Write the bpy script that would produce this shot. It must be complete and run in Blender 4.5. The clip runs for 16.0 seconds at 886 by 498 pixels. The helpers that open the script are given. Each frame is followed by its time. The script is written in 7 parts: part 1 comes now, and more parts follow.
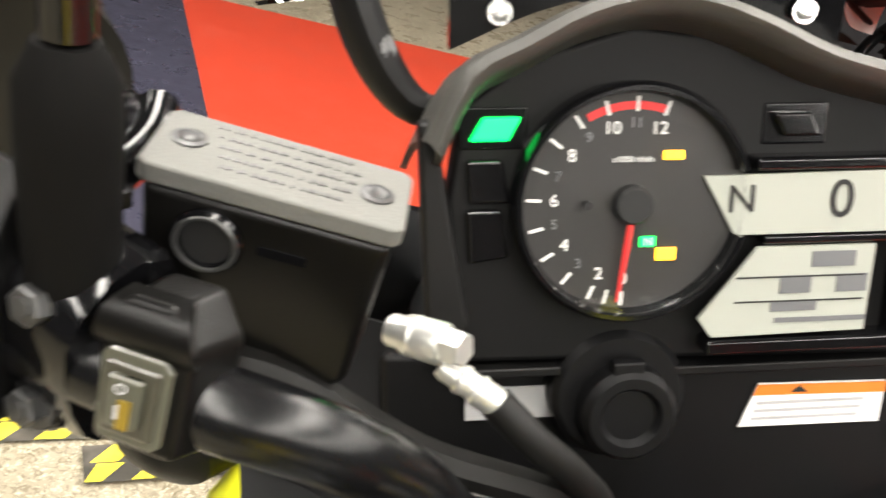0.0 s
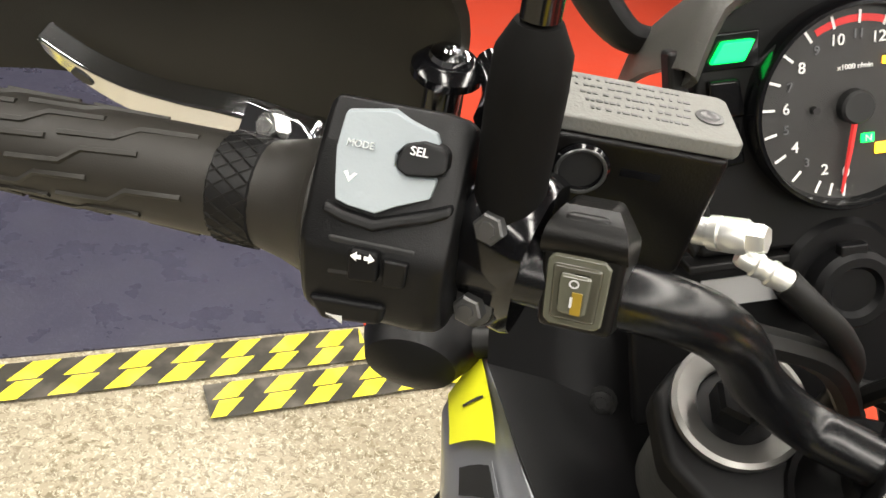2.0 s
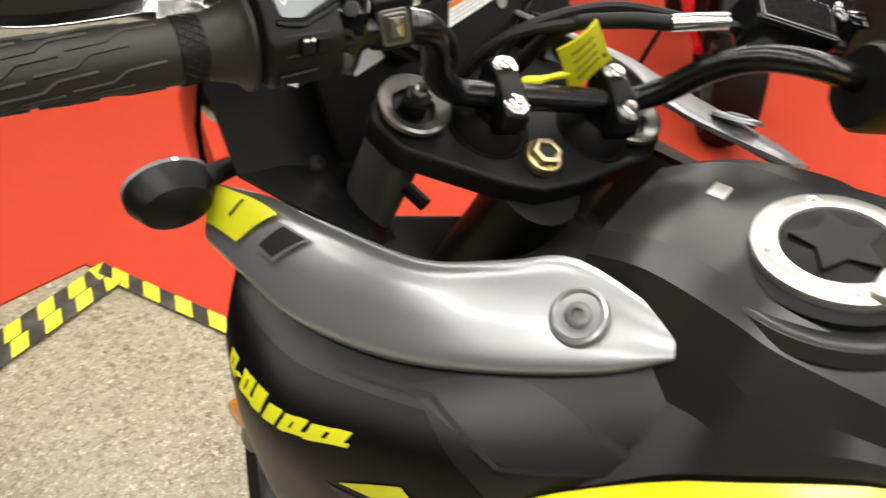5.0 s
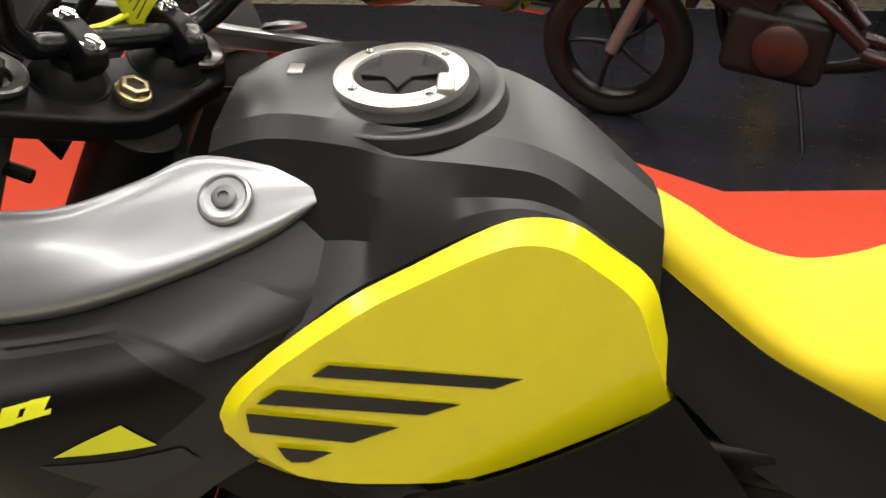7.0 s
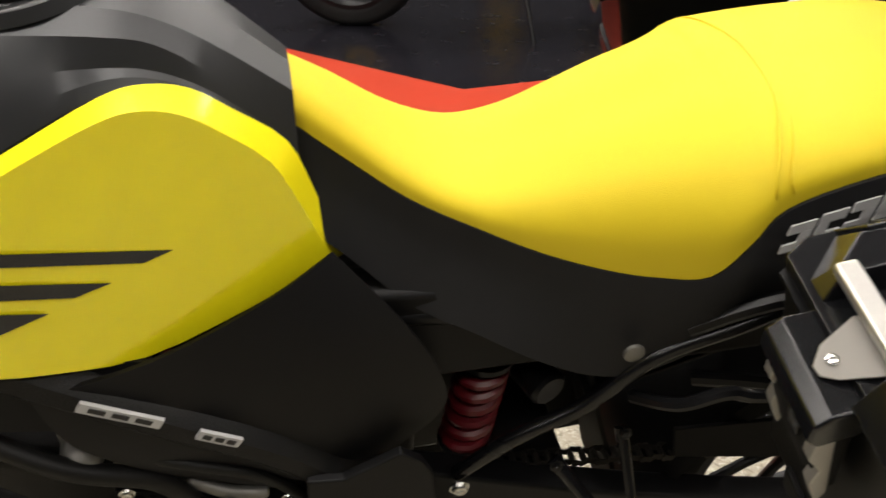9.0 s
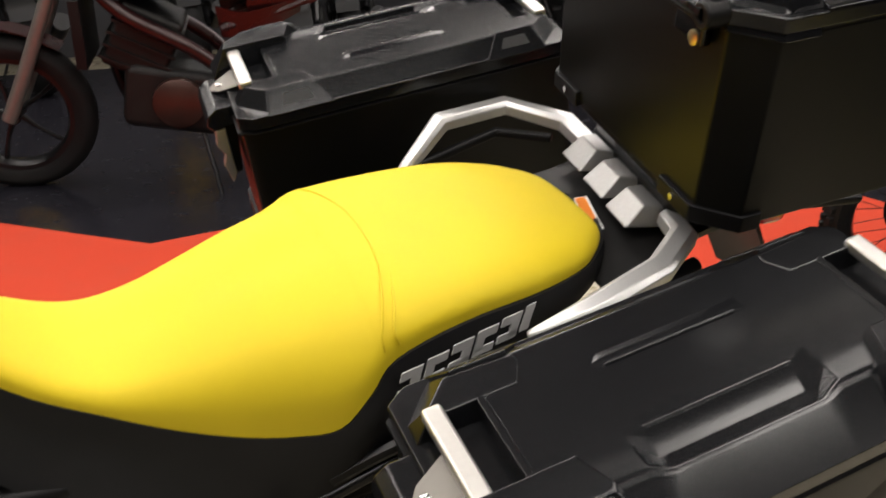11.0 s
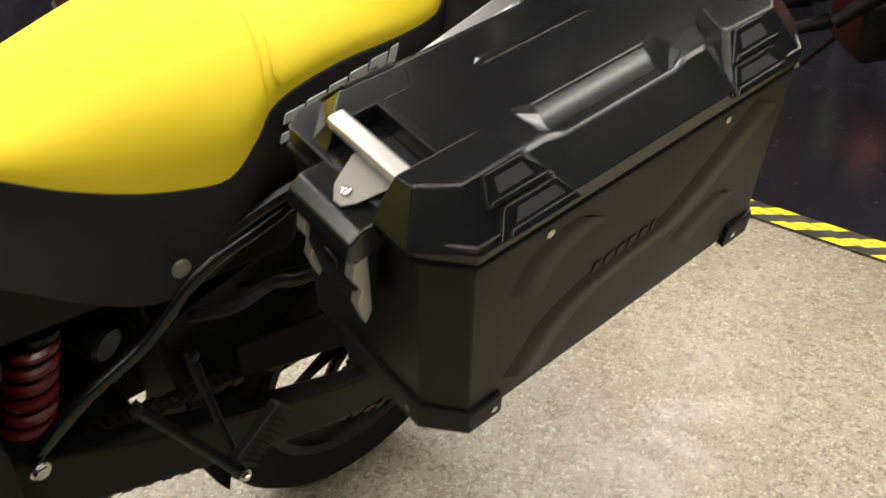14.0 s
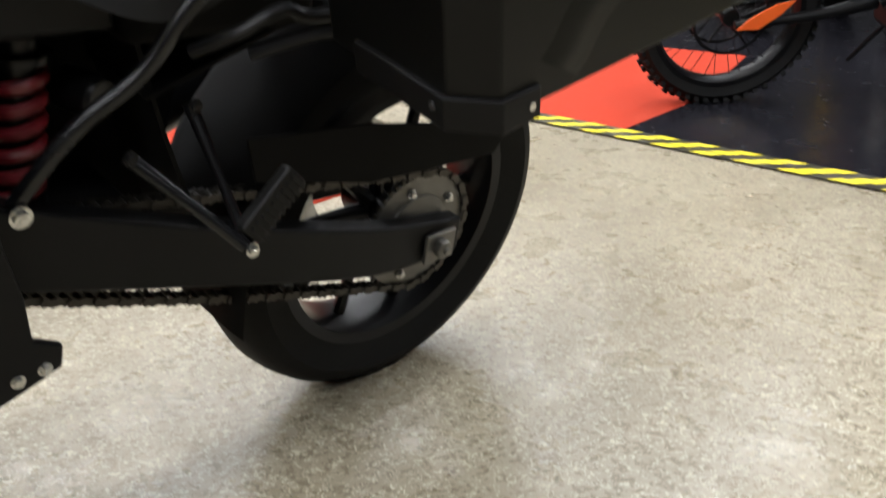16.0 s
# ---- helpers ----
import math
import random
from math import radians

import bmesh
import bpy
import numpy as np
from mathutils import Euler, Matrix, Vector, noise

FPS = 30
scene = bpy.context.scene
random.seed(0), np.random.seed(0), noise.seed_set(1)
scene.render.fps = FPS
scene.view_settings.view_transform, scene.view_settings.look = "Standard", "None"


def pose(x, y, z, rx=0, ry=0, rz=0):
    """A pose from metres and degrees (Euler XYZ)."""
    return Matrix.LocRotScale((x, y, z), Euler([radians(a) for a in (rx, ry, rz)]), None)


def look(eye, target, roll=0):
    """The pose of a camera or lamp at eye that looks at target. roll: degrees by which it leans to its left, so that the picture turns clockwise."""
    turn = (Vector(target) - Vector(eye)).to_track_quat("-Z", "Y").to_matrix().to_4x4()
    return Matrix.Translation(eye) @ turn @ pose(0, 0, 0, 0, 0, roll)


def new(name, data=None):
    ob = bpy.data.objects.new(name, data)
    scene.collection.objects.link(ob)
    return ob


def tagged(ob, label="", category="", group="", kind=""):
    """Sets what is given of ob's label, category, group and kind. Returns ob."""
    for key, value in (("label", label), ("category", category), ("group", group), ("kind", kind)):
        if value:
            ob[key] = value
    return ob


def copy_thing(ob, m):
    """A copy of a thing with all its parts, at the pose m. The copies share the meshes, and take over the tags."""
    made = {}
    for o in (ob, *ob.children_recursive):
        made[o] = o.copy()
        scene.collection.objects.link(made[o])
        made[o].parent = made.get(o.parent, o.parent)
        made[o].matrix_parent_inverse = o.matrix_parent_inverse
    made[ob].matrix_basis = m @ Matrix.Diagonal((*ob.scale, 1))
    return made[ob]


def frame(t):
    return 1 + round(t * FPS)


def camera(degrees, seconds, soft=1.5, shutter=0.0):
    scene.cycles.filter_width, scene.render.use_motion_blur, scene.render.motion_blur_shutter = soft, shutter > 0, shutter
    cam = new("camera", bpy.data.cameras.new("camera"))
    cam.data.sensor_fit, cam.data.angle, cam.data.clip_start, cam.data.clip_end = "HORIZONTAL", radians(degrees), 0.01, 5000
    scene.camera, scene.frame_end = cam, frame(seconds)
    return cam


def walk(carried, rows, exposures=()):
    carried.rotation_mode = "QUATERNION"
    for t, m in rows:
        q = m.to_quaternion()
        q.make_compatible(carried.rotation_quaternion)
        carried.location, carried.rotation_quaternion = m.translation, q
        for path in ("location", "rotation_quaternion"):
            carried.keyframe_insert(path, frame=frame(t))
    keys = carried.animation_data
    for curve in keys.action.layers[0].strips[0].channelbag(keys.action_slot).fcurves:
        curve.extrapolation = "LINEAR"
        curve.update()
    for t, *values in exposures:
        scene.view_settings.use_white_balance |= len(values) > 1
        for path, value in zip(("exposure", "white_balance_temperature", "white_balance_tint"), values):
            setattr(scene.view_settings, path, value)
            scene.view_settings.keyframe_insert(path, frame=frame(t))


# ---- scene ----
cam = camera(52.7, 16.0, shutter=0.35)
PATH = [
    (0, (-0.054, 0.002, 1.334), (0.373, 1.723, 0.409), 17.8),
    (0.5, (-0.096, -0.007, 1.329), (0.198, 1.709, 0.345), 15.9),
    (1, (-0.122, -0.017, 1.33), (0.151, 1.679, 0.304), 14.9),
    (1.5, (-0.142, -0.03, 1.337), (0.171, 1.633, 0.27), 13.5),
    (2, (-0.148, -0.036, 1.34), (0.207, 1.603, 0.251), 11.7),
    (2.5, (-0.154, -0.037, 1.34), (0.224, 1.589, 0.24), 10.9),
    (3, (-0.159, -0.042, 1.34), (0.299, 1.543, 0.21), 9.8),
    (3.5, (-0.197, -0.03, 1.333), (0.578, 1.412, 0.185), 9.0),
    (4, (-0.278, -0.011, 1.333), (0.861, 1.196, 0.216), 9.1),
    (4.5, (-0.367, -0.08, 1.343), (0.929, 1.014, 0.282), 9.5),
    (5, (-0.446, -0.149, 1.353), (0.997, 0.796, 0.341), 8.6),
    (5.2, (-0.464, -0.161, 1.352), (1.058, 0.67, 0.357), 8.0),
    (7.3, (-0.586, -0.154, 1.254), (1.236, -0.079, 0.431), 0.2),
    (7.5, (-0.592, -0.164, 1.252), (1.218, -0.1, 0.404), 0.1),
    (8, (-0.601, -0.199, 1.237), (1.178, -0.244, 0.324), -0.1),
    (8.5, (-0.615, -0.234, 1.224), (1.13, -0.417, 0.265), -0.6),
    (9, (-0.634, -0.27, 1.228), (1.086, -0.618, 0.268), -0.4),
    (9.5, (-0.658, -0.299, 1.239), (1.04, -0.816, 0.317), -0.3),
    (10, (-0.68, -0.324, 1.251), (0.985, -0.995, 0.371), -0.0),
    (10.2, (-0.686, -0.332, 1.253), (0.966, -1.063, 0.396), -0.0),
    (12.3, (-0.71, -0.366, 1.339), (0.773, -1.607, 0.833), 2.4),
    (12.5, (-0.711, -0.377, 1.327), (0.734, -1.649, 0.786), 2.2),
    (13, (-0.72, -0.408, 1.285), (0.628, -1.722, 0.61), 1.6),
    (13.5, (-0.729, -0.343, 1.228), (0.554, -1.673, 0.464), 1.8),
    (13.7, (-0.721, -0.27, 1.211), (0.514, -1.602, 0.372), 1.3),
    (14, (-0.722, -0.196, 1.158), (0.507, -1.48, 0.24), 0.2),
    (14.5, (-0.768, -0.148, 1.114), (0.536, -1.388, 0.241), -0.4),
    (15, (-0.806, -0.136, 1.045), (0.609, -1.335, 0.298), -1.1),
    (15.5, (-0.798, -0.141, 0.925), (0.613, -1.395, 0.265), -0.9),
    (16, (-0.76, -0.168, 0.762), (0.594, -1.452, 0.042), -1.8),
]
walk(cam, [(t, look(eye, target, roll)) for t, eye, target, roll in PATH], [(0, 0.5, 6500, 10), (1, 0.44, 6500, 10), (2.5, 0.2, 6500, 10), (3.5, 0.05, 6500, 10), (5, -0.2, 6500, 10), (7.5, -0.26, 6500, 10), (8.5, -0.33, 6500, 11), (9.0, -0.38, 6500, 12), (9.5, -0.56, 6500, 15), (10.2, -0.58, 6500, 15), (12.3, -0.34, 6500, 11), (13.4, -0.34, 6500, 11), (14, -0.31, 6500, 10), (15, -0.15, 6120, 10), (16, -0.05, 5850, 10)])

# ---- world and lamps ----
scene.view_settings.exposure = 0.0
world = bpy.data.worlds.new("showroom_world")
world.use_nodes = True
scene.world = world
world.node_tree.nodes["Background"].inputs[0].default_value = (0.9, 0.95, 1.0, 1)
world.node_tree.nodes["Background"].inputs[1].default_value = 0.008


def lamp(x, y, z, sx, sy, power, tint=(1.0, 0.96, 0.88)):
    data = bpy.data.lights.new("ceiling_lamp_light", "AREA")
    data.shape, data.size, data.size_y, data.energy, data.color = "RECTANGLE", sx, sy, power, tint
    ob = new("ceiling_lamp_light", data)
    ob.matrix_world = pose(x, y, z)
    return ob


CEIL = 3.3
LAMPS = [(x, y) for x in (-2.35, -0.35, 1.65, 3.65, 5.65) for y in (-5.2, -2.6, 0.0, 2.6)]
for lx_, ly_ in LAMPS:
    lamp(lx_, ly_, CEIL - 0.09, 0.32, 2.36, 47)

# ---- materials ----


def mat(name, color, rough=0.5, metal=0.0, var=0.12, scale=30.0, bump=0.0, bscale=400.0, rvar=0.1, spec=0.5, coat=0.0, dirt=0.0, dscale=6.0, alpha=1.0, trans=0.0):
    """A surface with colour and gloss that vary at two scales, and a fine grain."""
    m = bpy.data.materials.new(name)
    m.use_nodes = True
    t = m.node_tree
    n, l = t.nodes, t.links
    b = n["Principled BSDF"]
    co = n.new("ShaderNodeTexCoord")
    n1 = n.new("ShaderNodeTexNoise")
    n1.inputs["Scale"].default_value, n1.inputs["Detail"].default_value = scale, 4
    n2 = n.new("ShaderNodeTexNoise")
    n2.inputs["Scale"].default_value, n2.inputs["Detail"].default_value = dscale, 3
    l.new(co.outputs["Object"], n1.inputs["Vector"])
    l.new(co.outputs["Object"], n2.inputs["Vector"])
    mix = n.new("ShaderNodeMix")
    mix.data_type = "RGBA"
    lo = [c * (1 - var) for c in color]
    hi = [min(1, c * (1 + var)) for c in color]
    mix.inputs["A"].default_value, mix.inputs["B"].default_value = (*lo, 1), (*hi, 1)
    l.new(n1.outputs["Fac"], mix.inputs["Factor"])
    out = mix.outputs["Result"]
    if dirt > 0:
        ramp = n.new("ShaderNodeMapRange")
        ramp.inputs["From Min"].default_value, ramp.inputs["From Max"].default_value = 0.48, 0.75
        ramp.inputs["To Max"].default_value = dirt
        l.new(n2.outputs["Fac"], ramp.inputs["Value"])
        m2 = n.new("ShaderNodeMix")
        m2.data_type = "RGBA"
        m2.inputs["B"].default_value = (0.25, 0.22, 0.18, 1)
        l.new(ramp.outputs["Result"], m2.inputs["Factor"])
        l.new(out, m2.inputs["A"])
        out = m2.outputs["Result"]
    l.new(out, b.inputs["Base Color"])
    rr = n.new("ShaderNodeMapRange")
    rr.inputs["To Min"].default_value, rr.inputs["To Max"].default_value = max(0.02, rough - rvar), min(1, rough + rvar)
    l.new(n2.outputs["Fac"], rr.inputs["Value"])
    l.new(rr.outputs["Result"], b.inputs["Roughness"])
    b.inputs["Metallic"].default_value = metal
    b.inputs["Specular IOR Level"].default_value = spec
    b.inputs["Coat Weight"].default_value = coat
    b.inputs["Coat Roughness"].default_value = 0.06
    b.inputs["Transmission Weight"].default_value = trans
    b.inputs["Alpha"].default_value = alpha
    if bump > 0:
        n3 = n.new("ShaderNodeTexNoise")
        n3.inputs["Scale"].default_value, n3.inputs["Detail"].default_value = bscale, 2
        l.new(co.outputs["Object"], n3.inputs["Vector"])
        bp = n.new("ShaderNodeBump")
        bp.inputs["Strength"].default_value, bp.inputs["Distance"].default_value = bump, 0.001
        l.new(n3.outputs["Fac"], bp.inputs["Height"])
        l.new(bp.outputs["Normal"], b.inputs["Normal"])
    return m


def glow(name, color, power):
    m = bpy.data.materials.new(name)
    m.use_nodes = True
    b = m.node_tree.nodes["Principled BSDF"]
    b.inputs["Base Color"].default_value = (*color, 1)
    b.inputs["Emission Color"].default_value = (*color, 1)
    b.inputs["Emission Strength"].default_value = power
    return m


YELLOW = mat("yellow_gloss_paint", (0.9, 0.78, 0.008), 0.24, var=0.04, rvar=0.05, coat=0.3)
SEAT_Y = mat("yellow_seat_vinyl", (0.66, 0.505, 0.013), 0.62, var=0.05, scale=12, bump=0.25, bscale=900, spec=0.3)
SEAT_B = mat("black_seat_vinyl", (0.0095, 0.0095, 0.01), 0.66, var=0.2, bump=0.22, bscale=1500, spec=0.25)
DECAL_Y = mat("lime_yellow_decal", (0.72, 0.72, 0.02), 0.4, var=0.05)
TANKGREY = mat("satin_graphite_paint", (0.027, 0.0275, 0.029), 0.33, metal=0.4, var=0.1, scale=900, rvar=0.06)
MATTE = mat("matte_black_plastic", (0.003, 0.003, 0.0034), 0.5, var=0.2, bump=0.07, bscale=2200, dirt=0.012, spec=0.2)
GRAIN = mat("grained_black_plastic", (0.0035, 0.0035, 0.0037), 0.44, var=0.2, bump=0.12, bscale=2400, dirt=0.015, spec=0.24)
GLOSSB = mat("gloss_black_paint", (0.003, 0.003, 0.0035), 0.16, var=0.2, rvar=0.06, coat=0.25, spec=0.4)
ALU_D = mat("grey_bare_casting", (0.14, 0.14, 0.128), 0.6, metal=0.2, var=0.1, bump=0.25, bscale=900)
SILVER = mat("silver_metallic_paint", (0.35, 0.36, 0.375), 0.36, metal=0.72, var=0.06, scale=1200, rvar=0.04, coat=0.3)
BARM = mat("satin_black_bar", (0.0035, 0.0035, 0.004), 0.27, var=0.2, rvar=0.05, spec=0.42)
RAILM = mat("silver_cast_rail", (0.6, 0.6, 0.59), 0.36, metal=0.75, var=0.08, scale=400, bump=0.1)
TABM = mat("grey_cast_mount", (0.4, 0.4, 0.39), 0.42, metal=0.7, var=0.12, scale=300, bump=0.1)
ALU = mat("brushed_aluminium", (0.72, 0.70, 0.66), 0.34, metal=0.9, var=0.06, scale=200, bump=0.1)
STEEL = mat("zinc_plated_steel", (0.6, 0.6, 0.58), 0.25, metal=1.0, var=0.12, scale=300)
ZINC = mat("satin_zinc_fitting", (0.78, 0.78, 0.74), 0.36, metal=0.8, var=0.08, scale=300, rvar=0.05)
CHROME = mat("polished_metal", (0.75, 0.76, 0.78), 0.1, metal=1.0, var=0.05)
BRASS = mat("gold_zinc_nut", (0.62, 0.53, 0.3), 0.3, metal=1.0, var=0.1)
BLACKSTEEL = mat("black_coated_steel", (0.004, 0.004, 0.0044), 0.34, metal=0.1, var=0.2, dirt=0.008, spec=0.26)
RUBBER = mat("black_rubber", (0.0052, 0.005, 0.0046), 0.52, var=0.2, bump=0.06, bscale=1800, dirt=0.015, spec=0.26)
TYRE = mat("tyre_rubber", (0.006, 0.006, 0.006), 0.7, var=0.25, bump=0.4, bscale=300, dirt=0.02, spec=0.18)
REDP = mat("red_spring_paint", (0.09, 0.003, 0.006), 0.4, var=0.1, coat=0.12)
PANNIER = mat("black_powder_coat", (0.0034, 0.0034, 0.003), 0.38, var=0.2, bump=0.15, bscale=1300, spec=0.2)
LIDP = mat("graphite_moulded_plastic", (0.0055, 0.0057, 0.0065), 0.2, var=0.12, bump=0.012, bscale=2600, spec=0.46, rvar=0.012)
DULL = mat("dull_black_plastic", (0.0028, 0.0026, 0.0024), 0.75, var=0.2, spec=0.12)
RESVP = mat("satin_black_casting", (0.003, 0.0028, 0.0025), 0.34, var=0.2, bump=0.1, bscale=1200, spec=0.26)
FAIRG = mat("satin_charcoal_paint", (0.014, 0.0142, 0.015), 0.36, metal=0.3, var=0.1, scale=900, rvar=0.05)
GREYSW = mat("grey_switch_plastic", (0.23, 0.26, 0.275), 0.42, var=0.05, bump=0.2)
WHITE = mat("white_print", (0.8, 0.8, 0.78), 0.5, var=0.03)
GREYMARK = mat("pale_worn_print", (0.5, 0.53, 0.54), 0.5, var=0.05)
GREYPRINT = mat("grey_print", (0.42, 0.42, 0.42), 0.4, var=0.05)
ORANGE = mat("orange_plastic", (0.85, 0.13, 0.015), 0.35, var=0.05, coat=0.2)
VINYLG = mat("dark_grey_vinyl", (0.03, 0.03, 0.031), 0.5, var=0.15, bump=0.3)
REDPAINT = mat("red_gloss_paint", (0.5, 0.012, 0.015), 0.2, var=0.05, coat=0.6)
DKRED = mat("dark_red_paint", (0.018, 0.0035, 0.0035), 0.3, metal=0.2, var=0.15)
GREYP = mat("grey_bike_paint", (0.16, 0.165, 0.17), 0.35, metal=0.3, var=0.1)
BRONZE = mat("bronze_engine_paint", (0.05, 0.024, 0.018), 0.4, metal=0.6, var=0.1)
ENGINE = mat("dark_engine_casting", (0.006, 0.006, 0.006), 0.5, metal=0.2, var=0.25, bump=0.6, bscale=500, dirt=0.03, spec=0.25)
CAST = mat("grey_engine_casting", (0.16, 0.155, 0.14), 0.45, metal=0.6, var=0.2, bump=0.4, bscale=400)
CHAINM = mat("oily_chain_steel", (0.055, 0.05, 0.043), 0.42, metal=0.8, var=0.4, scale=200)
PAPER = mat("white_paper", (0.78, 0.78, 0.76), 0.7, var=0.04)
INK = mat("black_ink", (0.008, 0.008, 0.008), 0.6)
PLATEY = mat("yellow_plate", (0.75, 0.48, 0.02), 0.35, var=0.03)
AMBER = mat("amber_lens", (0.75, 0.28, 0.03), 0.15, var=0.05, coat=0.5)
REDLENS = mat("red_lens", (0.55, 0.01, 0.02), 0.12, var=0.05, coat=0.5)
LENS = mat("clear_lens", (0.35, 0.36, 0.37), 0.06, metal=0.3, var=0.05, coat=0.4)
DIAL = mat("black_dial_face", (0.028, 0.027, 0.026), 0.35, var=0.1)
LCD = mat("grey_lcd_glass", (0.35, 0.365, 0.32), 0.3, var=0.04)
REDINK = mat("red_print", (0.7, 0.03, 0.03), 0.5, var=0.03)
SIGNOR = mat("orange_print", (0.8, 0.22, 0.02), 0.5, var=0.03)
G_GREEN = glow("green_lamp_glow", (0.0, 0.85, 0.1), 2.6)
G_AMBER = glow("amber_lamp_glow", (1.0, 0.5, 0.02), 3.0)
G_LAMP = glow("tube_lamp_glow", (1.0, 0.97, 0.92), 5.5)


def glass_material():
    m = bpy.data.materials.new("clear_glass")
    m.use_nodes = True
    t = m.node_tree
    b = t.nodes["Principled BSDF"]
    out = t.nodes["Material Output"]
    b.inputs["Base Color"].default_value = (0.9, 0.9, 0.9, 1)
    b.inputs["Roughness"].default_value = 0.03
    b.inputs["Transmission Weight"].default_value = 1.0
    tr = t.nodes.new("ShaderNodeBsdfTransparent")
    gl = t.nodes.new("ShaderNodeBsdfGlossy")
    gl.inputs["Roughness"].default_value = 0.008
    fr = t.nodes.new("ShaderNodeFresnel")
    fr.inputs["IOR"].default_value = 1.45
    mx = t.nodes.new("ShaderNodeMixShader")
    t.links.new(fr.outputs[0], mx.inputs[0])
    t.links.new(tr.outputs[0], mx.inputs[1])
    t.links.new(gl.outputs[0], mx.inputs[2])
    t.links.new(mx.outputs[0], out.inputs["Surface"])
    return m


GLASS = glass_material()


def floor_material(name, base, dark, light, speck, rough, rlo):
    """Ground, stained at metre scale and speckled with aggregate at a few millimetres."""
    m = bpy.data.materials.new(name)
    m.use_nodes = True
    t = m.node_tree
    n, l = t.nodes, t.links
    b = n["Principled BSDF"]
    co = n.new("ShaderNodeTexCoord")

    def noise_node(scale, detail=4, rough_=0.6, twist=0.0):
        q = n.new("ShaderNodeTexNoise")
        q.inputs["Scale"].default_value, q.inputs["Detail"].default_value, q.inputs["Roughness"].default_value = scale, detail, rough_
        q.inputs["Distortion"].default_value = twist
        l.new(co.outputs["Object"], q.inputs["Vector"])
        return q

    def ramp(src, a, c, lo, hi):
        q = n.new("ShaderNodeMapRange")
        for k, v in zip(("From Min", "From Max", "To Min", "To Max"), (a, c, lo, hi)):
            q.inputs[k].default_value = v
        l.new(src, q.inputs["Value"])
        return q.outputs["Result"]

    def mixc(a, c, fac):
        q = n.new("ShaderNodeMix")
        q.data_type = "RGBA"
        for s, v in (("A", a), ("B", c)):
            if isinstance(v, tuple):
                q.inputs[s].default_value = (*v, 1)
            else:
                l.new(v, q.inputs[s])
        l.new(fac, q.inputs["Factor"])
        return q.outputs["Result"]

    big, mid, fine, grit = noise_node(1.3), noise_node(9), noise_node(62, 3, 0.6, 0.9), noise_node(95, 3, 0.6, 1.4)
    c = mixc(base, dark, ramp(big.outputs["Fac"], 0.4, 0.7, 0, 0.55))
    c = mixc(c, dark, ramp(fine.outputs["Fac"], 0.5, 0.6, 0, speck))
    c = mixc(c, light, ramp(grit.outputs["Fac"], 0.54, 0.64, 0, speck))
    c = mixc(c, dark, ramp(mid.outputs["Fac"], 0.52, 0.8, 0, 0.35))
    l.new(c, b.inputs["Base Color"])
    l.new(ramp(mid.outputs["Fac"], 0.3, 0.7, rlo, rough), b.inputs["Roughness"])
    bp = n.new("ShaderNodeBump")
    bp.inputs["Strength"].default_value, bp.inputs["Distance"].default_value = 0.25, 0.002
    l.new(fine.outputs["Fac"], bp.inputs["Height"])
    l.new(bp.outputs["Normal"], b.inputs["Normal"])
    return m


GRIPR = mat("grip_rubber", (0.0155, 0.014, 0.0115), 0.5, var=0.2, bump=0.06, bscale=1800, dirt=0.04, spec=0.35)
GUARDP = mat("hand_guard_plastic", (0.013, 0.012, 0.009), 0.5, var=0.2, bump=0.1, bscale=1800, dirt=0.02, spec=0.3)
CONCRETE = floor_material("sealed_concrete", (0.325, 0.285, 0.205), (0.125, 0.1, 0.06), (0.6, 0.56, 0.43), 0.7, 0.42, 0.2)
BLACKMAT = floor_material("black_vinyl_mat", (0.0115, 0.011, 0.0145), (0.008, 0.0078, 0.0098), (0.02, 0.0195, 0.026), 0.2, 0.3, 0.13)
# Paler than BLACKMAT: the front mat's reflected sheen is put into its colour.
NAVYSHEEN = floor_material("navy_sheen_mat", (0.042, 0.041, 0.062), (0.03, 0.029, 0.045), (0.085, 0.085, 0.12), 0.3, 0.44, 0.2)
CARPET = mat("red_carpet_pile", (0.44, 0.042, 0.017), 0.9, var=0.2, scale=300, bump=1.0, bscale=600, dirt=0.04, spec=0.2)
WALLP = mat("painted_wall", (0.025, 0.025, 0.028), 0.8, var=0.05)
CEILP = mat("ceiling_board", (0.03, 0.03, 0.03), 0.9, var=0.05)
TAPEY = mat("yellow_tape", (0.78, 0.66, 0.03), 0.4, var=0.1, scale=60, dirt=0.25, dscale=14)
TAPEK = mat("black_tape", (0.03, 0.027, 0.02), 0.42, var=0.35, scale=60, dirt=0.35, dscale=14)

# ---- building helpers ----


def smooth_mesh(me, angle=38):
    bm = bmesh.new()
    bm.from_mesh(me)
    bmesh.ops.recalc_face_normals(bm, faces=bm.faces)
    lim = radians(angle)
    for f in bm.faces:
        f.smooth = True
    for e in bm.edges:
        if len(e.link_faces) != 2 or e.calc_face_angle(0) > lim:
            e.smooth = False
    bm.to_mesh(me)
    bm.free()


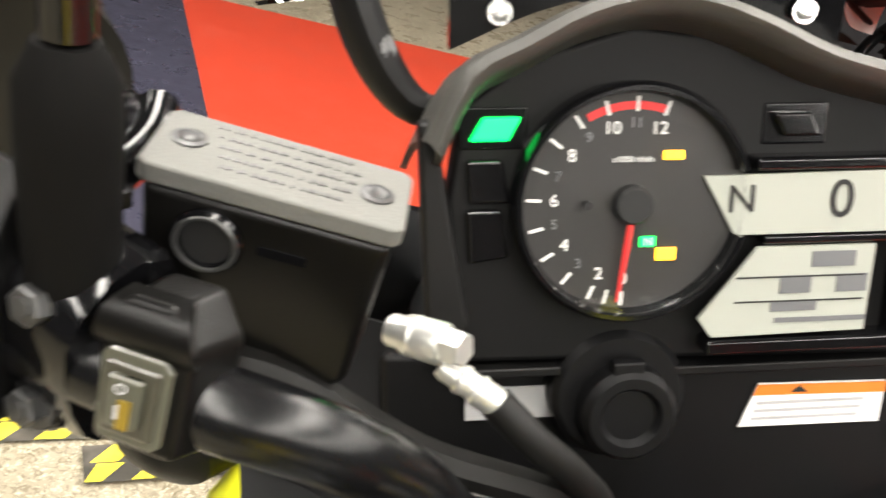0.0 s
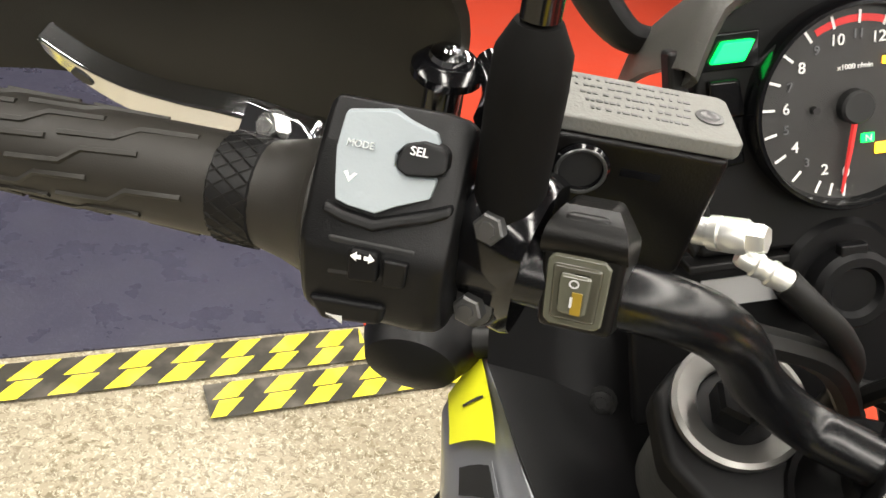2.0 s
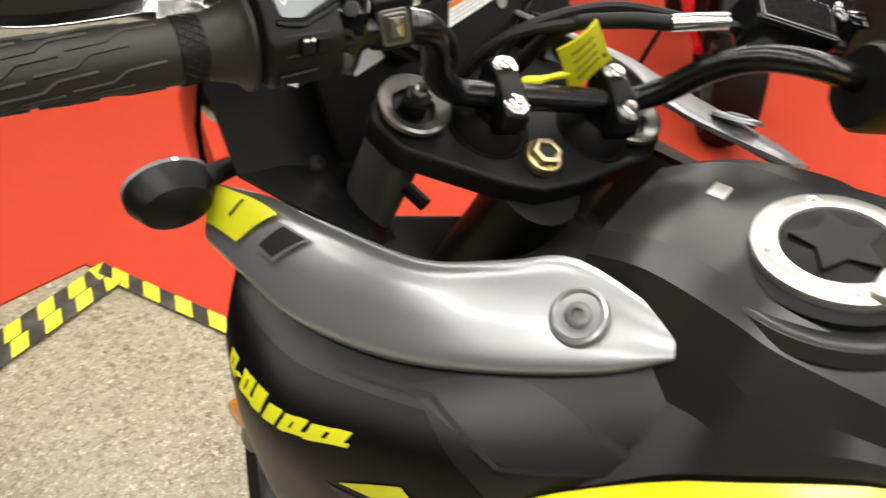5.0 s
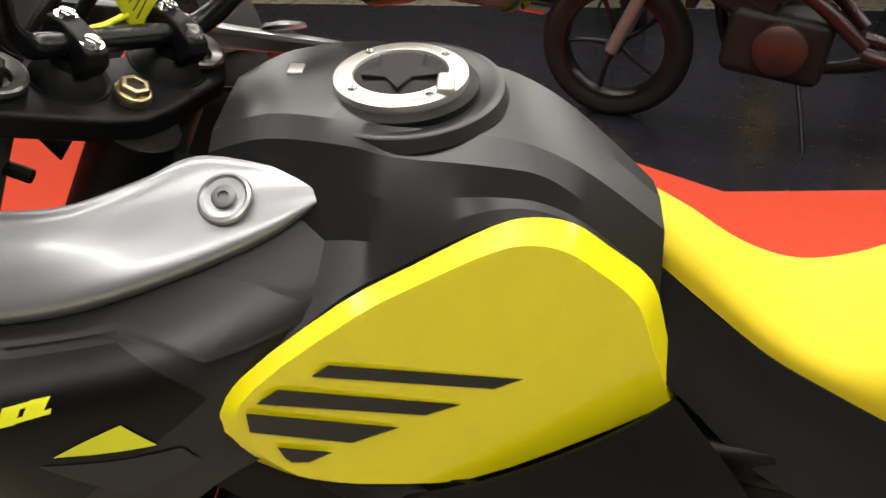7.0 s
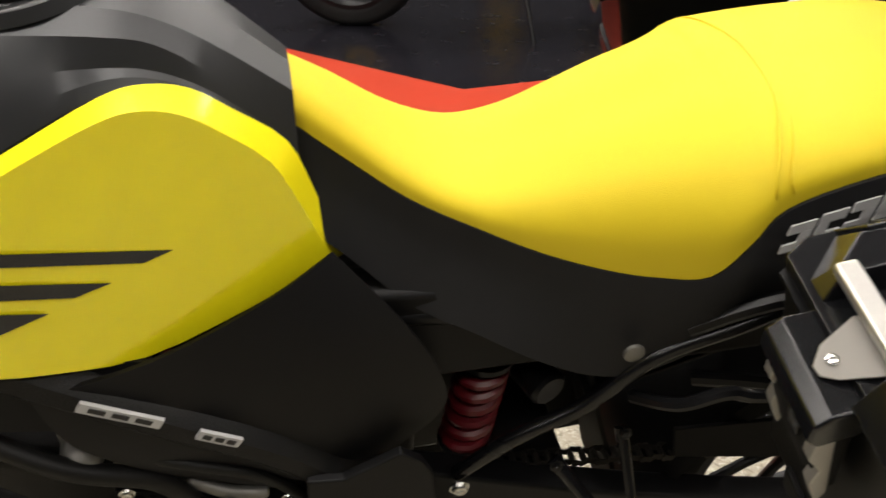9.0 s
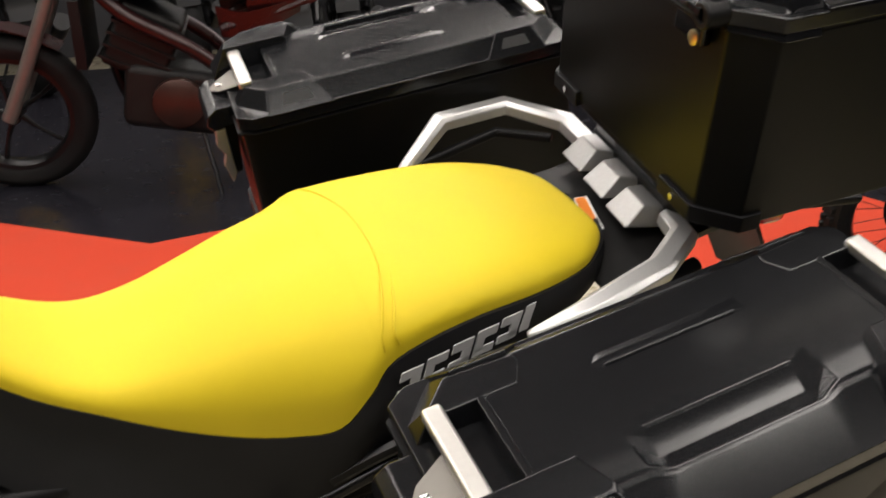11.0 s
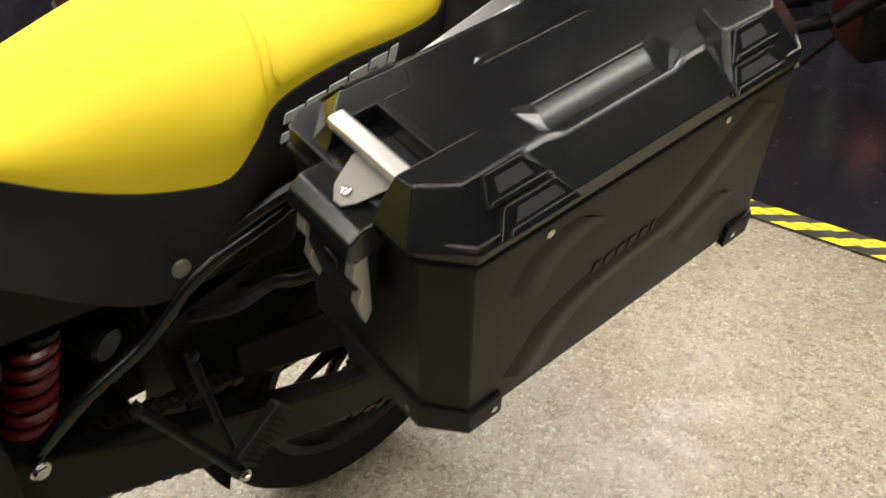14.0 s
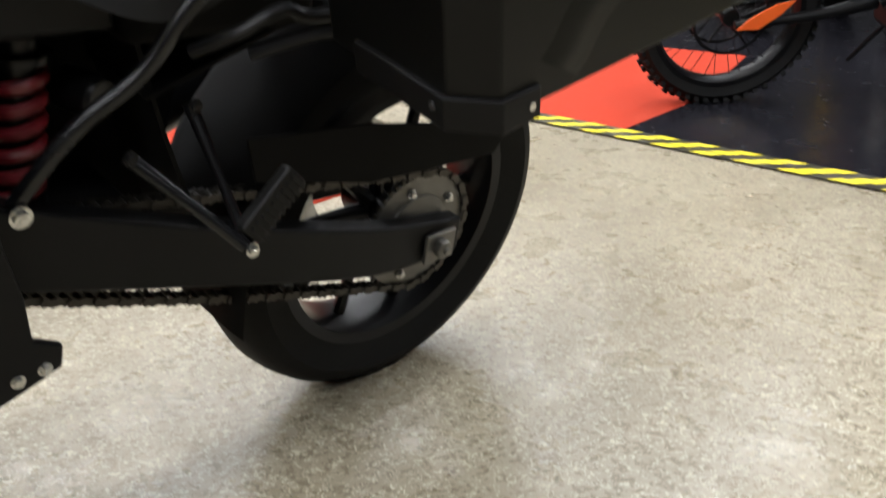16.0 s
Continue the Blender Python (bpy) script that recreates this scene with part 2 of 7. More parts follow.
def part(name, geo, material, parent=None, label="", m=None, bevel=0.0, solid=0.0, seg=2, offset=0.0, sub=0, angle=38):
    """Link geometry (a bmesh, or verts and faces) as one mesh object under a thing or part."""
    me = bpy.data.meshes.new(name)
    if isinstance(geo, bmesh.types.BMesh):
        geo.to_mesh(me)
        geo.free()
    else:
        me.from_pydata([tuple(v) for v in geo[0]], [], geo[1])
    smooth_mesh(me, angle)
    me.materials.append(material)
    ob = new(name, me)
    if parent is not None:
        ob.parent = parent
    if m is not None:
        ob.matrix_local = m
    if solid:
        s = ob.modifiers.new("solid", "SOLIDIFY")
        s.thickness, s.offset = solid, offset
    if sub:
        s = ob.modifiers.new("sub", "SUBSURF")
        s.levels = s.render_levels = sub
    if bevel:
        s = ob.modifiers.new("bevel", "BEVEL")
        s.width, s.segments, s.limit_method, s.angle_limit, s.harden_normals = bevel, seg, "ANGLE", radians(34), True
    if label:
        ob["label"] = label
    return ob


def thing(name, label, category, m=None, group="", kind=""):
    ob = new(name)
    ob.empty_display_size = 0.05
    if m is not None:
        ob.matrix_world = m
    return tagged(ob, label, category, group, kind)


def box(cx, cy, cz, sx, sy, sz, taper=1.0):
    v = [(cx + a * sx / 2 * (taper if c > 0 else 1), cy + b * sy / 2 * (taper if c > 0 else 1), cz + c * sz / 2) for c in (-1, 1) for b in (-1, 1) for a in (-1, 1)]
    return v, [(0, 2, 3, 1), (4, 5, 7, 6), (0, 1, 5, 4), (2, 6, 7, 3), (0, 4, 6, 2), (1, 3, 7, 5)]


def prism(points, d, axis="x", at=0.0, top=None):
    """A polygon in the plane across an axis, drawn out by d. top: a second outline at the far end."""
    n = len(points)
    put = {"x": lambda p, h: (h, p[0], p[1]), "y": lambda p, h: (p[0], h, p[1]), "z": lambda p, h: (p[0], p[1], h)}[axis]
    v = [put(p, at) for p in points] + [put(p, at + d) for p in (top or points)]
    f = [tuple(range(n))[::-1], tuple(range(n, 2 * n))] + [(i, (i + 1) % n, n + (i + 1) % n, n + i) for i in range(n)]
    return v, f


def join(*geos):
    v, f = [], []
    for gv, gf in geos:
        o = len(v)
        v += list(gv)
        f += [tuple(i + o for i in q) for q in gf]
    return v, f


def moved(geo, m):
    return [tuple(m @ Vector(v)) for v in geo[0]], geo[1]


def spline(pts, n=6, closed=False):
    """A smooth curve through points."""
    p = [np.array(q, float) for q in pts]
    out, k = [], len(p)
    for i in range(k if closed else k - 1):
        a, b, c, d = (p[(i + j) % k] if closed else p[min(max(i + j, 0), k - 1)] for j in (-1, 0, 1, 2))
        for s in range(n):
            t = s / n
            out.append(0.5 * (2 * b + (c - a) * t + (2 * a - 5 * b + 4 * c - d) * t * t + (3 * b - a - 3 * c + d) * t ** 3))
    if not closed:
        out.append(p[-1])
    return out


def tube(pts, r, sides=10, n=6, smooth=True, flat=1.0):
    """A round bar along a curve. r: one radius, or one a point."""
    rs = list(r) if isinstance(r, (list, tuple)) else [r] * len(pts)
    q = [np.array((*p, w), float) for p, w in zip(pts, rs)]
    c = spline(q, n) if smooth and len(q) > 2 else q
    v, f = [], []
    up = None
    for i, p in enumerate(c):
        d = (c[min(i + 1, len(c) - 1)] - c[max(i - 1, 0)])[:3]
        d = d / (np.linalg.norm(d) + 1e-9)
        if up is None:
            up = np.array((0, 0, 1.0)) if abs(d[2]) < 0.9 else np.array((1.0, 0, 0))
        a = np.cross(d, up)
        a /= np.linalg.norm(a) + 1e-9
        up = np.cross(a, d)
        for s in range(sides):
            g = 2 * math.pi * s / sides
            v.append(tuple(p[:3] + p[3] * (a * math.cos(g) + up * math.sin(g) * flat)))
    k = len(c)
    for i in range(k - 1):
        for s in range(sides):
            f.append((i * sides + s, i * sides + (s + 1) % sides, (i + 1) * sides + (s + 1) % sides, (i + 1) * sides + s))
    f.append(tuple(range(sides))[::-1])
    f.append(tuple((k - 1) * sides + s for s in range(sides)))
    return v, f


def lathe(profile, sides=28, axis="x", at=(0, 0, 0), closed=False):
    """A profile of (radius, along) turned round an axis."""
    v, f = [], []
    for r, h in profile:
        for s in range(sides):
            g = 2 * math.pi * s / sides
            a, b = r * math.cos(g), r * math.sin(g)
            p = {"x": (h, a, b), "y": (a, h, b), "z": (a, b, h)}[axis]
            v.append((p[0] + at[0], p[1] + at[1], p[2] + at[2]))
    k = len(profile)
    for i in range(k if closed else k - 1):
        j = (i + 1) % k
        for s in range(sides):
            f.append((i * sides + s, i * sides + (s + 1) % sides, j * sides + (s + 1) % sides, j * sides + s))
    if not closed:
        f.append(tuple(range(sides))[::-1])
        f.append(tuple((k - 1) * sides + s for s in range(sides)))
    return v, f


def loft(rows, nu=4, nv=4, smooth_u=True, smooth_v=True, caps=False, closed=False):
    """A sheet through rows of points; each row has as many points as the first."""
    rows = [spline(r, nv, closed) if smooth_v else [np.array(p, float) for p in r] for r in rows]
    cols = list(zip(*rows))
    cols = [spline(c, nu) if smooth_u and len(c) > 1 else list(c) for c in cols]
    grid = list(zip(*cols))
    w = len(grid[0])
    v = [tuple(p) for r in grid for p in r]
    f = []
    for i in range(len(grid) - 1):
        for j in range(w if closed else w - 1):
            f.append((i * w + j, i * w + (j + 1) % w, (i + 1) * w + (j + 1) % w, (i + 1) * w + j))
    if caps:
        f.append(tuple(range(w))[::-1])
        f.append(tuple((len(grid) - 1) * w + j for j in range(w)))
    return v, f


def sheet_grid(rows, n=10):
    """The points of a loft, as columns along its rows, n steps between given points."""
    return [spline(c, n) for c in zip(*[spline(r, n) for r in rows])]


def sheet_patch(rows, quad, lift=0.0008, steps=5, n=10):
    """A patch lying on a loft; quad: four (u, v) places, u across the rows, v along them."""
    g = sheet_grid(rows, n)

    def at(u, v):
        a, b = min(max(v * n, 0), len(g) - 1.001), min(max(u * n, 0), len(g[0]) - 1.001)
        i, j = int(a), int(b)
        s, t = a - i, b - j
        p = (1 - s) * ((1 - t) * g[i][j] + t * g[i][j + 1]) + s * ((1 - t) * g[i + 1][j] + t * g[i + 1][j + 1])
        k = np.cross(g[i + 1][j] - g[i][j], g[i][j + 1] - g[i][j])
        k = k / (np.linalg.norm(k) + 1e-12)
        return p + (k if k[0] < 0 else -k) * lift

    q = [np.array(p, float) for p in quad]
    v = []
    for i in range(steps + 1):
        for j in range(steps + 1):
            s, t = i / steps, j / steps
            v.append(tuple(at(*((1 - s) * ((1 - t) * q[0] + t * q[1]) + s * ((1 - t) * q[3] + t * q[2])))))
    w = steps + 1
    return v, [(i * w + j, i * w + j + 1, (i + 1) * w + j + 1, (i + 1) * w + j) for i in range(steps) for j in range(steps)]


def mirror(geo):
    return [(-x, y, z) for x, y, z in geo[0]], [q[::-1] for q in geo[1]]


def bolt(p, r=0.006, h=0.005, d=(0, 0, 1), sides=6):
    """A hexagon head with its washer, looking along d."""
    g = join(lathe([(r * 1.35, 0), (r * 1.35, h * 0.25), (r * 1.2, h * 0.25)], 14, "z"), lathe([(r, h * 0.2), (r, h * 0.9), (r * 0.85, h)], sides, "z"), lathe([(r * 0.55, h * 0.95), (r * 0.5, h * 1.1)], 8, "z"))
    return moved(g, Matrix.Translation(p) @ Vector(d).to_track_quat("Z", "Y").to_matrix().to_4x4())


def words(name, text, size, m, material, parent, label="", depth=0.0004, shear=0.0):
    c = bpy.data.curves.new(name, "FONT")
    c.body, c.size, c.extrude, c.align_x, c.align_y, c.shear = text, size, depth, "CENTER", "CENTER", shear
    tmp = bpy.data.objects.new(name, c)
    me = bpy.data.meshes.new_from_object(tmp)
    bpy.data.objects.remove(tmp)
    me.materials.clear()
    me.materials.append(material)
    ob = new(name, me)
    ob.parent = parent
    ob.matrix_local = m
    if label:
        ob["label"] = label
    return ob


def facing(p, n, up):
    """A frame at p whose z looks along n and whose y is nearest to up."""
    z = Vector(n).normalized()
    x = Vector(up).cross(z).normalized()
    y = z.cross(x)
    return Matrix(((x.x, y.x, z.x, p[0]), (x.y, y.y, z.y, p[1]), (x.z, y.z, z.z, p[2]), (0, 0, 0, 1)))


# ---- the room ----


def structure(name, geo, material, label, category, bevel=0.0):
    ob = part(name, geo, material, bevel=bevel)
    return tagged(ob, label, category, kind="structure")


X0, X1, Y0, Y1 = -5.0, 8.5, -9.0, 7.0
structure("floor", box((X0 + X1) / 2, (Y0 + Y1) / 2, -0.1, X1 - X0, Y1 - Y0, 0.2), CONCRETE, "sealed speckled beige concrete showroom floor", "floor")
structure("ceiling", box((X0 + X1) / 2, (Y0 + Y1) / 2, CEIL + 0.1, X1 - X0, Y1 - Y0, 0.2), CEILP, "plain dark showroom ceiling with long lamps", "ceiling")
for nm, g in (("wall_west", box(X0 - 0.1, (Y0 + Y1) / 2, CEIL / 2, 0.2, Y1 - Y0, CEIL)), ("wall_east", box(X1 + 0.1, (Y0 + Y1) / 2, CEIL / 2, 0.2, Y1 - Y0, CEIL)), ("wall_south", box((X0 + X1) / 2, Y0 - 0.1, CEIL / 2, X1 - X0 + 0.4, 0.2, CEIL)), ("wall_north", box((X0 + X1) / 2, Y1 + 0.1, CEIL / 2, X1 - X0 + 0.4, 0.2, CEIL))):
    structure(nm, g, WALLP, "plain painted showroom wall", "wall")
fit1 = thing("ceiling_lamp", "long white ceiling lamp with a lit diffuser", "lamp", pose(0, 0, 0), "ceiling lamps")
part("housing", box(0, 0, CEIL - 0.03, 0.4, 2.5, 0.06), WHITE, fit1)
part("diffuser", box(0, 0, CEIL - 0.068, 0.34, 2.4, 0.012), G_LAMP, fit1)
fit1.location = (LAMPS[0][0], LAMPS[0][1], 0)
for lx_, ly_ in LAMPS[1:]:
    copy_thing(fit1, pose(lx_, ly_, 0))


def mat_sheet(name, pts, z, material, label, category):
    return structure(name, prism(pts, z, "z", 0.0005), material, label, category)


# Black mats and red carpet round the concrete aisle
mat_sheet("mat_front", [(-4.6, 0.55), (-0.7, 1.43), (0.06, 1.62), (-0.02, 2.0), (-0.6, 4.6), (-4.6, 4.6)], 0.004, NAVYSHEEN, "scuffed navy-black vinyl display mat, sheen painted into its colour", "mat")
mat_sheet("carpet_front", [(0.06, 1.62), (0.67, 1.69), (0.77, 1.26), (0.95, 0.3), (1.15, -1.05), (1.2, -1.75), (1.25, -2.2), (3.03, -2.2), (3.0, -1.86), (2.913, -1.08), (3.18, -0.84), (4.2, 0.06), (7.5, 2.9), (7.5, 5.0), (-0.6, 4.6), (-0.02, 2.0)], 0.006, CARPET, "bright red carpet laid under the display", "carpet")
mat_sheet("mat_side", [(3.03, -2.2), (3.0, -1.86), (2.913, -1.08), (3.18, -0.84), (4.2, 0.06), (7.5, 2.9), (7.9, -8.0), (3.4, -8.0)], 0.004, BLACKMAT, "black vinyl mat under the parked motorcycles", "mat")
mat_sheet("carpet_rear", [(1.02, -2.72), (2.9, -2.62), (2.9, -4.4), (1.45, -4.4), (1.09, -3.36)], 0.006, CARPET, "red carpet strip beside the black mat", "carpet")
mat_sheet("mat_rear", [(-4.6, -2.62), (1.02, -2.72), (1.09, -3.36), (1.45, -4.4), (2.9, -4.4), (3.3, -8.5), (-4.6, -8.5)], 0.004, BLACKMAT, "black vinyl mat under a dirt bike", "mat")


def tape(name, a, b, width, slant, label, pitch=0.105, z=0.007, rows=1):
    """A run of hazard tape on the floor, its black and yellow fields cut one by one."""
    a, b = Vector((*a, 0)), Vector((*b, 0))
    d = (b - a).normalized()
    s = Vector((-d.y, d.x, 0))
    L = (b - a).length
    strip = tagged(part(name, ([tuple(a + s * o + Vector((0, 0, z))) for o in (-width / 2, width / 2)] + [tuple(b + s * o + Vector((0, 0, z))) for o in (width / 2, -width / 2)], [(0, 1, 2, 3)]), TAPEK, solid=0.0006), label, "tape", kind="structure")
    rng = random.Random(name)
    w = width / rows
    for r in range(rows):
        u = -0.02 + 0.3 * pitch * r
        while u < L:
            e = min(u + pitch * 0.5 * rng.uniform(0.92, 1.08), L)
            o0, o1 = -width / 2 + r * w + 0.002, -width / 2 + (r + 1) * w - 0.002
            q = [a + d * min(max(x + k, 0), L) + s * o + Vector((0, 0, z + 0.0012)) for x, o, k in ((u, o0, 0), (e, o0, 0), (e, o1, slant * w), (u, o1, slant * w))]
            if e - u > 0.01:
                part("stripe", ([tuple(p) for p in q], [(0, 1, 2, 3)]), TAPEY, strip)
            u += pitch
    return strip


tape("tape_front", (-2.6, 0.84), (0.06, 1.55), 0.11, 0.9, "scuffed black and yellow hazard tape edging the mat", rows=2)
tape("tape_overlap", (-0.27, 1.33), (0.67, 1.60), 0.1, 0.9, "second layer of black and yellow hazard tape", z=0.0095, rows=2)
tape("tape_side", (0.68, 1.66), (0.97, 0.1), 0.055, -0.9, "black and yellow hazard tape along the red carpet")
tape("tape_rear", (1.42, -2.71), (-2.4, -2.575), 0.115, 0.8, "black and yellow hazard tape along the rear mat", pitch=0.15, rows=3)

# ---- the motorcycle: x to its right, y ahead, z up from the rear contact patch ----
BIKE = pose(0.395, -1.045, 0, 0, -14.5, 0.5)
NUT = (-0.011, 1.178, 1.133)
STEER = pose(*NUT, 25.5, 0, 0) @ pose(0, 0, 0, 0, 0, -38)
bike = thing("adventure_motorcycle", "yellow, black and silver adventure motorcycle leaning on its side stand", "motorcycle", BIKE)


def both(name, geo, material, parent=bike, **k):
    return part(name, geo, material, parent, **k), part(name, mirror(geo), material, parent, **k)


# Fuel tank cover
TANK = [
    # y, then half sections: top, shoulder crease, hollow, flank, skirt
    (1.108, [(0, 1.116), (0.042, 1.115), (0.06, 1.106), (0.066, 1.088), (0.082, 1.045), (0.13, 1.0), (0.12, 0.95)]),
    (1.06, [(0, 1.138), (0.052, 1.136), (0.072, 1.127), (0.078, 1.1), (0.1, 1.055), (0.167, 1.005), (0.15, 0.95)]),
    (1.0, [(0, 1.136), (0.058, 1.135), (0.084, 1.13), (0.094, 1.102), (0.112, 1.068), (0.1445, 1.042), (0.13, 0.97)]),
    (0.966, [(0, 1.134), (0.06, 1.132), (0.085, 1.122), (0.1046, 1.0995), (0.12, 1.075), (0.131, 1.056), (0.12, 0.97)]),
    (0.9, [(0, 1.126), (0.056, 1.124), (0.078, 1.112), (0.088, 1.092), (0.097, 1.086), (0.104, 1.077), (0.095, 0.97)]),
    (0.857, [(0, 1.112), (0.05, 1.109), (0.07, 1.098), (0.078, 1.08), (0.084, 1.077), (0.088, 1.072), (0.08, 0.96)]),
    (0.815, [(0, 1.085), (0.044, 1.08), (0.06, 1.06), (0.067, 1.048), (0.071, 1.045), (0.074, 1.04), (0.07, 0.93)]),
    (0.757, [(0, 1.035), (0.036, 1.028), (0.05, 1.0), (0.055, 0.985), (0.058, 0.978), (0.06, 0.97), (0.055, 0.9)]),
]
rows = []
for y, h in TANK:
    left = [(-x, y, z) for x, z in h[::-1]]
    rows.append(left + [(x, y, z) for x, z in h[1:]])
part("fuel_tank", loft(rows, 5, 1, smooth_v=False, caps=True), TANKGREY, bike, "satin graphite fuel tank cover", angle=11)
CAPM = pose(0.0, 0.968, 1.1345, -2, 0, 0)
part("cap_bowl", lathe([(0.083, -0.012), (0.0795, -0.002), (0.077, -0.0012), (0.0715, -0.002), (0.063, -0.005), (0.058, -0.006)], 56, "z"), TANKGREY, bike, "raised ring round the filler", CAPM)
cap = part("filler_cap", lathe([(0.06, -0.006), (0.06, 0.0), (0.055, 0.003)], 40, "z"), MATTE, bike, "black filler cap with a bare metal ring", CAPM)
part("ring", lathe([(0.052, 0.003), (0.052, 0.009), (0.049, 0.011), (0.037, 0.011), (0.035, 0.006)], 48, "z"), ALU, cap)
part("lid", lathe([(0.036, 0.004), (0.036, 0.009), (0.02, 0.011)], 32, "z"), MATTE, cap)
star = [(0.031 * math.cos(a) * (1 if i % 2 else 0.55), 0.031 * math.sin(a) * (1 if i % 2 else 0.55)) for i, a in enumerate(2 * math.pi * k / 10 for k in range(10))]
part("key_flap", prism(star, 0.004, "z", 0.0095), GRAIN, cap, bevel=0.001)
part("hinge", box(-0.024, -0.036, 0.012, 0.026, 0.014, 0.008), ALU, cap, bevel=0.003)
for a in (40, 130, 215, 310):
    part("screw", bolt((0.0435 * math.cos(radians(a)), 0.0435 * math.sin(radians(a)), 0.011), 0.003, 0.002), STEEL, cap)
part("tank_badge", box(0.013, 1.052, 1.1385, 0.016, 0.012, 0.003), ALU, bike, "small bright badge", bevel=0.001)


def side_x(y):
    """Half width of the tank's flank."""
    return -0.12 - 0.397 * (y - 0.869)


OUT = [(1.096, 0.952), (1.07, 0.998), (1.002, 1.044), (0.951, 1.064), (0.895, 1.083), (0.865, 1.083), (0.835, 1.07), (0.806, 1.042), (0.766, 0.998), (0.747, 0.943), (0.727, 0.873), (0.72, 0.849), (0.735, 0.845), (0.81, 0.826), (0.907, 0.8155), (0.985, 0.843), (1.03, 0.868), (1.058, 0.893)]
RIDGE = [(1.066, 0.96), (1.052, 0.997), (0.985, 1.04), (0.94, 1.059), (0.895, 1.072), (0.868, 1.07), (0.845, 1.058), (0.822, 1.036), (0.79, 0.996), (0.768, 0.943), (0.746, 0.886), (0.74, 0.87), (0.75, 0.864), (0.815, 0.848), (0.905, 0.838), (0.977, 0.862), (1.018, 0.884), (1.043, 0.908)]
OUT = [tuple(p) for p in spline(OUT, 3, True)]
RIDGE = [tuple(p) for p in spline(RIDGE, 3, True)]
n_ = len(OUT)
v_ = [(side_x(y) + 0.013 + 0.008 * max(0, (z - 0.95) / 0.15), y, z) for y, z in OUT] + [(side_x(y) - 0.001, y * 0.65 + yo * 0.35, z * 0.65 + zo * 0.35) for (y, z), (yo, zo) in zip(RIDGE, OUT)]
f_ = [(i, (i + 1) % n_, n_ + (i + 1) % n_, n_ + i) for i in range(n_)] + [tuple(range(n_, 2 * n_))]
for sgn in (0, 1):
    g_ = mirror((v_, f_)) if sgn else (v_, f_)
    panel = part("tank_side_panel", g_, YELLOW, bike, "glossy yellow tank side panel with black slashes", solid=0.006, bevel=0.006, seg=3, offset=-1)
    for q in ([(1.008, 1.006), (0.867, 0.94), (0.89, 0.9375), (1.02, 0.999)], [(1.043, 0.994), (0.916, 0.929), (0.943, 0.9275), (1.058, 0.985)], [(1.066, 0.978), (0.963, 0.921), (0.998, 0.9175), (1.066, 0.958)], [(1.05, 0.934), (1.013, 0.9125), (1.03, 0.908), (1.042, 0.913), (1.046, 0.92)]):
        g2 = ([(side_x(y) - 0.0018, y, z) for y, z in q], [tuple(range(len(q)))])
        part("slash", mirror(g2) if sgn else g2, GLOSSB, panel, solid=0.0004)

# Silver shroud beside the steering head
TOPE = [(-0.143, 1.392, 1.088), (-0.1395, 1.335, 1.1), (-0.1345, 1.275, 1.1), (-0.126, 1.2, 1.1), (-0.098, 1.15, 1.105), (-0.076, 1.105, 1.114), (-0.08, 1.03, 1.102)]
MIDE = [(-0.157, 1.392, 1.073), (-0.154, 1.335, 1.0875), (-0.1545, 1.275, 1.088), (-0.147, 1.2, 1.088), (-0.122, 1.15, 1.092), (-0.1, 1.095, 1.1), (-0.088, 1.026, 1.098)]
BOTE = [(-0.173, 1.38, 1.058), (-0.179, 1.335, 1.052), (-0.187, 1.275, 1.048), (-0.178, 1.2, 1.051), (-0.155, 1.13, 1.062), (-0.122, 1.06, 1.078), (-0.097, 1.022, 1.09)]
LIP = [(-0.166, 1.375, 1.042), (-0.171, 1.33, 1.036), (-0.178, 1.272, 1.032), (-0.17, 1.2, 1.036), (-0.147, 1.13, 1.048), (-0.115, 1.06, 1.066), (-0.093, 1.026, 1.082)]
def between(a, b, k, lift):
    """A row between two rows, lifted by an amount that dies away at the tail."""
    return [tuple(x + (y - x) * k + (lift * min(1, 0.25 * (len(a) - 1 - i)) if n == 2 else 0) for n, (x, y) in enumerate(zip(p, q))) for i, (p, q) in enumerate(zip(a, b))]


def far_shroud(geo):
    """The shroud across the tank, a little higher by the lean."""
    v, f = mirror(geo)
    return [(x + 0.015, y, z + 0.2 * x + 0.003) for x, y, z in v], f


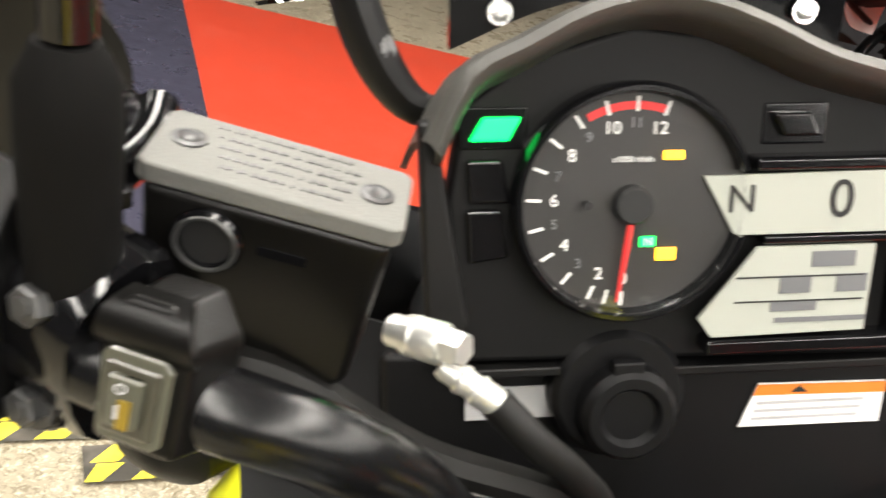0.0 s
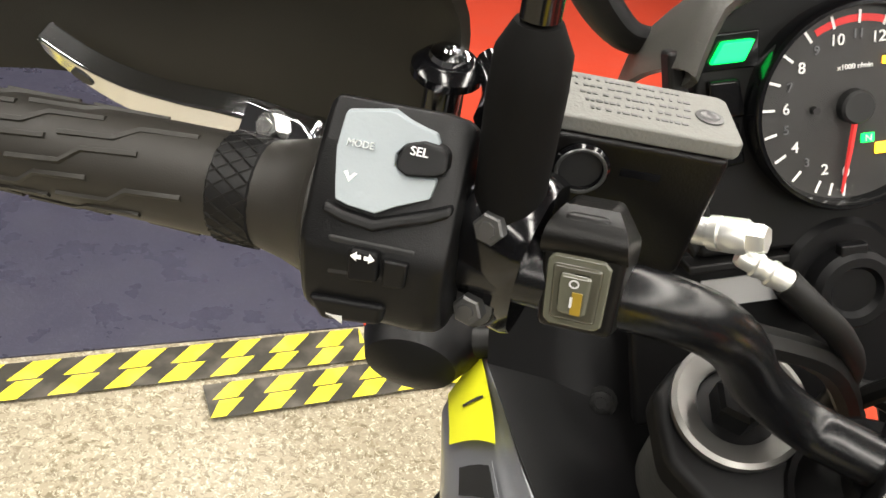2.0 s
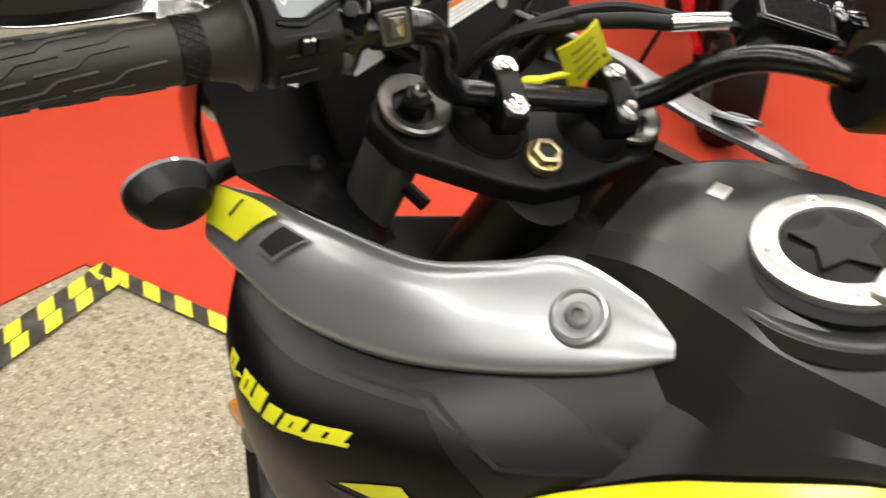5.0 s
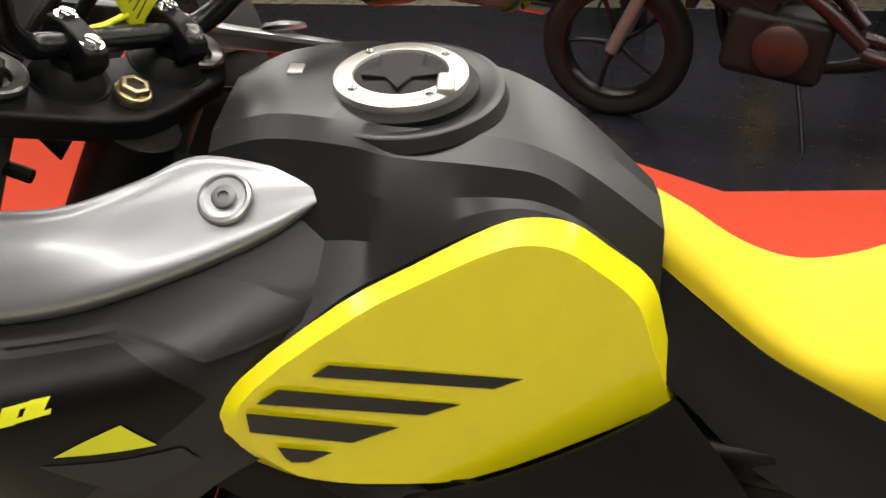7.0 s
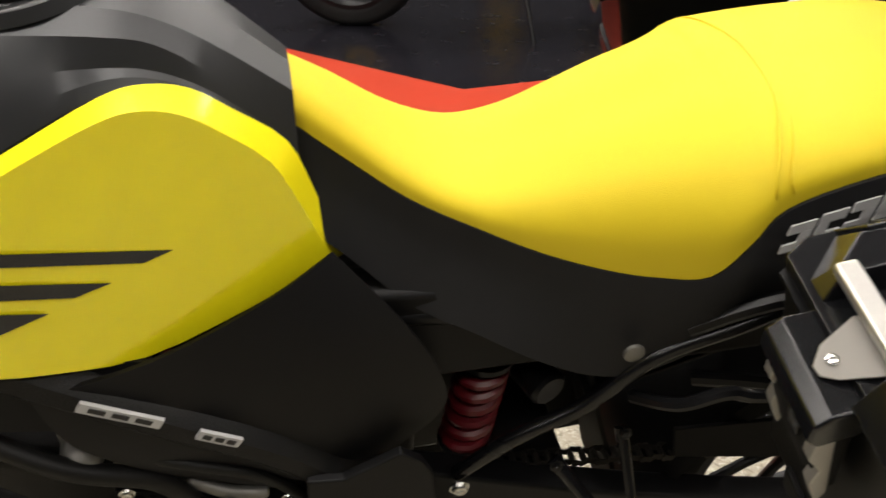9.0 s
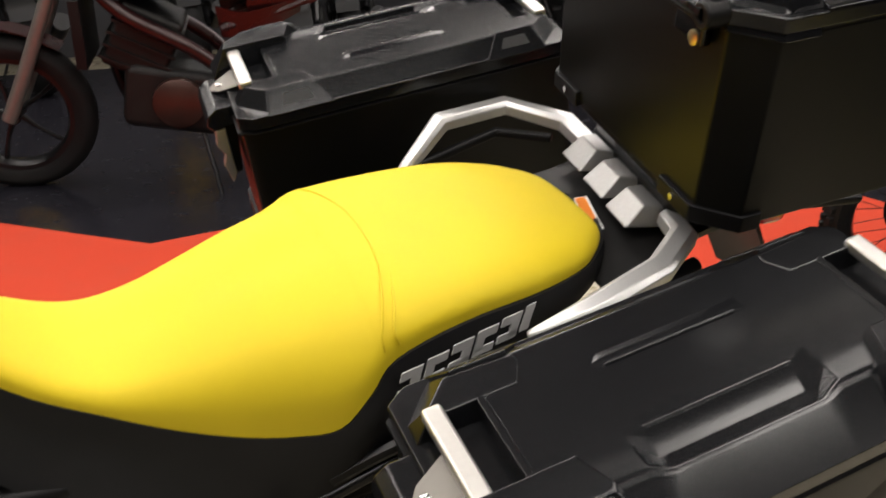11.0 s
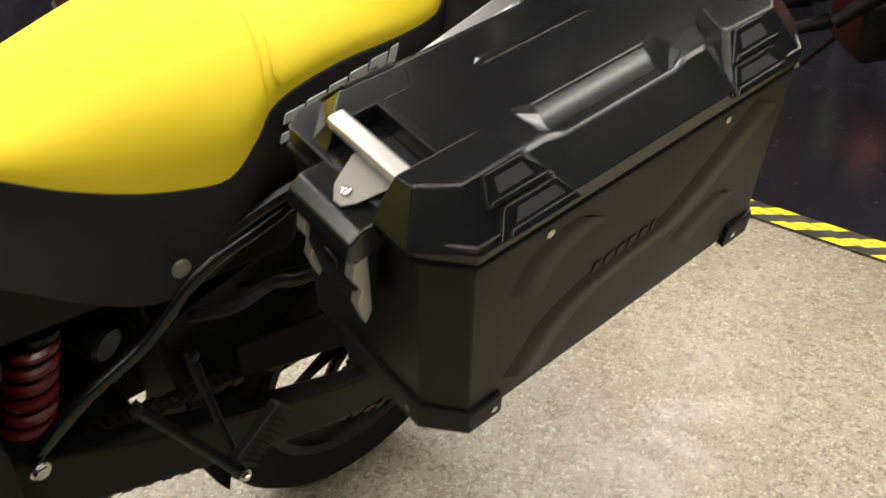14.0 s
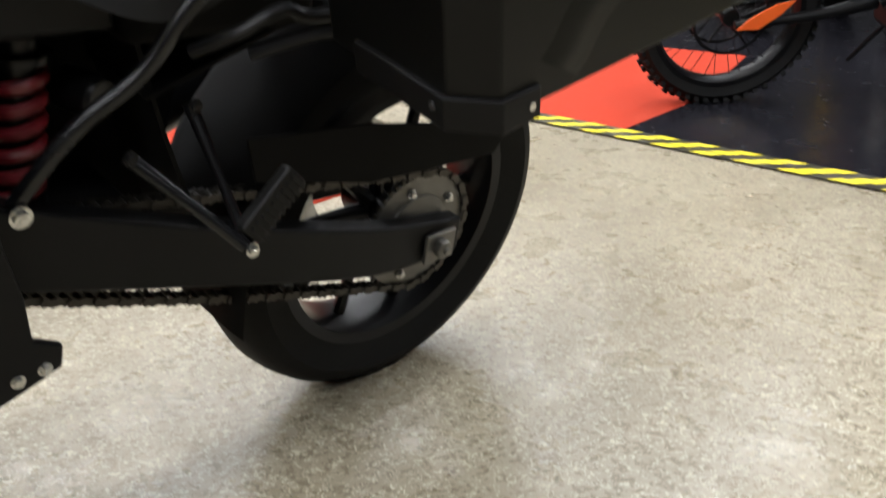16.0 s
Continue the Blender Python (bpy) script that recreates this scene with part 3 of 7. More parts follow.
for sgn in (0, 1):
    g_ = loft([TOPE, between(TOPE, MIDE, 0.2, 0.0045), between(TOPE, MIDE, 0.45, 0.001), MIDE, between(MIDE, BOTE, 0.5, 0.0045), BOTE, LIP], 5, 5)
    shroud = part("shroud", far_shroud(g_) if sgn else g_, SILVER, bike, "silver painted shroud beside the steering head", solid=0.004, offset=-1)
    s_ = 1 if sgn else -1
    part("recess", moved(lathe([(0.0205, -0.0005), (0.0195, 0.0022), (0.0172, 0.003), (0.0155, 0.0012), (0.011, 0.0006)], 36, "z"), facing((s_ * 0.107 + 0.015 * sgn, 1.085, 1.0985 + 0.025 * sgn), (s_ * 0.5, 0.08, 0.86), (0, 0, 1))), SILVER, shroud)
    part("bolt", moved(lathe([(0.0088, 0.0005), (0.0088, 0.0038), (0.0075, 0.0048), (0.004, 0.0048), (0.0038, 0.0022)], 24, "z"), facing((s_ * 0.107 + 0.015 * sgn, 1.085, 1.0985 + 0.025 * sgn), (s_ * 0.5, 0.08, 0.86), (0, 0, 1))), GREYP, shroud)
    SHR = [TOPE, MIDE, BOTE, LIP]
    g_ = sheet_patch(SHR, [(0.88, 1.85), (0.85, 1.5), (1.35, 1.25), (1.38, 1.52)], 0.0052, 3)
    part("vent", far_shroud(g_) if sgn else g_, INK, shroud, "black vent opening", solid=0.0006)
    g_ = sheet_patch(SHR, [(0.82, 1.92), (0.8, 1.46), (1.41, 1.18), (1.44, 1.56)], 0.0042, 3)
    part("vent_lip", far_shroud(g_) if sgn else g_, SILVER, shroud, solid=0.0006)
    if not sgn:
        st = part("sticker", sheet_patch(SHR, [(0.65, 1.33), (0.05, 0.12), (1.4, 0.15), (1.5, 0.85)], 0.0048, 8), DECAL_Y, shroud, "plain yellow dealer sticker", solid=0.0003)
        part("print_bar", sheet_patch(SHR, [(0.55, 0.76), (0.55, 0.72), (1.1, 0.6), (1.1, 0.64)], 0.0058, 4), VINYLG, st)

# Dark lower fairing with its slanted lime emblem
FA = [(-0.162, 1.36, 1.042), (-0.168, 1.325, 1.038), (-0.172, 1.27, 1.036), (-0.164, 1.2, 1.04), (-0.141, 1.13, 1.052), (-0.109, 1.06, 1.07), (-0.087, 1.02, 1.082)]
FB = [(-0.208, 1.335, 0.995), (-0.228, 1.3, 0.99), (-0.236, 1.25, 0.995), (-0.22, 1.19, 1.005), (-0.198, 1.12, 1.012), (-0.168, 1.06, 1.022), (-0.13, 1.0, 1.04)]
FC = [(-0.203, 1.335, 0.9), (-0.233, 1.29, 0.89), (-0.238, 1.235, 0.905), (-0.23, 1.17, 0.93), (-0.212, 1.11, 0.955), (-0.192, 1.08, 0.968), (-0.155, 1.03, 0.985)]
FD = [(-0.19, 1.325, 0.77), (-0.222, 1.27, 0.775), (-0.23, 1.21, 0.81), (-0.225, 1.15, 0.86), (-0.205, 1.1, 0.9), (-0.19, 1.06, 0.92), (-0.17, 1.03, 0.92)]
for sgn in (0, 1):
    g_ = loft([FA, FB, FC, FD], 4, 4)
    fairing = part("side_fairing", mirror(g_) if sgn else g_, FAIRG, bike, "dark grey side fairing with a lime emblem", solid=0.005, offset=-1)
    if not sgn:
        FAIR = [FA, FB, FC, FD]
        part("emblem_panel", sheet_patch(FAIR, [(0.35, 0.02), (0.58, 3.6), (1.5, 4.5), (2.95, 0.02)], 0.0008, 18), RESVP, fairing, "gloss black panel under the emblem")
        # a slanted row of lime shapes of uneven height
        v = 0.62
        for w, hi, lo in ((0.26, 0.1, 0.085), (0.13, 0.022, 0.012), (0.31, 0.12, 0.085), (0.24, 0.135, 0.085), (0.24, 0.085, 0.085), (0.32, 0.085, 0.085), (0.48, 0.085, 0.085)):
            c = 0.86 + 0.2 * (v - 0.6) / 2.6
            notch = w > 0.25
            for a, b in ((0.0, 0.42), (0.56, 1.0)) if notch else ((0.0, 1.0),):
                part("emblem_block", sheet_patch(FAIR, [(c + lo, v + w * a - 0.07), (c - hi, v + w * a + 0.07), (c - hi + 0.01, v + w * b + 0.07), (c + lo + 0.01, v + w * b - 0.07)], 0.0019, 4), DECAL_Y, fairing)
            if notch:
                for e in (-hi, lo - 0.05):
                    part("emblem_block", sheet_patch(FAIR, [(c + e + 0.05, v + 0.03), (c + e, v + 0.06), (c + e + 0.01, v + w + 0.05), (c + e + 0.06, v + w + 0.02)], 0.002, 4), DECAL_Y, fairing)
            v += w + 0.055
        part("fairing_facet", sheet_patch(FAIR, [(0.4, 3.3), (0.08, 4.1), (0.55, 5.0), (0.98, 4.5)], 0.0014, 10), TANKGREY, fairing, "paler facet above the emblem panel")
        part("fairing_facet", sheet_patch(FAIR, [(0.98, 4.5), (0.55, 5.0), (1.1, 5.75), (1.05, 5.1)], 0.0014, 8), TANKGREY, fairing)
        part("fairing_facet", sheet_patch(FAIR, [(1.56, 2.55), (1.98, 3.95), (2.32, 4.1), (2.25, 3.2)], 0.0014, 8), TANKGREY, fairing, "paler facet under the lime wedge")
        part("panel_edge", join(*[sheet_patch(FAIR, [(a[0] + 0.03, a[1]), (a[0] - 0.03, a[1]), (b[0] - 0.03, b[1]), (b[0] + 0.03, b[1])], 0.0022, 3) for a, b in (((0.38, 2.5), (0.45, 3.6)), ((0.45, 3.6), (1.0, 4.45)), ((1.0, 4.45), (1.12, 5.75)))]), INK, fairing)
        part("lime_wedge", sheet_patch(FAIR, [(1.52, 2.75), (1.4, 3.5), (1.78, 3.72), (1.64, 3.2)], 0.0019, 4), DECAL_Y, fairing)
        part("fairing_seam", join(*[sheet_patch(FAIR, [(a[0] + 0.06, a[1] - 0.03), (a[0] - 0.06, a[1] + 0.03), (b[0] - 0.06, b[1] + 0.03), (b[0] + 0.06, b[1] - 0.03)], 0.0012, 3) for a, b in (((0.12, 3.95), (0.5, 4.8)), ((0.5, 4.8), (0.8, 5.35)), ((0.8, 5.35), (1.15, 5.85)))]), INK, fairing)
both("inner_fairing", loft([[(-0.16, 1.06, 0.99), (-0.14, 0.98, 0.86), (-0.14, 0.9, 0.83)], [(-0.2, 1.13, 0.92), (-0.17, 1.03, 0.8), (-0.15, 0.9, 0.76)]], 3, 3), MATTE, solid=0.006)

# Seat: rider's dip, pillion step, black skirt
SEAT = [
    # y, half width of top, top z, yellow's lower edge, side half width
    (0.757, 0.024, 1.032, 0.996, 0.04),
    (0.72, 0.034, 1.004, 0.968, 0.052),
    (0.66, 0.05, 0.953, 0.925, 0.07),
    (0.60, 0.062, 0.924, 0.895, 0.084),
    (0.54, 0.072, 0.93, 0.87, 0.1),
    (0.48, 0.085, 0.95, 0.857, 0.12),
    (0.43, 0.095, 0.967, 0.855, 0.137),
    (0.385, 0.1, 0.98, 0.862, 0.15),
    (0.355, 0.1, 0.987, 0.902, 0.152),
    (0.33, 0.103, 0.992, 0.937, 0.148),
    (0.25, 0.1, 1.0, 0.96, 0.142),
    (0.15, 0.095, 1.005, 0.97, 0.135),
    (0.08, 0.084, 1.001, 0.973, 0.118),
    (0.045, 0.07, 0.998, 0.972, 0.098),
    (0.02, 0.056, 0.993, 0.971, 0.076),
    (0.009, 0.043, 0.985, 0.972, 0.058),
]
rows, skirt = [], []
for y, hw, tz, sz, sw in SEAT:
    half = [(-sw, y, sz), (-sw * 0.97, y, sz + (tz - sz) * 0.5), (-hw - (sw - hw) * 0.25, y, tz - (tz - sz) * 0.15), (-hw * 0.55, y, tz), (0, y, tz + 0.001)]
    rows.append(half + [(-x, yy, z) for x, yy, z in half[-2::-1]])
seat = part("seat", loft(rows, 4, 4, caps=True), SEAT_Y, bike, "yellow vinyl dual seat with black sides", sub=0)
SK = [(0.757, 0.042, 0.996, 0.9, 0.065), (0.72, 0.052, 0.966, 0.87, 0.078), (0.66, 0.072, 0.925, 0.815, 0.1), (0.6, 0.086, 0.895, 0.785, 0.118), (0.54, 0.102, 0.87, 0.75, 0.132), (0.48, 0.122, 0.857, 0.725, 0.142), (0.43, 0.139, 0.855, 0.725, 0.148), (0.385, 0.152, 0.862, 0.745, 0.15), (0.355, 0.1545, 0.902, 0.77, 0.15), (0.33, 0.151, 0.937, 0.79, 0.15), (0.25, 0.146, 0.96, 0.84, 0.148), (0.15, 0.139, 0.97, 0.9, 0.14), (0.07, 0.117, 0.975, 0.925, 0.117), (0.015, 0.076, 0.976, 0.935, 0.085), (-0.014, 0.03, 0.974, 0.94, 0.04)]
for sgn in (0, 1):
    g_ = loft([[(-a, y, z), (-(a + 0.006), y, z * 0.6 + lo * 0.4), (-b, y, lo)] for y, a, z, lo, b in SK], 4, 4)
    sk = part("seat_side", mirror(g_) if sgn else g_, SEAT_B, bike, "black grained seat side", solid=0.006, offset=-1)
    if not sgn:
        # slanted grey blocks in a rising row
        for i in range(6):
            y, z, h, w = 0.333 - 0.0305 * i, 0.8955 + 0.0078 * i, 0.034, 0.0235 if i < 5 else 0.0105
            x = -0.1615 + 0.075 * (0.331 - y)
            bars = [[(0, 0), (w, 0.24 * w), (w, 0.24 * w + 0.3 * h), (0, 0.3 * h)], [(0, 0.66 * h), (w, 0.66 * h + 0.24 * w), (w, h + 0.24 * w), (0, h)], [((0.0 if i % 2 else w * 0.55), 0.2 * h), ((w * 0.42 if i % 2 else w), 0.25 * h), ((w * 0.42 if i % 2 else w), 0.8 * h), ((0.0 if i % 2 else w * 0.55), 0.76 * h)]] if i < 5 else [[(0, 0), (w, 0.24 * w), (w, h + 0.24 * w), (0, h)]]
            for b in bars:
                part("emblem_block", prism([(y - u - 0.08 * v, z + v) for u, v in b], -0.0016, "x", x), GREYPRINT, sk, "plain grey emblem block")
# stitched seam across the step
for off in (0.0, 0.013):
    part("seam", tube([(x, y - off, z) for x, y, z in ((-0.1478, 0.341, 0.942 + off), (-0.1435, 0.347, 0.966 + 0.3 * off), (-0.114, 0.335, 0.9862), (-0.057, 0.314, 0.994), (0.0, 0.305, 0.9955), (0.057, 0.306, 0.9945), (0.114, 0.322, 0.986), (0.1425, 0.335, 0.965))], 0.0013, 5), SEAT_Y, seat)
LABM = Matrix.Translation((-0.008, -0.017, 0.968)) @ Matrix.Rotation(radians(-22), 4, "Z") @ Matrix.Rotation(radians(-14), 4, "X")
lab = part("warning_label", moved(box(0, 0, 0, 0.08, 0.018, 0.001), LABM), WHITE, seat, "small orange and white label")
part("band", moved(box(0.004, 0.001, 0.001, 0.068, 0.013, 0.0006), LABM), SIGNOR, lab)

# Grab rail and rack


def strip_bar(pts, w, h):
    """A flat bar along points: w across, h high, its top edges chamfered."""
    p = [np.array(q, float) for q in pts]
    ws = w if isinstance(w, (list, tuple)) else [w] * len(p)
    hs = h if isinstance(h, (list, tuple)) else [h] * len(p)
    rows_ = []
    for i, q in enumerate(p):
        d = p[min(i + 1, len(p) - 1)] - p[max(i - 1, 0)]
        d /= np.linalg.norm(d)
        a = np.cross(d, (0, 0, 1.0))
        a /= np.linalg.norm(a)
        u = np.cross(a, d)
        hw, hh = ws[i] / 2, hs[i] / 2
        rows_.append([tuple(q + a * x + u * z) for x, z in ((-hw, -hh), (hw, -hh), (hw, hh * 0.4), (hw * 0.55, hh), (-hw * 0.55, hh), (-hw, hh * 0.4))])
    return loft(rows_, 1, 1, False, False, caps=True, closed=True)


TAILM = pose(0.012, -0.066, 0, 0, 0, -11) @ pose(0, 0.045, 0)
RAILS = (
    ([(-0.172, 0.185, 0.945), (-0.181, 0.165, 0.958), (-0.19, 0.125, 0.979), (-0.176, 0.02, 1.002), (-0.132, -0.055, 1.004), (-0.09, -0.07, 1.003)], [(-0.158, 0.15, 0.935), (-0.166, 0.12, 0.95), (-0.165, 0.03, 0.976), (-0.13, -0.03, 0.986)]),
    ([(0.2, 0.165, 0.89), (0.218, 0.125, 0.935), (0.232, 0.072, 0.994), (0.246, -0.045, 1.002), (0.17, -0.105, 1.004), (0.105, -0.095, 1.003)], [(0.2, 0.185, 0.89), (0.215, 0.1, 0.94), (0.222, -0.02, 0.972), (0.16, -0.075, 0.986)]),
)
for upper, lower in RAILS:
    rail = part("grab_rail", strip_bar(upper, [0.01, 0.02, 0.03, 0.032, 0.034, 0.03], [0.012, 0.018, 0.02, 0.02, 0.022, 0.02]), RAILM, bike, "silver angular grab rail", bevel=0.002)
    part("under_strut", strip_bar(lower, [0.008, 0.014, 0.014, 0.012], 0.012), MATTE, rail, bevel=0.002)
rack = part("rack_plate", prism([(-0.13, -0.085), (-0.1, -0.06), (0.1, -0.06), (0.13, -0.085), (0.11, -0.36), (-0.11, -0.36)], 0.012, "z", 1.012), MATTE, bike, "black luggage rack plate", TAILM, bevel=0.004)
for x, up in ((-0.066, 0.0), (0.0, 0.003), (0.066, 0.006)):
    part("plate_tab", prism([(x - 0.03, -0.066), (x - 0.028, -0.014), (x + 0.028, -0.014), (x + 0.03, -0.066)], 0.03, "z", 0.984 + up, [(x - 0.029, -0.062), (x - 0.023, -0.036), (x + 0.023, -0.036), (x + 0.029, -0.062)]), TABM, rack, "silver cast rack mount", bevel=0.003)
for p in ((-0.085, -0.085, 1.024), (0.085, -0.09, 1.024), (0.0, -0.088, 1.024), (-0.045, -0.1, 1.024), (0.05, -0.075, 1.024)):
    part("bolt", bolt(p, 0.0055, 0.005), STEEL, rack)
part("tail_tray", loft([[(-0.12, 0.03, 0.93), (0, 0.03, 0.94), (0.12, 0.03, 0.93)], [(-0.11, -0.06, 0.965), (0, -0.06, 0.97), (0.11, -0.06, 0.965)], [(-0.08, -0.3, 0.985), (0, -0.3, 0.99), (0.08, -0.3, 0.985)]], 3, 3), GRAIN, bike, solid=0.01)
part("tail_lamp", box(0, -0.33, 0.95, 0.12, 0.05, 0.05), REDLENS, bike, "red tail lamp", bevel=0.01)
part("rear_mudguard", loft([[(-0.07, -0.28, 0.94), (0, -0.28, 0.95), (0.07, -0.28, 0.94)], [(-0.07, -0.35, 0.85), (0, -0.36, 0.85), (0.07, -0.35, 0.85)], [(-0.06, -0.4, 0.78), (0, -0.41, 0.78), (0.06, -0.4, 0.78)]], 3, 3), MATTE, bike, solid=0.006)

# Frame, subframe, side covers
both("side_cover", loft([[(-0.09, 0.735, 0.89), (-0.115, 0.8, 0.862), (-0.145, 0.9, 0.836), (-0.165, 1.0, 0.83)], [(-0.13, 0.66, 0.8), (-0.14, 0.75, 0.775), (-0.15, 0.86, 0.75), (-0.165, 0.98, 0.76)], [(-0.13, 0.63, 0.7), (-0.14, 0.72, 0.665), (-0.145, 0.82, 0.64), (-0.15, 0.92, 0.68)], [(-0.12, 0.68, 0.62), (-0.125, 0.73, 0.61), (-0.13, 0.8, 0.59), (-0.13, 0.86, 0.62)]], 4, 4), MATTE, label="matte black plastic side cover", solid=0.005)
for p, w in (((-0.17, 0.932, 0.7985), 0.074), ((-0.17, 0.8545, 0.7455), 0.042)):
    LM = facing(p, (-1, 0, 0), (0, 0, 1)) @ pose(0, 0, 0, 0, 0, -32)
    pl = part("plate_label", moved(box(0, 0, 0, w, 0.012, 0.004), LM), GREYPRINT, bike, "small printed label on the frame")
    for k in range(3):
        part("print_bar", moved(box((k - 1) * w * 0.28, 0, 0.0023, w * 0.2, 0.006, 0.0006), LM), INK, pl)
both("frame_spar", tube([(-0.08, 1.2, 0.98), (-0.125, 1.08, 0.9), (-0.135, 0.92, 0.78), (-0.13, 0.78, 0.66), (-0.12, 0.7, 0.52), (-0.12, 0.68, 0.4)], [0.03, 0.035, 0.035, 0.035, 0.035, 0.03], 10, flat=0.7), ENGINE)
both("subframe_tube", tube([(-0.12, 0.607, 0.545), (-0.132, 0.548, 0.618), (-0.14, 0.477, 0.672), (-0.148, 0.415, 0.75), (-0.155, 0.325, 0.795), (-0.16, 0.2, 0.862), (-0.14, -0.1, 0.93)], 0.0095, 14), BARM, label="black subframe tube")
both("upper_frame_tube", tube([(-0.09, 0.7, 0.8), (-0.1, 0.55, 0.79), (-0.11, 0.42, 0.8), (-0.13, 0.2, 0.87), (-0.13, -0.1, 0.95)], 0.011, 10), BLACKSTEEL)
both("frame_bolt", bolt((-0.135, 0.607, 0.54), 0.009, 0.008, (-1, 0, 0)), STEEL)
both("frame_plug", lathe([(0.011, 0), (0.011, -0.004), (0.006, -0.006)], 16, "x", (-0.157, 0.448, 0.774)), CAST)
part("footrest_hanger", join(tube([(-0.148, 0.503, 0.588), (-0.2, 0.458, 0.544), (-0.244, 0.42, 0.506)], [0.009, 0.0065, 0.008], 10, smooth=False), tube([(-0.148, 0.43, 0.632), (-0.2, 0.424, 0.566), (-0.244, 0.418, 0.506)], [0.008, 0.005, 0.008], 10, smooth=False)), BARM, bike, "black pillion footrest hanger")
for p in ((-0.158, 0.503, 0.59), (-0.158, 0.43, 0.634)):
    part("hanger_mount", bolt(p, 0.006, 0.005, (-1, 0, 0.2)), BLACKSTEEL, bike)
part("hanger_bolt", bolt((-0.254, 0.419, 0.507), 0.006, 0.006, (-1, 0, 0.2)), STEEL, bike)
PEGM = facing((-0.24, 0.388, 0.548), (-1, 0.1, 0.2), (0, -0.72, 0.69))
peg = part("pillion_footrest", moved(box(0, 0, 0, 0.03, 0.084, 0.018), PEGM), RUBBER, bike, "folded ribbed rubber pillion footrest", bevel=0.004)
for k in range(9):
    part("rib", moved(box(0.004, -0.034 + k * 0.0085, 0.0105, 0.02, 0.0035, 0.004), PEGM), RUBBER, peg)
part("pillion_footrest", moved(box(0, 0, 0, 0.034, 0.075, 0.018), facing((0.215, 0.372, 0.54), (1, 0.1, 0.2), (0, -0.75, 0.65))), RUBBER, bike, bevel=0.004)
part("pannier_bracket", join(tube([(-0.15, 0.39, 0.79), (-0.17, 0.3, 0.84), (-0.2, 0.15, 0.86)], 0.009, 8), tube([(-0.15, 0.43, 0.69), (-0.19, 0.4, 0.72), (-0.2, 0.356, 0.742), (-0.205, 0.295, 0.733), (-0.24, 0.05, 0.78)], 0.0075, 8), tube([(-0.12, 0.34, 0.665), (-0.17, 0.27, 0.7), (-0.21, 0.2, 0.7)], 0.009, 8)), BLACKSTEEL, bike, "black tubular pannier bracket")
part("pannier_bracket", mirror(join(tube([(-0.15, 0.39, 0.79), (-0.17, 0.3, 0.84), (-0.2, 0.15, 0.86)], 0.009, 8), tube([(-0.15, 0.41, 0.66), (-0.2, 0.37, 0.69), (-0.24, 0.32, 0.7), (-0.25, 0.05, 0.78)], 0.008, 8))), BLACKSTEEL, bike)

# Rear shock with its red spring
SH0, SH1 = np.array((-0.05, 0.582, 0.5)), np.array((-0.05, 0.562, 0.69))
shock = part("rear_shock", tube([tuple(SH0), tuple(SH0 * 0.7 + SH1 * 0.3), tuple(SH1)], [0.016, 0.018, 0.02], 14), BLACKSTEEL, bike, "rear shock absorber with a red coil spring")
pts_ = []
for k in range(0, 6 * 14 + 1):
    a = 2 * math.pi * k / 14
    c_ = SH0 + (SH1 - SH0) * (0.08 + 0.75 * k / 84)
    pts_.append((c_[0] + 0.025 * math.cos(a), c_[1] + 0.025 * math.sin(a), c_[2]))
part("coil_spring", tube(pts_, 0.0075, 8, 1, smooth=False), REDP, shock, "red painted coil spring")
for s in (0.06, 0.9):
    c_ = SH0 + (SH1 - SH0) * s
    part("spring_seat", lathe([(0.025, -0.006), (0.033, -0.004), (0.033, 0.004), (0.025, 0.006)], 24, "z", tuple(c_)), BLACKSTEEL, shock)
part("shock_reservoir", moved(lathe([(0.02, -0.03), (0.024, -0.025), (0.024, 0.025), (0.016, 0.032)], 18, "x"), pose(-0.05, 0.5, 0.62, 0, 0, 20)), BLACKSTEEL, bike)
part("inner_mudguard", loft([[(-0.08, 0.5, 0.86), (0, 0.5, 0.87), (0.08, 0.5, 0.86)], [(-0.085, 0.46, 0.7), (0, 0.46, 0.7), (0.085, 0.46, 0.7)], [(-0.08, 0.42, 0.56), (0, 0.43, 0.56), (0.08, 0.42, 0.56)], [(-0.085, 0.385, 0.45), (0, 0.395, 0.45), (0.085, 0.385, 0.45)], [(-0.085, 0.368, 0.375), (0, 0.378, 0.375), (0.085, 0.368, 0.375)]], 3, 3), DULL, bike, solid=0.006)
for g_ in (box(0.03, 0.7, 0.62, 0.14, 0.12, 0.34), box(0.02, 0.62, 0.8, 0.16, 0.3, 0.1), box(0.05, 0.6, 0.56, 0.08, 0.1, 0.3)):
    part("engine_mount", g_, ENGINE, bike, bevel=0.01)
# Plain dark sheets, added so the carpet doesn't show through the rear frame.
part("rear_gap_sheet", prism([(0.78, 0.87), (0.3, 0.9), (0.3, 0.72), (0.35, 0.5), (0.36, 0.36), (0.52, 0.35), (0.6, 0.3), (0.78, 0.28)], 0.02, "x", 0.045), DULL, bike, "added black sheet that closes the gap behind the shock", bevel=0.003)
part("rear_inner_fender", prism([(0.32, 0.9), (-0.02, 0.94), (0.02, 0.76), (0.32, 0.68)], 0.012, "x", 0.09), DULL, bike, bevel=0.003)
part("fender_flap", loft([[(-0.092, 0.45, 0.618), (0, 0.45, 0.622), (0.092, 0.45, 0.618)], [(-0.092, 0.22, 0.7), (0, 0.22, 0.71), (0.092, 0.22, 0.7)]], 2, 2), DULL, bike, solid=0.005)
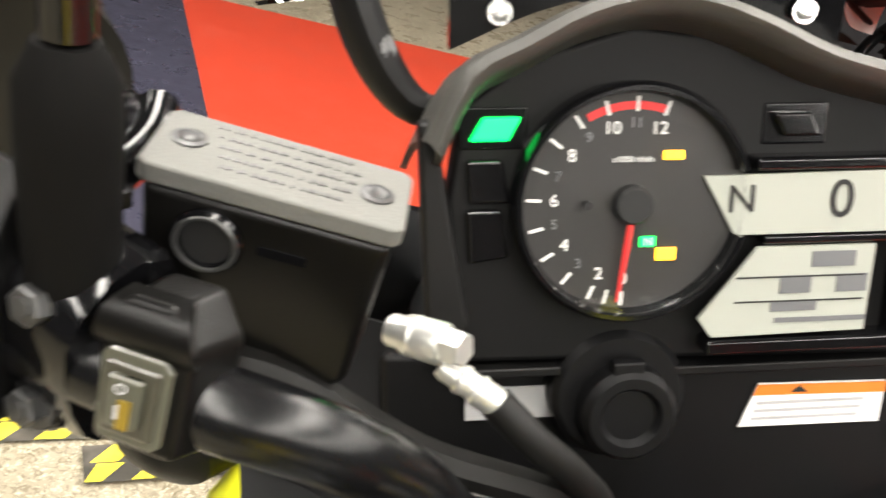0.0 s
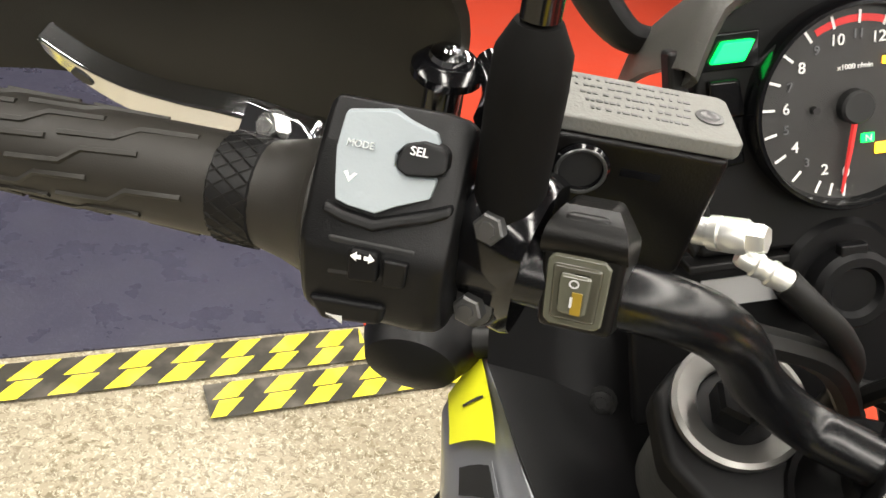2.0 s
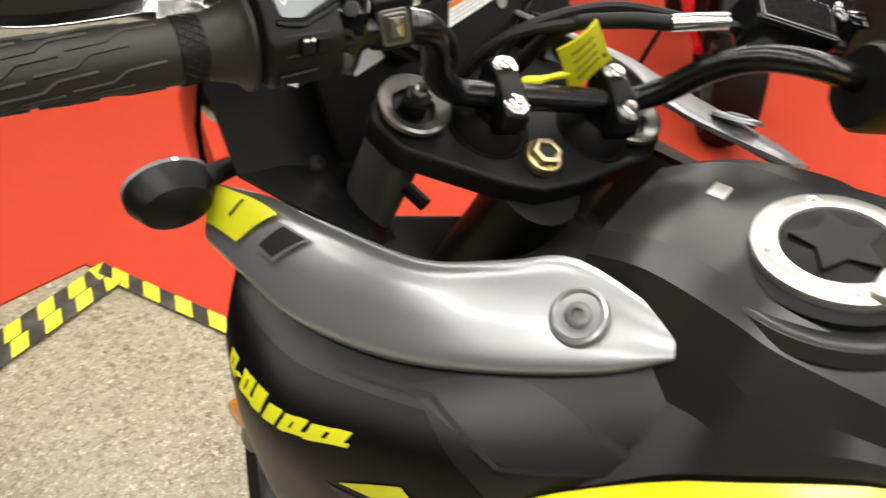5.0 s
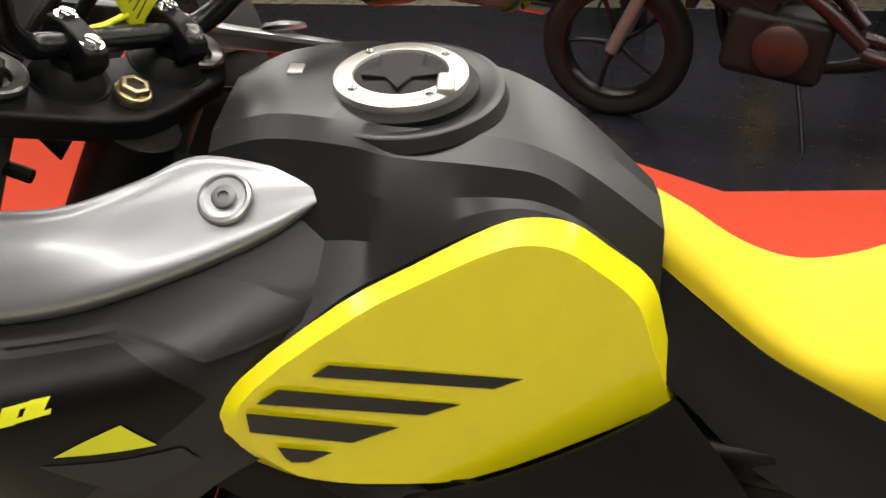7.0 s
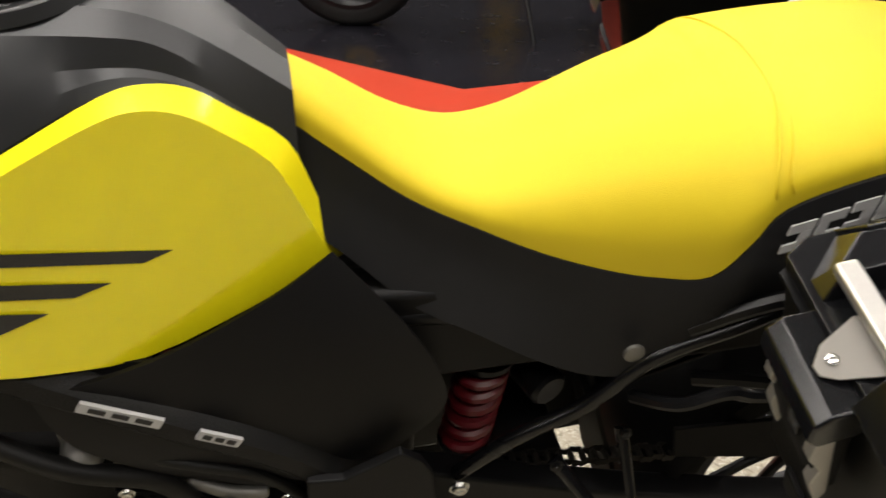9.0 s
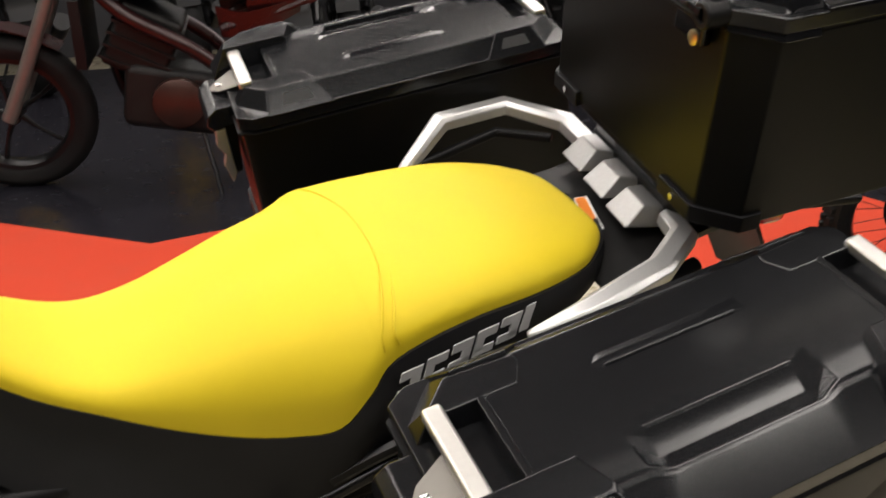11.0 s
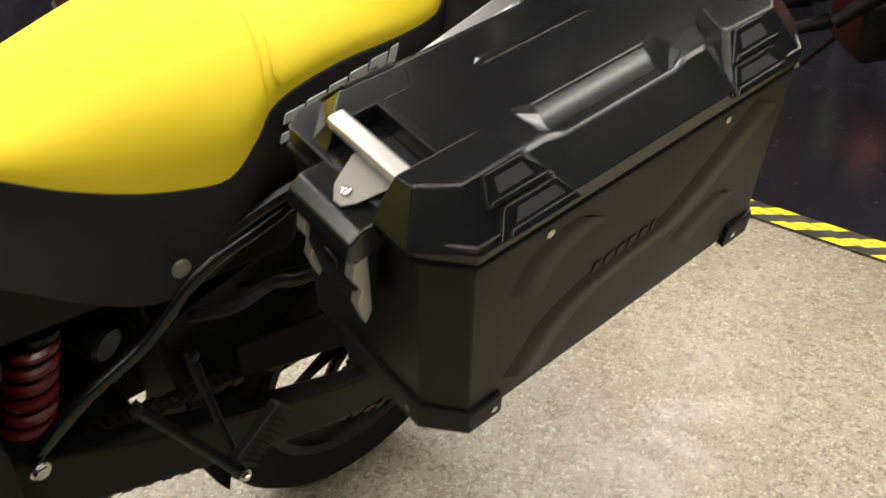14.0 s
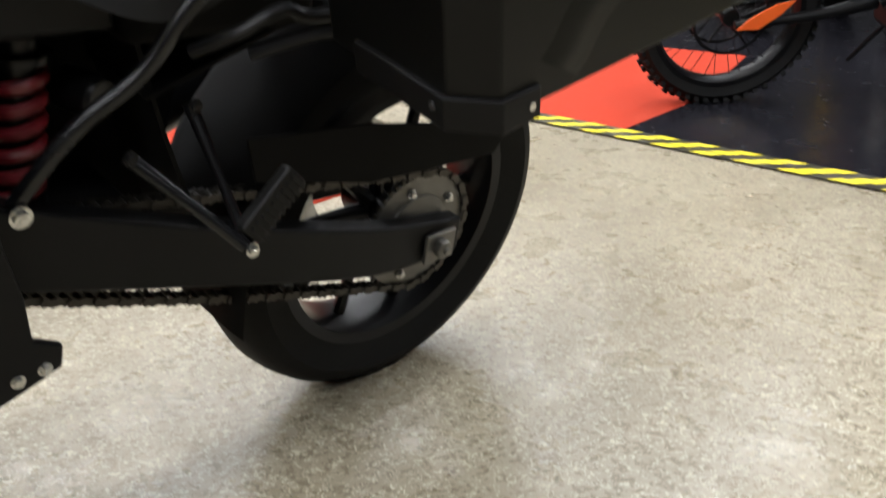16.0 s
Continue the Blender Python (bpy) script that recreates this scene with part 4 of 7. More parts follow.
part("air_duct", loft([[(-0.1, 0.74, 0.84), (0.1, 0.74, 0.84), (0.1, 0.72, 0.7), (-0.1, 0.72, 0.7)], [(-0.1, 0.5, 0.82), (0.1, 0.5, 0.82), (0.1, 0.48, 0.7), (-0.1, 0.48, 0.7)]], 1, 1, False, False, True, True), MATTE, bike, bevel=0.01)
part("battery_box", box(0, 0.36, 0.76, 0.22, 0.24, 0.16), DULL, bike, "black under-seat box", bevel=0.02)
part("airbox", box(0, 0.95, 0.88, 0.2, 0.26, 0.2), MATTE, bike, bevel=0.03)

# Engine
part("crankcase", loft([[(-0.15, 0.72, 0.3), (-0.17, 0.72, 0.42), (-0.13, 0.72, 0.52), (0.13, 0.72, 0.52), (0.17, 0.72, 0.42), (0.15, 0.72, 0.3)], [(-0.17, 0.9, 0.22), (-0.2, 0.9, 0.38), (-0.16, 0.9, 0.55), (0.16, 0.9, 0.55), (0.2, 0.9, 0.38), (0.17, 0.9, 0.22)], [(-0.14, 1.1, 0.22), (-0.17, 1.1, 0.34), (-0.13, 1.1, 0.5), (0.13, 1.1, 0.5), (0.17, 1.1, 0.34), (0.14, 1.1, 0.22)]], 4, 3, closed=True, caps=True), ENGINE, bike, "dark cast engine case")
part("rear_cylinder", moved(box(0, 0, 0, 0.2, 0.17, 0.24), pose(0, 0.86, 0.64, 22, 0, 0)), ENGINE, bike, bevel=0.02)
part("front_cylinder", moved(box(0, 0, 0, 0.2, 0.24, 0.17), pose(0, 1.08, 0.58, 22, 0, 0)), ENGINE, bike, bevel=0.02)
for k in range(6):
    part("cooling_fin", moved(box(0, 0, -0.09 + k * 0.032, 0.215, 0.185, 0.006), pose(0, 0.86, 0.64, 22, 0, 0)), ENGINE, bike)
part("sprocket_cover", moved(lathe([(0.075, 0), (0.075, -0.02), (0.06, -0.03), (0.03, -0.034)], 28, "x"), pose(-0.13, 0.74, 0.485)), ENGINE, bike, "dark front sprocket cover")
part("generator_cover", lathe([(0.09, 0), (0.09, -0.02), (0.07, -0.035), (0.03, -0.04)], 30, "x", (-0.18, 0.93, 0.38)), ENGINE, bike, "round dark generator cover")
part("throttle_body", join(box(-0.08, 0.975, 0.71, 0.08, 0.07, 0.05), lathe([(0.02, 0), (0.02, -0.03), (0.012, -0.04)], 16, "x", (-0.12, 0.985, 0.71))), CAST, bike, "grey cast throttle body", bevel=0.005)
part("throttle_body", join(box(-0.1, 0.94, 0.67, 0.06, 0.05, 0.05), tube([(-0.13, 0.9, 0.63), (-0.14, 0.86, 0.61), (-0.14, 0.82, 0.6)], 0.008, 8)), CAST, bike, bevel=0.005)
for pth, r in (([(-0.13, 1.1, 0.78), (-0.16, 1.0, 0.72), (-0.15, 0.92, 0.66), (-0.14, 0.88, 0.56)], 0.011), ([(-0.12, 1.15, 0.72), (-0.16, 1.05, 0.66), (-0.16, 0.97, 0.58), (-0.15, 0.93, 0.48)], 0.014), ([(-0.1, 1.02, 0.75), (-0.15, 0.93, 0.71), (-0.15, 0.82, 0.64), (-0.13, 0.76, 0.52)], 0.006)):
    part("hose", tube(pth, r, 10), RUBBER, bike, "black coolant hose")
for p in ((-0.15, 0.86, 0.605), (-0.145, 0.8, 0.59), (-0.17, 0.8, 0.49), (-0.15, 0.955, 0.65), (-0.172, 0.7, 0.46), (-0.15, 0.72, 0.56), (-0.17, 0.64, 0.372), (-0.17, 0.612, 0.376)):
    part("engine_bolt", bolt(p, 0.006, 0.006, (-1, 0, 0)), STEEL, bike)
part("radiator", box(0, 1.22, 0.72, 0.32, 0.03, 0.26), ENGINE, bike, "black radiator core", bevel=0.004)
part("gear_lever", tube([(-0.15, 0.78, 0.33), (-0.18, 0.86, 0.33), (-0.19, 0.95, 0.35)], 0.006, 8), BLACKSTEEL, bike)
both("rider_footrest", tube([(-0.15, 0.71, 0.39), (-0.18, 0.71, 0.388), (-0.22, 0.705, 0.385)], [0.012, 0.014, 0.014], 10), RUBBER, label="black rider footrest")
part("footrest_plate", prism([(0.78, 0.65), (0.742, 0.644), (0.683, 0.676), (0.66, 0.655), (0.648, 0.629), (0.638, 0.534), (0.624, 0.47), (0.62, 0.415), (0.59, 0.397), (0.593, 0.37), (0.626, 0.357), (0.66, 0.345), (0.78, 0.35)], -0.012, "x", -0.158), MATTE, bike, bevel=0.003)
part("side_stand", join(tube([(-0.13, 0.76, 0.28), (-0.22, 0.7, 0.14), (-0.275, 0.66, 0.085)], 0.011, 10), box(-0.285, 0.655, 0.079, 0.06, 0.05, 0.008)), BLACKSTEEL, bike, "black steel side stand")
part("exhaust_silencer", tube([(0.16, 0.75, 0.35), (0.2, 0.4, 0.42), (0.24, 0.1, 0.52), (0.25, -0.15, 0.6)], [0.03, 0.04, 0.058, 0.055], 16), BLACKSTEEL, bike, "dark exhaust silencer")


def wheel(name, parent, m, R, rim, width, tread, mat_rim, mat_tyre, spokes=0, n_arm=10, knob=False, label=""):
    """Tyre, rim, hub and spokes on the axis x, placed by m."""
    w = part(name, lathe([(0.03, -0.06), (0.035, -0.05), (0.025, 0), (0.035, 0.05), (0.03, 0.06)], 20, "x"), mat_rim, parent, label, m)
    h = width / 2
    prof = [(rim, -h * 0.72), (rim + 0.012, -h * 0.8), (R * 0.5 + rim * 0.5, -h), (R - 0.03, -h * 0.93), (R - 0.012, -h * 0.66), (R - 0.003, -h * 0.3), (R, 0)]
    prof += [(r, -a) for r, a in prof[-2::-1]]
    part("tyre", lathe(prof + [(rim - 0.004, h * 0.6), (rim - 0.004, -h * 0.6)], 72, "x", closed=True), mat_tyre, w)
    part("rim", lathe([(rim - 0.022, -h * 0.35), (rim - 0.012, -h * 0.72), (rim + 0.006, -h * 0.76), (rim + 0.004, -h * 0.66), (rim - 0.008, -h * 0.5), (rim - 0.008, h * 0.5), (rim + 0.004, h * 0.66), (rim + 0.006, h * 0.76), (rim - 0.012, h * 0.72), (rim - 0.022, h * 0.35)], 64, "x", closed=True), mat_rim, w)
    g = []
    if spokes:
        for k in range(spokes):
            a, b = 2 * math.pi * k / spokes, 2 * math.pi * (k + (0.9 if k % 2 else -0.9)) / spokes
            s = -0.045 if (k // 2) % 2 else 0.045
            g.append(tube([(s, 0.035 * math.cos(a), 0.035 * math.sin(a)), (0, (rim - 0.02) * math.cos(b), (rim - 0.02) * math.sin(b))], 0.0016, 5, smooth=False))
        part("spoke_set", join(*g), BLACKSTEEL, w)
    else:
        for k in range(n_arm):
            a = 2 * math.pi * k / n_arm
            c, s = math.cos(a), math.sin(a)
            part("arm", tube([(0, 0.03 * c, 0.03 * s), (0.0, 0.5 * rim * math.cos(a + 0.06), 0.5 * rim * math.sin(a + 0.06)), (0, (rim - 0.015) * c, (rim - 0.015) * s)], [0.014, 0.009, 0.012], 8), mat_rim, w)
    if knob:
        g = []
        for k in range(54):
            a = 2 * math.pi * k / 54
            for x, tilt in ((-h * 0.72, -0.5), (0 if k % 2 else h * 0.3, 0), (h * 0.72, 0.5)):
                g.append(moved(box(0, 0, 0, 0.02, 0.019, 0.026), Matrix.Rotation(a, 4, "X") @ Matrix.Translation((x, 0, R - (0.018 if tilt else 0.001))) @ Matrix.Rotation(tilt, 4, "Y")))
        part("tread", join(*g), mat_tyre, w)
    else:
        g = []
        for k in range(tread):
            a = 2 * math.pi * k / tread
            for sgn in (-1, 1):
                g.append(moved(box(sgn * h * 0.42, 0, 0, h * 0.55, 0.012, 0.004), Matrix.Rotation(a + 0.05 * sgn, 4, "X") @ Matrix.Translation((0, 0, R - 0.006)) @ Matrix.Rotation(sgn * 0.35, 4, "Y") @ Matrix.Rotation(sgn * 0.5, 4, "Z")))
        part("tread", join(*g), mat_tyre, w)
    return w


wheel("rear_wheel", bike, pose(0, 0, 0.318), 0.318, 0.222, 0.15, 40, BLACKSTEEL, TYRE, label="black rear wheel with a road tyre")
# rear sprocket, chain, swingarm
spr = part("rear_sprocket", lathe([(0.06, -0.002), (0.098, -0.003), (0.098, 0.003), (0.06, 0.002)], 47, "x", closed=True), CAST, bike, "rear chain sprocket", pose(-0.088, 0, 0.318))
part("sprocket_carrier", lathe([(0.03, 0), (0.065, 0.004), (0.062, -0.006), (0.034, -0.014)], 26, "x"), CAST, spr)
for k in range(5):
    a = 2 * math.pi * k / 5
    part("bolt", bolt((-0.005, 0.076 * math.cos(a), 0.076 * math.sin(a)), 0.006, 0.007, (-1, 0, 0)), STEEL, spr)
teeth = [moved(box(0, 0, 0, 0.005, 0.006, 0.009), Matrix.Rotation(2 * math.pi * k / 47, 4, "X") @ Matrix.Translation((0, 0, 0.101))) for k in range(47)]
part("teeth", join(*teeth), CHAINM, spr)
FS, RS, rf, rr_ = (0.705, 0.494), (0.0, 0.318), 0.042, 0.103
loop = []
for k in range(24):
    t_ = k / 23
    loop.append((RS[0] + (FS[0] - RS[0]) * t_, RS[1] + rr_ + (FS[1] + rf - RS[1] - rr_) * t_ - 0.004 * math.sin(math.pi * t_)))
for k in range(1, 6):
    a = math.pi / 2 - math.pi * k / 6
    loop.append((FS[0] + rf * math.cos(a), FS[1] + rf * math.sin(a)))
for k in range(24):
    t_ = k / 23
    loop.append((FS[0] + (RS[0] - FS[0]) * t_, FS[1] - rf + (RS[1] - rr_ - FS[1] + rf) * t_ - 0.012 * math.sin(math.pi * t_)))
for k in range(1, 14):
    a = -math.pi / 2 - math.pi * k / 14
    loop.append((RS[0] + rr_ * math.cos(a), RS[1] + rr_ * math.sin(a)))
links, acc = [], 0.0
P_ = [np.array(p) for p in loop] + [np.array(loop[0])]
pos = []
for a, b in zip(P_[:-1], P_[1:]):
    L = np.linalg.norm(b - a)
    while acc < L:
        pos.append((a + (b - a) * acc / L, math.atan2(*(b - a)[::-1])))
        acc += 0.0159
    acc -= L
for i, (p, a) in enumerate(pos):
    w = 0.0075 if i % 2 else 0.0105
    for s in (-1, 1):
        links.append(moved(prism([(-0.0095, -0.003), (-0.006, -0.0065), (0, -0.0045), (0.006, -0.0065), (0.0095, -0.003), (0.0095, 0.003), (0.006, 0.0065), (0, 0.0045), (-0.006, 0.0065), (-0.0095, 0.003)], 0.0016, "x", s * w), Matrix.Translation((-0.088, p[0], p[1])) @ Matrix.Rotation(a, 4, "X")))
    links.append(lathe([(0.0045, -0.0075), (0.0045, 0.0075)], 7, "x", (-0.088, p[0] + 0.008 * math.cos(a), p[1] + 0.008 * math.sin(a))))
part("drive_chain", join(*links), CHAINM, bike, "oily drive chain")
both("swingarm", loft([[(-0.085, 0.66, 0.456), (-0.12, 0.66, 0.456), (-0.12, 0.66, 0.562), (-0.085, 0.66, 0.562)], [(-0.095, 0.4, 0.379), (-0.135, 0.4, 0.379), (-0.135, 0.4, 0.466), (-0.095, 0.4, 0.466)], [(-0.1, 0.12, 0.296), (-0.135, 0.12, 0.296), (-0.135, 0.12, 0.379), (-0.1, 0.12, 0.379)], [(-0.1, -0.06, 0.285), (-0.13, -0.06, 0.285), (-0.13, -0.06, 0.345), (-0.1, -0.06, 0.345)]], 4, 1, smooth_v=False, closed=True, caps=True), MATTE, label="black box-section swingarm", bevel=0.006)
part("swingarm_bridge", box(0, 0.5, 0.455, 0.2, 0.1, 0.05), MATTE, bike, bevel=0.01)
both("chain_adjuster", join(box(-0.14, -0.005, 0.315, 0.008, 0.06, 0.05), lathe([(0.016, 0), (0.016, -0.014), (0.01, -0.016)], 6, "x", (-0.144, 0, 0.318)), lathe([(0.007, -0.016), (0.007, -0.022)], 10, "x", (-0.144, 0, 0.318))), CAST, label="cast chain adjuster with axle nut", bevel=0.003)
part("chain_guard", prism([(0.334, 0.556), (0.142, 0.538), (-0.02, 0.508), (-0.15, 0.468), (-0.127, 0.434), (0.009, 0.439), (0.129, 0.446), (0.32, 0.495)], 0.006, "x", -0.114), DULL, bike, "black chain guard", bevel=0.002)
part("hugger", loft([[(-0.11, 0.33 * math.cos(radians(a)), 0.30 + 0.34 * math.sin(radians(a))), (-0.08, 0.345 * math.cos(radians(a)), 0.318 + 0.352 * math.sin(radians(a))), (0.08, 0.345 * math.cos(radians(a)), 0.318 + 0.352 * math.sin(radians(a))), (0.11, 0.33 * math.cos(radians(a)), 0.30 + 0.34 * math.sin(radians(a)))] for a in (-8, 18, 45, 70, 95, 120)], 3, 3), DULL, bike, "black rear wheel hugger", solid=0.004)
part("rear_brake_disc", lathe([(0.07, -0.0025), (0.12, -0.0025), (0.12, 0.0025), (0.07, 0.0025)], 40, "x", (0.085, 0, 0.318), closed=True), STEEL, bike)

# ---- steering: bars, clamp and controls, turned to the right ----


def spart(name, geo, material, parent=bike, label="", **k):
    """A part of the steering; parts right under the motorcycle take the turned frame."""
    return part(name, geo, material, parent, label, m=STEER if parent is bike else None, **k)


DARKST = mat("dark_steel_bolt", (0.1, 0.1, 0.1), 0.4, metal=0.7, var=0.15)
FORKM = mat("machined_fork_cap", (0.2, 0.195, 0.185), 0.34, metal=0.9, var=0.1)
FACE = (0, -0.79, 0.61)
clamp_out = [(-0.118, 0.05), (-0.122, 0.03), (-0.105, 0.005), (-0.03, -0.022), (0, -0.028), (0.03, -0.022), (0.105, 0.005), (0.122, 0.03), (0.118, 0.05), (0.095, 0.068), (0.04, 0.05), (-0.04, 0.05), (-0.095, 0.068)]
yoke = spart("top_yoke", prism(clamp_out, 0.024, "z", -0.034), MATTE, label="black cast top fork yoke", bevel=0.005, seg=3)
part("stem_nut", join(lathe([(0.0142, -0.01), (0.015, -0.006), (0.015, -0.003), (0.0138, -0.001)], 24, "z", (0.0025, -0.0025, 0)), lathe([(0.0128, -0.002), (0.0128, 0.003), (0.0115, 0.005), (0.0075, 0.005), (0.007, -0.004)], 6, "z", (0.0025, -0.0025, 0))), BRASS, yoke, "gold zinc-plated stem nut", bevel=0.0008)
part("stem_bore", lathe([(0.0072, 0.0), (0.0072, 0.0012)], 16, "z", (0.0025, -0.0025, 0)), INK, yoke)
for s in (-1, 1):
    part("riser_pocket", lathe([(0.034, -0.0115), (0.032, -0.0085), (0.028, -0.0105)], 28, "z", (0.014 + s * 0.0455, 0.031, 0)), MATTE, yoke)
    fc = part("fork_cap", join(lathe([(0.026, -0.02), (0.026, -0.004), (0.021, -0.003), (0.019, -0.008), (0.012, -0.008)], 32, "z", (s * 0.09, 0.039, 0)), lathe([(0.0115, -0.01), (0.0115, 0.006), (0.0095, 0.008)], 6, "z", (s * 0.09, 0.039, 0))), BLACKSTEEL, yoke, "black fork cap with a steel ring")
    part("ring", lathe([(0.027, -0.005), (0.027, -0.001), (0.0248, 0.0), (0.0165, -0.004), (0.0165, -0.007)], 36, "z", (s * 0.09, 0.039, 0), closed=True), FORKM, fc)
    part("adjuster_stub", lathe([(0.005, 0.006), (0.005, 0.016), (0.003, 0.018)], 12, "z", (s * 0.09, 0.039, 0)), STEEL, fc)
    spart("fork_tube", tube([(s * 0.09, 0.039, -0.01), (s * 0.09, 0.039, -0.25)], 0.024, 20, smooth=False), CAST, label="grey fork tube")
    spart("fork_leg", tube([(s * 0.09, 0.039, -0.22), (s * 0.09, 0.039, -0.45), (s * 0.09, 0.04, -0.72)], [0.03, 0.03, 0.026], 20, smooth=False), CAST, label="fork leg")
    riser = spart("handlebar_riser", lathe([(0.03, -0.012), (0.024, 0.0), (0.017, 0.006), (0.016, 0.014)], 20, "z", (0.014 + s * 0.0455, 0.031, 0)), MATTE, label="black handlebar riser with clamp")
    part("clamp", prism([(0.0, 0.022), (0.004, 0.033), (0.022, 0.0365), (0.04, 0.036), (0.058, 0.031), (0.062, 0.022), (0.058, 0.008), (0.006, 0.008)], 0.02, "x", 0.014 + s * 0.0455 - 0.01), MATTE, riser, bevel=0.003)
    for y in (0.0135, 0.0475):
        part("clamp_bolt", bolt((0.014 + s * 0.0455, y, 0.0335), 0.0066, 0.006), STEEL, riser)
spart("lower_yoke", prism([(-0.12, 0.02), (0, -0.03), (0.12, 0.02), (0.115, 0.065), (-0.115, 0.065)], 0.03, "z", -0.22), MATTE, bevel=0.006)
part("steering_head", tube([(-0.011, 1.178, 1.1), (-0.011, 1.285, 0.9)], 0.034, 20, smooth=False), ENGINE, bike)
part("frame_neck", loft([[(-0.05, 1.2, 1.02), (0, 1.17, 1.06), (0.05, 1.2, 1.02), (0, 1.25, 0.92)], [(-0.09, 1.05, 0.98), (0, 1.05, 1.03), (0.09, 1.05, 0.98), (0, 1.05, 0.88)]], 3, 3, closed=True, caps=True), ENGINE, bike)
BARL = [(-0.05, 0.031, 0.022), (-0.072, 0.031, 0.025), (-0.092, 0.027, 0.045), (-0.105, 0.02, 0.076), (-0.12, 0.008, 0.103), (-0.147, -0.004, 0.116), (-0.19, -0.013, 0.114), (-0.25, -0.02, 0.105), (-0.395, -0.056, 0.098)]
spart("handlebar", tube(BARL[::-1] + [(0.0, 0.031, 0.022)] + [(-x, y, z) for x, y, z in BARL], 0.0098, 18, 5), BARM, label="satin black tubular handlebar")


def grip_pattern(a, b, r):
    """Raised chevrons round a grip from a to b, one by one."""
    a, b = np.array(a), np.array(b)
    d = (b - a) / np.linalg.norm(b - a)
    u = np.cross(d, (0, 0, 1.0))
    u /= np.linalg.norm(u)
    w = np.cross(u, d)
    L = np.linalg.norm(b - a)
    for k in range(5):
        for j in range(5):
            pts = []
            for s_, g_ in ((0, 0.0), (0.019, 0.1), (0.026, 0.4), (0.045, 0.5)):
                s = 0.002 + k * (L - 0.049) / 4 + s_
                ang = 2 * math.pi * j / 5 + 0.63 * (k % 2) + g_
                pts.append(tuple(a + d * s + (u * math.cos(ang) + w * math.sin(ang)) * (r - 0.0002)))
            yield tube(pts, 0.0012, 5, 1, smooth=False)


for sg in (-1, 1):
    A, B = (sg * 0.268, -0.0225, 0.1035), (sg * 0.388, -0.0535, 0.0985)

    def along(t):
        return tuple(np.array(A) + (np.array(B) - np.array(A)) * t)

    grip = spart("handlebar_grip", tube([along(-0.33), along(-0.32), along(-0.3), along(-0.285), along(-0.27), along(-0.2), along(-0.15), along(-0.13), along(0.5), along(0.96), along(0.965), along(1.0)], [0.0245, 0.0268, 0.0266, 0.0245, 0.0222, 0.0192, 0.0178, 0.0172, 0.0168, 0.0165, 0.0195, 0.0195], 28, smooth=False), GRIPR, label="ribbed black rubber handlebar grip")
    for g_ in grip_pattern(along(0.03), along(0.95), 0.017):
        part("grip_rib", g_, GRIPR, grip)
    part("knurled_band", tube([along(-0.135), along(-0.125), along(-0.02), along(-0.01)], [0.0165, 0.0178, 0.0178, 0.0165], 24, smooth=False), GRAIN, grip)
    ax = (Vector(B) - Vector(A)).normalized()
    cu = ax.cross(Vector((0, 0, 1))).normalized()
    cw = cu.cross(ax)
    kn = []
    for k in range(22):
        for tw in (-0.5, 0.5):
            kn.append(tube([tuple(Vector(along(-0.125 + 0.105 * q / 3)) + (cu * math.cos(2 * math.pi * k / 22 + tw * q / 3) + cw * math.sin(2 * math.pi * k / 22 + tw * q / 3)) * 0.0177) for q in range(4)], 0.0005, 4, 1, smooth=False))
    tagged(part("knurling", join(*kn), RUBBER, grip), kind="stuff")
    part("bar_end_weight", tube([along(1.02), along(1.1), along(1.13), along(1.4)], [0.011, 0.013, 0.016, 0.016], 20, smooth=False), GLOSSB, grip, "gloss black bar end weight")

# left switch housing, in a frame along the bar, up its face and out of it
HU, HN = Vector((0.969, 0.242, 0.047)).normalized(), Vector((0.159, -0.762, 0.627)).normalized()
HV = HN.cross(HU).normalized()
HM = Matrix(((HU.x, HV.x, HN.x, -0.2035), (HU.y, HV.y, HN.y, -0.0305), (HU.z, HV.z, HN.z, 0.1375), (0, 0, 0, 1)))


def sweep_back(v):
    """How far the housing's face falls back at height v."""
    return float(np.interp(v, [-0.03, -0.023, -0.0058, 0.002, 0.008, 0.0205, 0.029], [-0.006, -0.0025, 0.0005, -0.0025, -0.0045, -0.0102, -0.0155]))


def hface(pts, h, w=0.0):
    """A raised shape on the housing's rounded face, its outline in tenths of a millimetre."""
    v, f = prism([(x * 0.0001, y * 0.0001) for x, y in pts], h, "z", w)
    return moved(([(x, y, z + sweep_back(y)) for x, y, z in v], f), HM)


def hat(x, y, w):
    return HM @ Matrix.Translation((x * 0.0001, y * 0.0001, w + sweep_back(y * 0.0001))) @ Matrix.Rotation(radians(-25), 4, "X")


SEC = [(0.0305, -0.022), (0.029, -0.0178), (0.0205, -0.0122), (0.008, -0.0065), (0.002, -0.0045), (-0.0058, -0.0015), (-0.013, -0.0022), (-0.023, -0.0045), (-0.03, -0.01), (-0.031, -0.022), (-0.026, -0.044), (-0.006, -0.052), (0.012, -0.048), (0.0245, -0.034)]
hous = spart("switch_housing", moved(loft([[(x, -0.002 + (v + 0.002) * s, -0.026 + (n + 0.026) * s) for v, n in SEC] for x, s in ((-0.0215, 0.84), (-0.0208, 0.94), (-0.0188, 1.0), (0.0125, 1.0), (0.0182, 0.97), (0.0202, 0.92), (0.0208, 0.84))], 1, 2, smooth_u=False, closed=True, caps=True), HM), GRAIN, label="black left switch housing", bevel=0.0006)
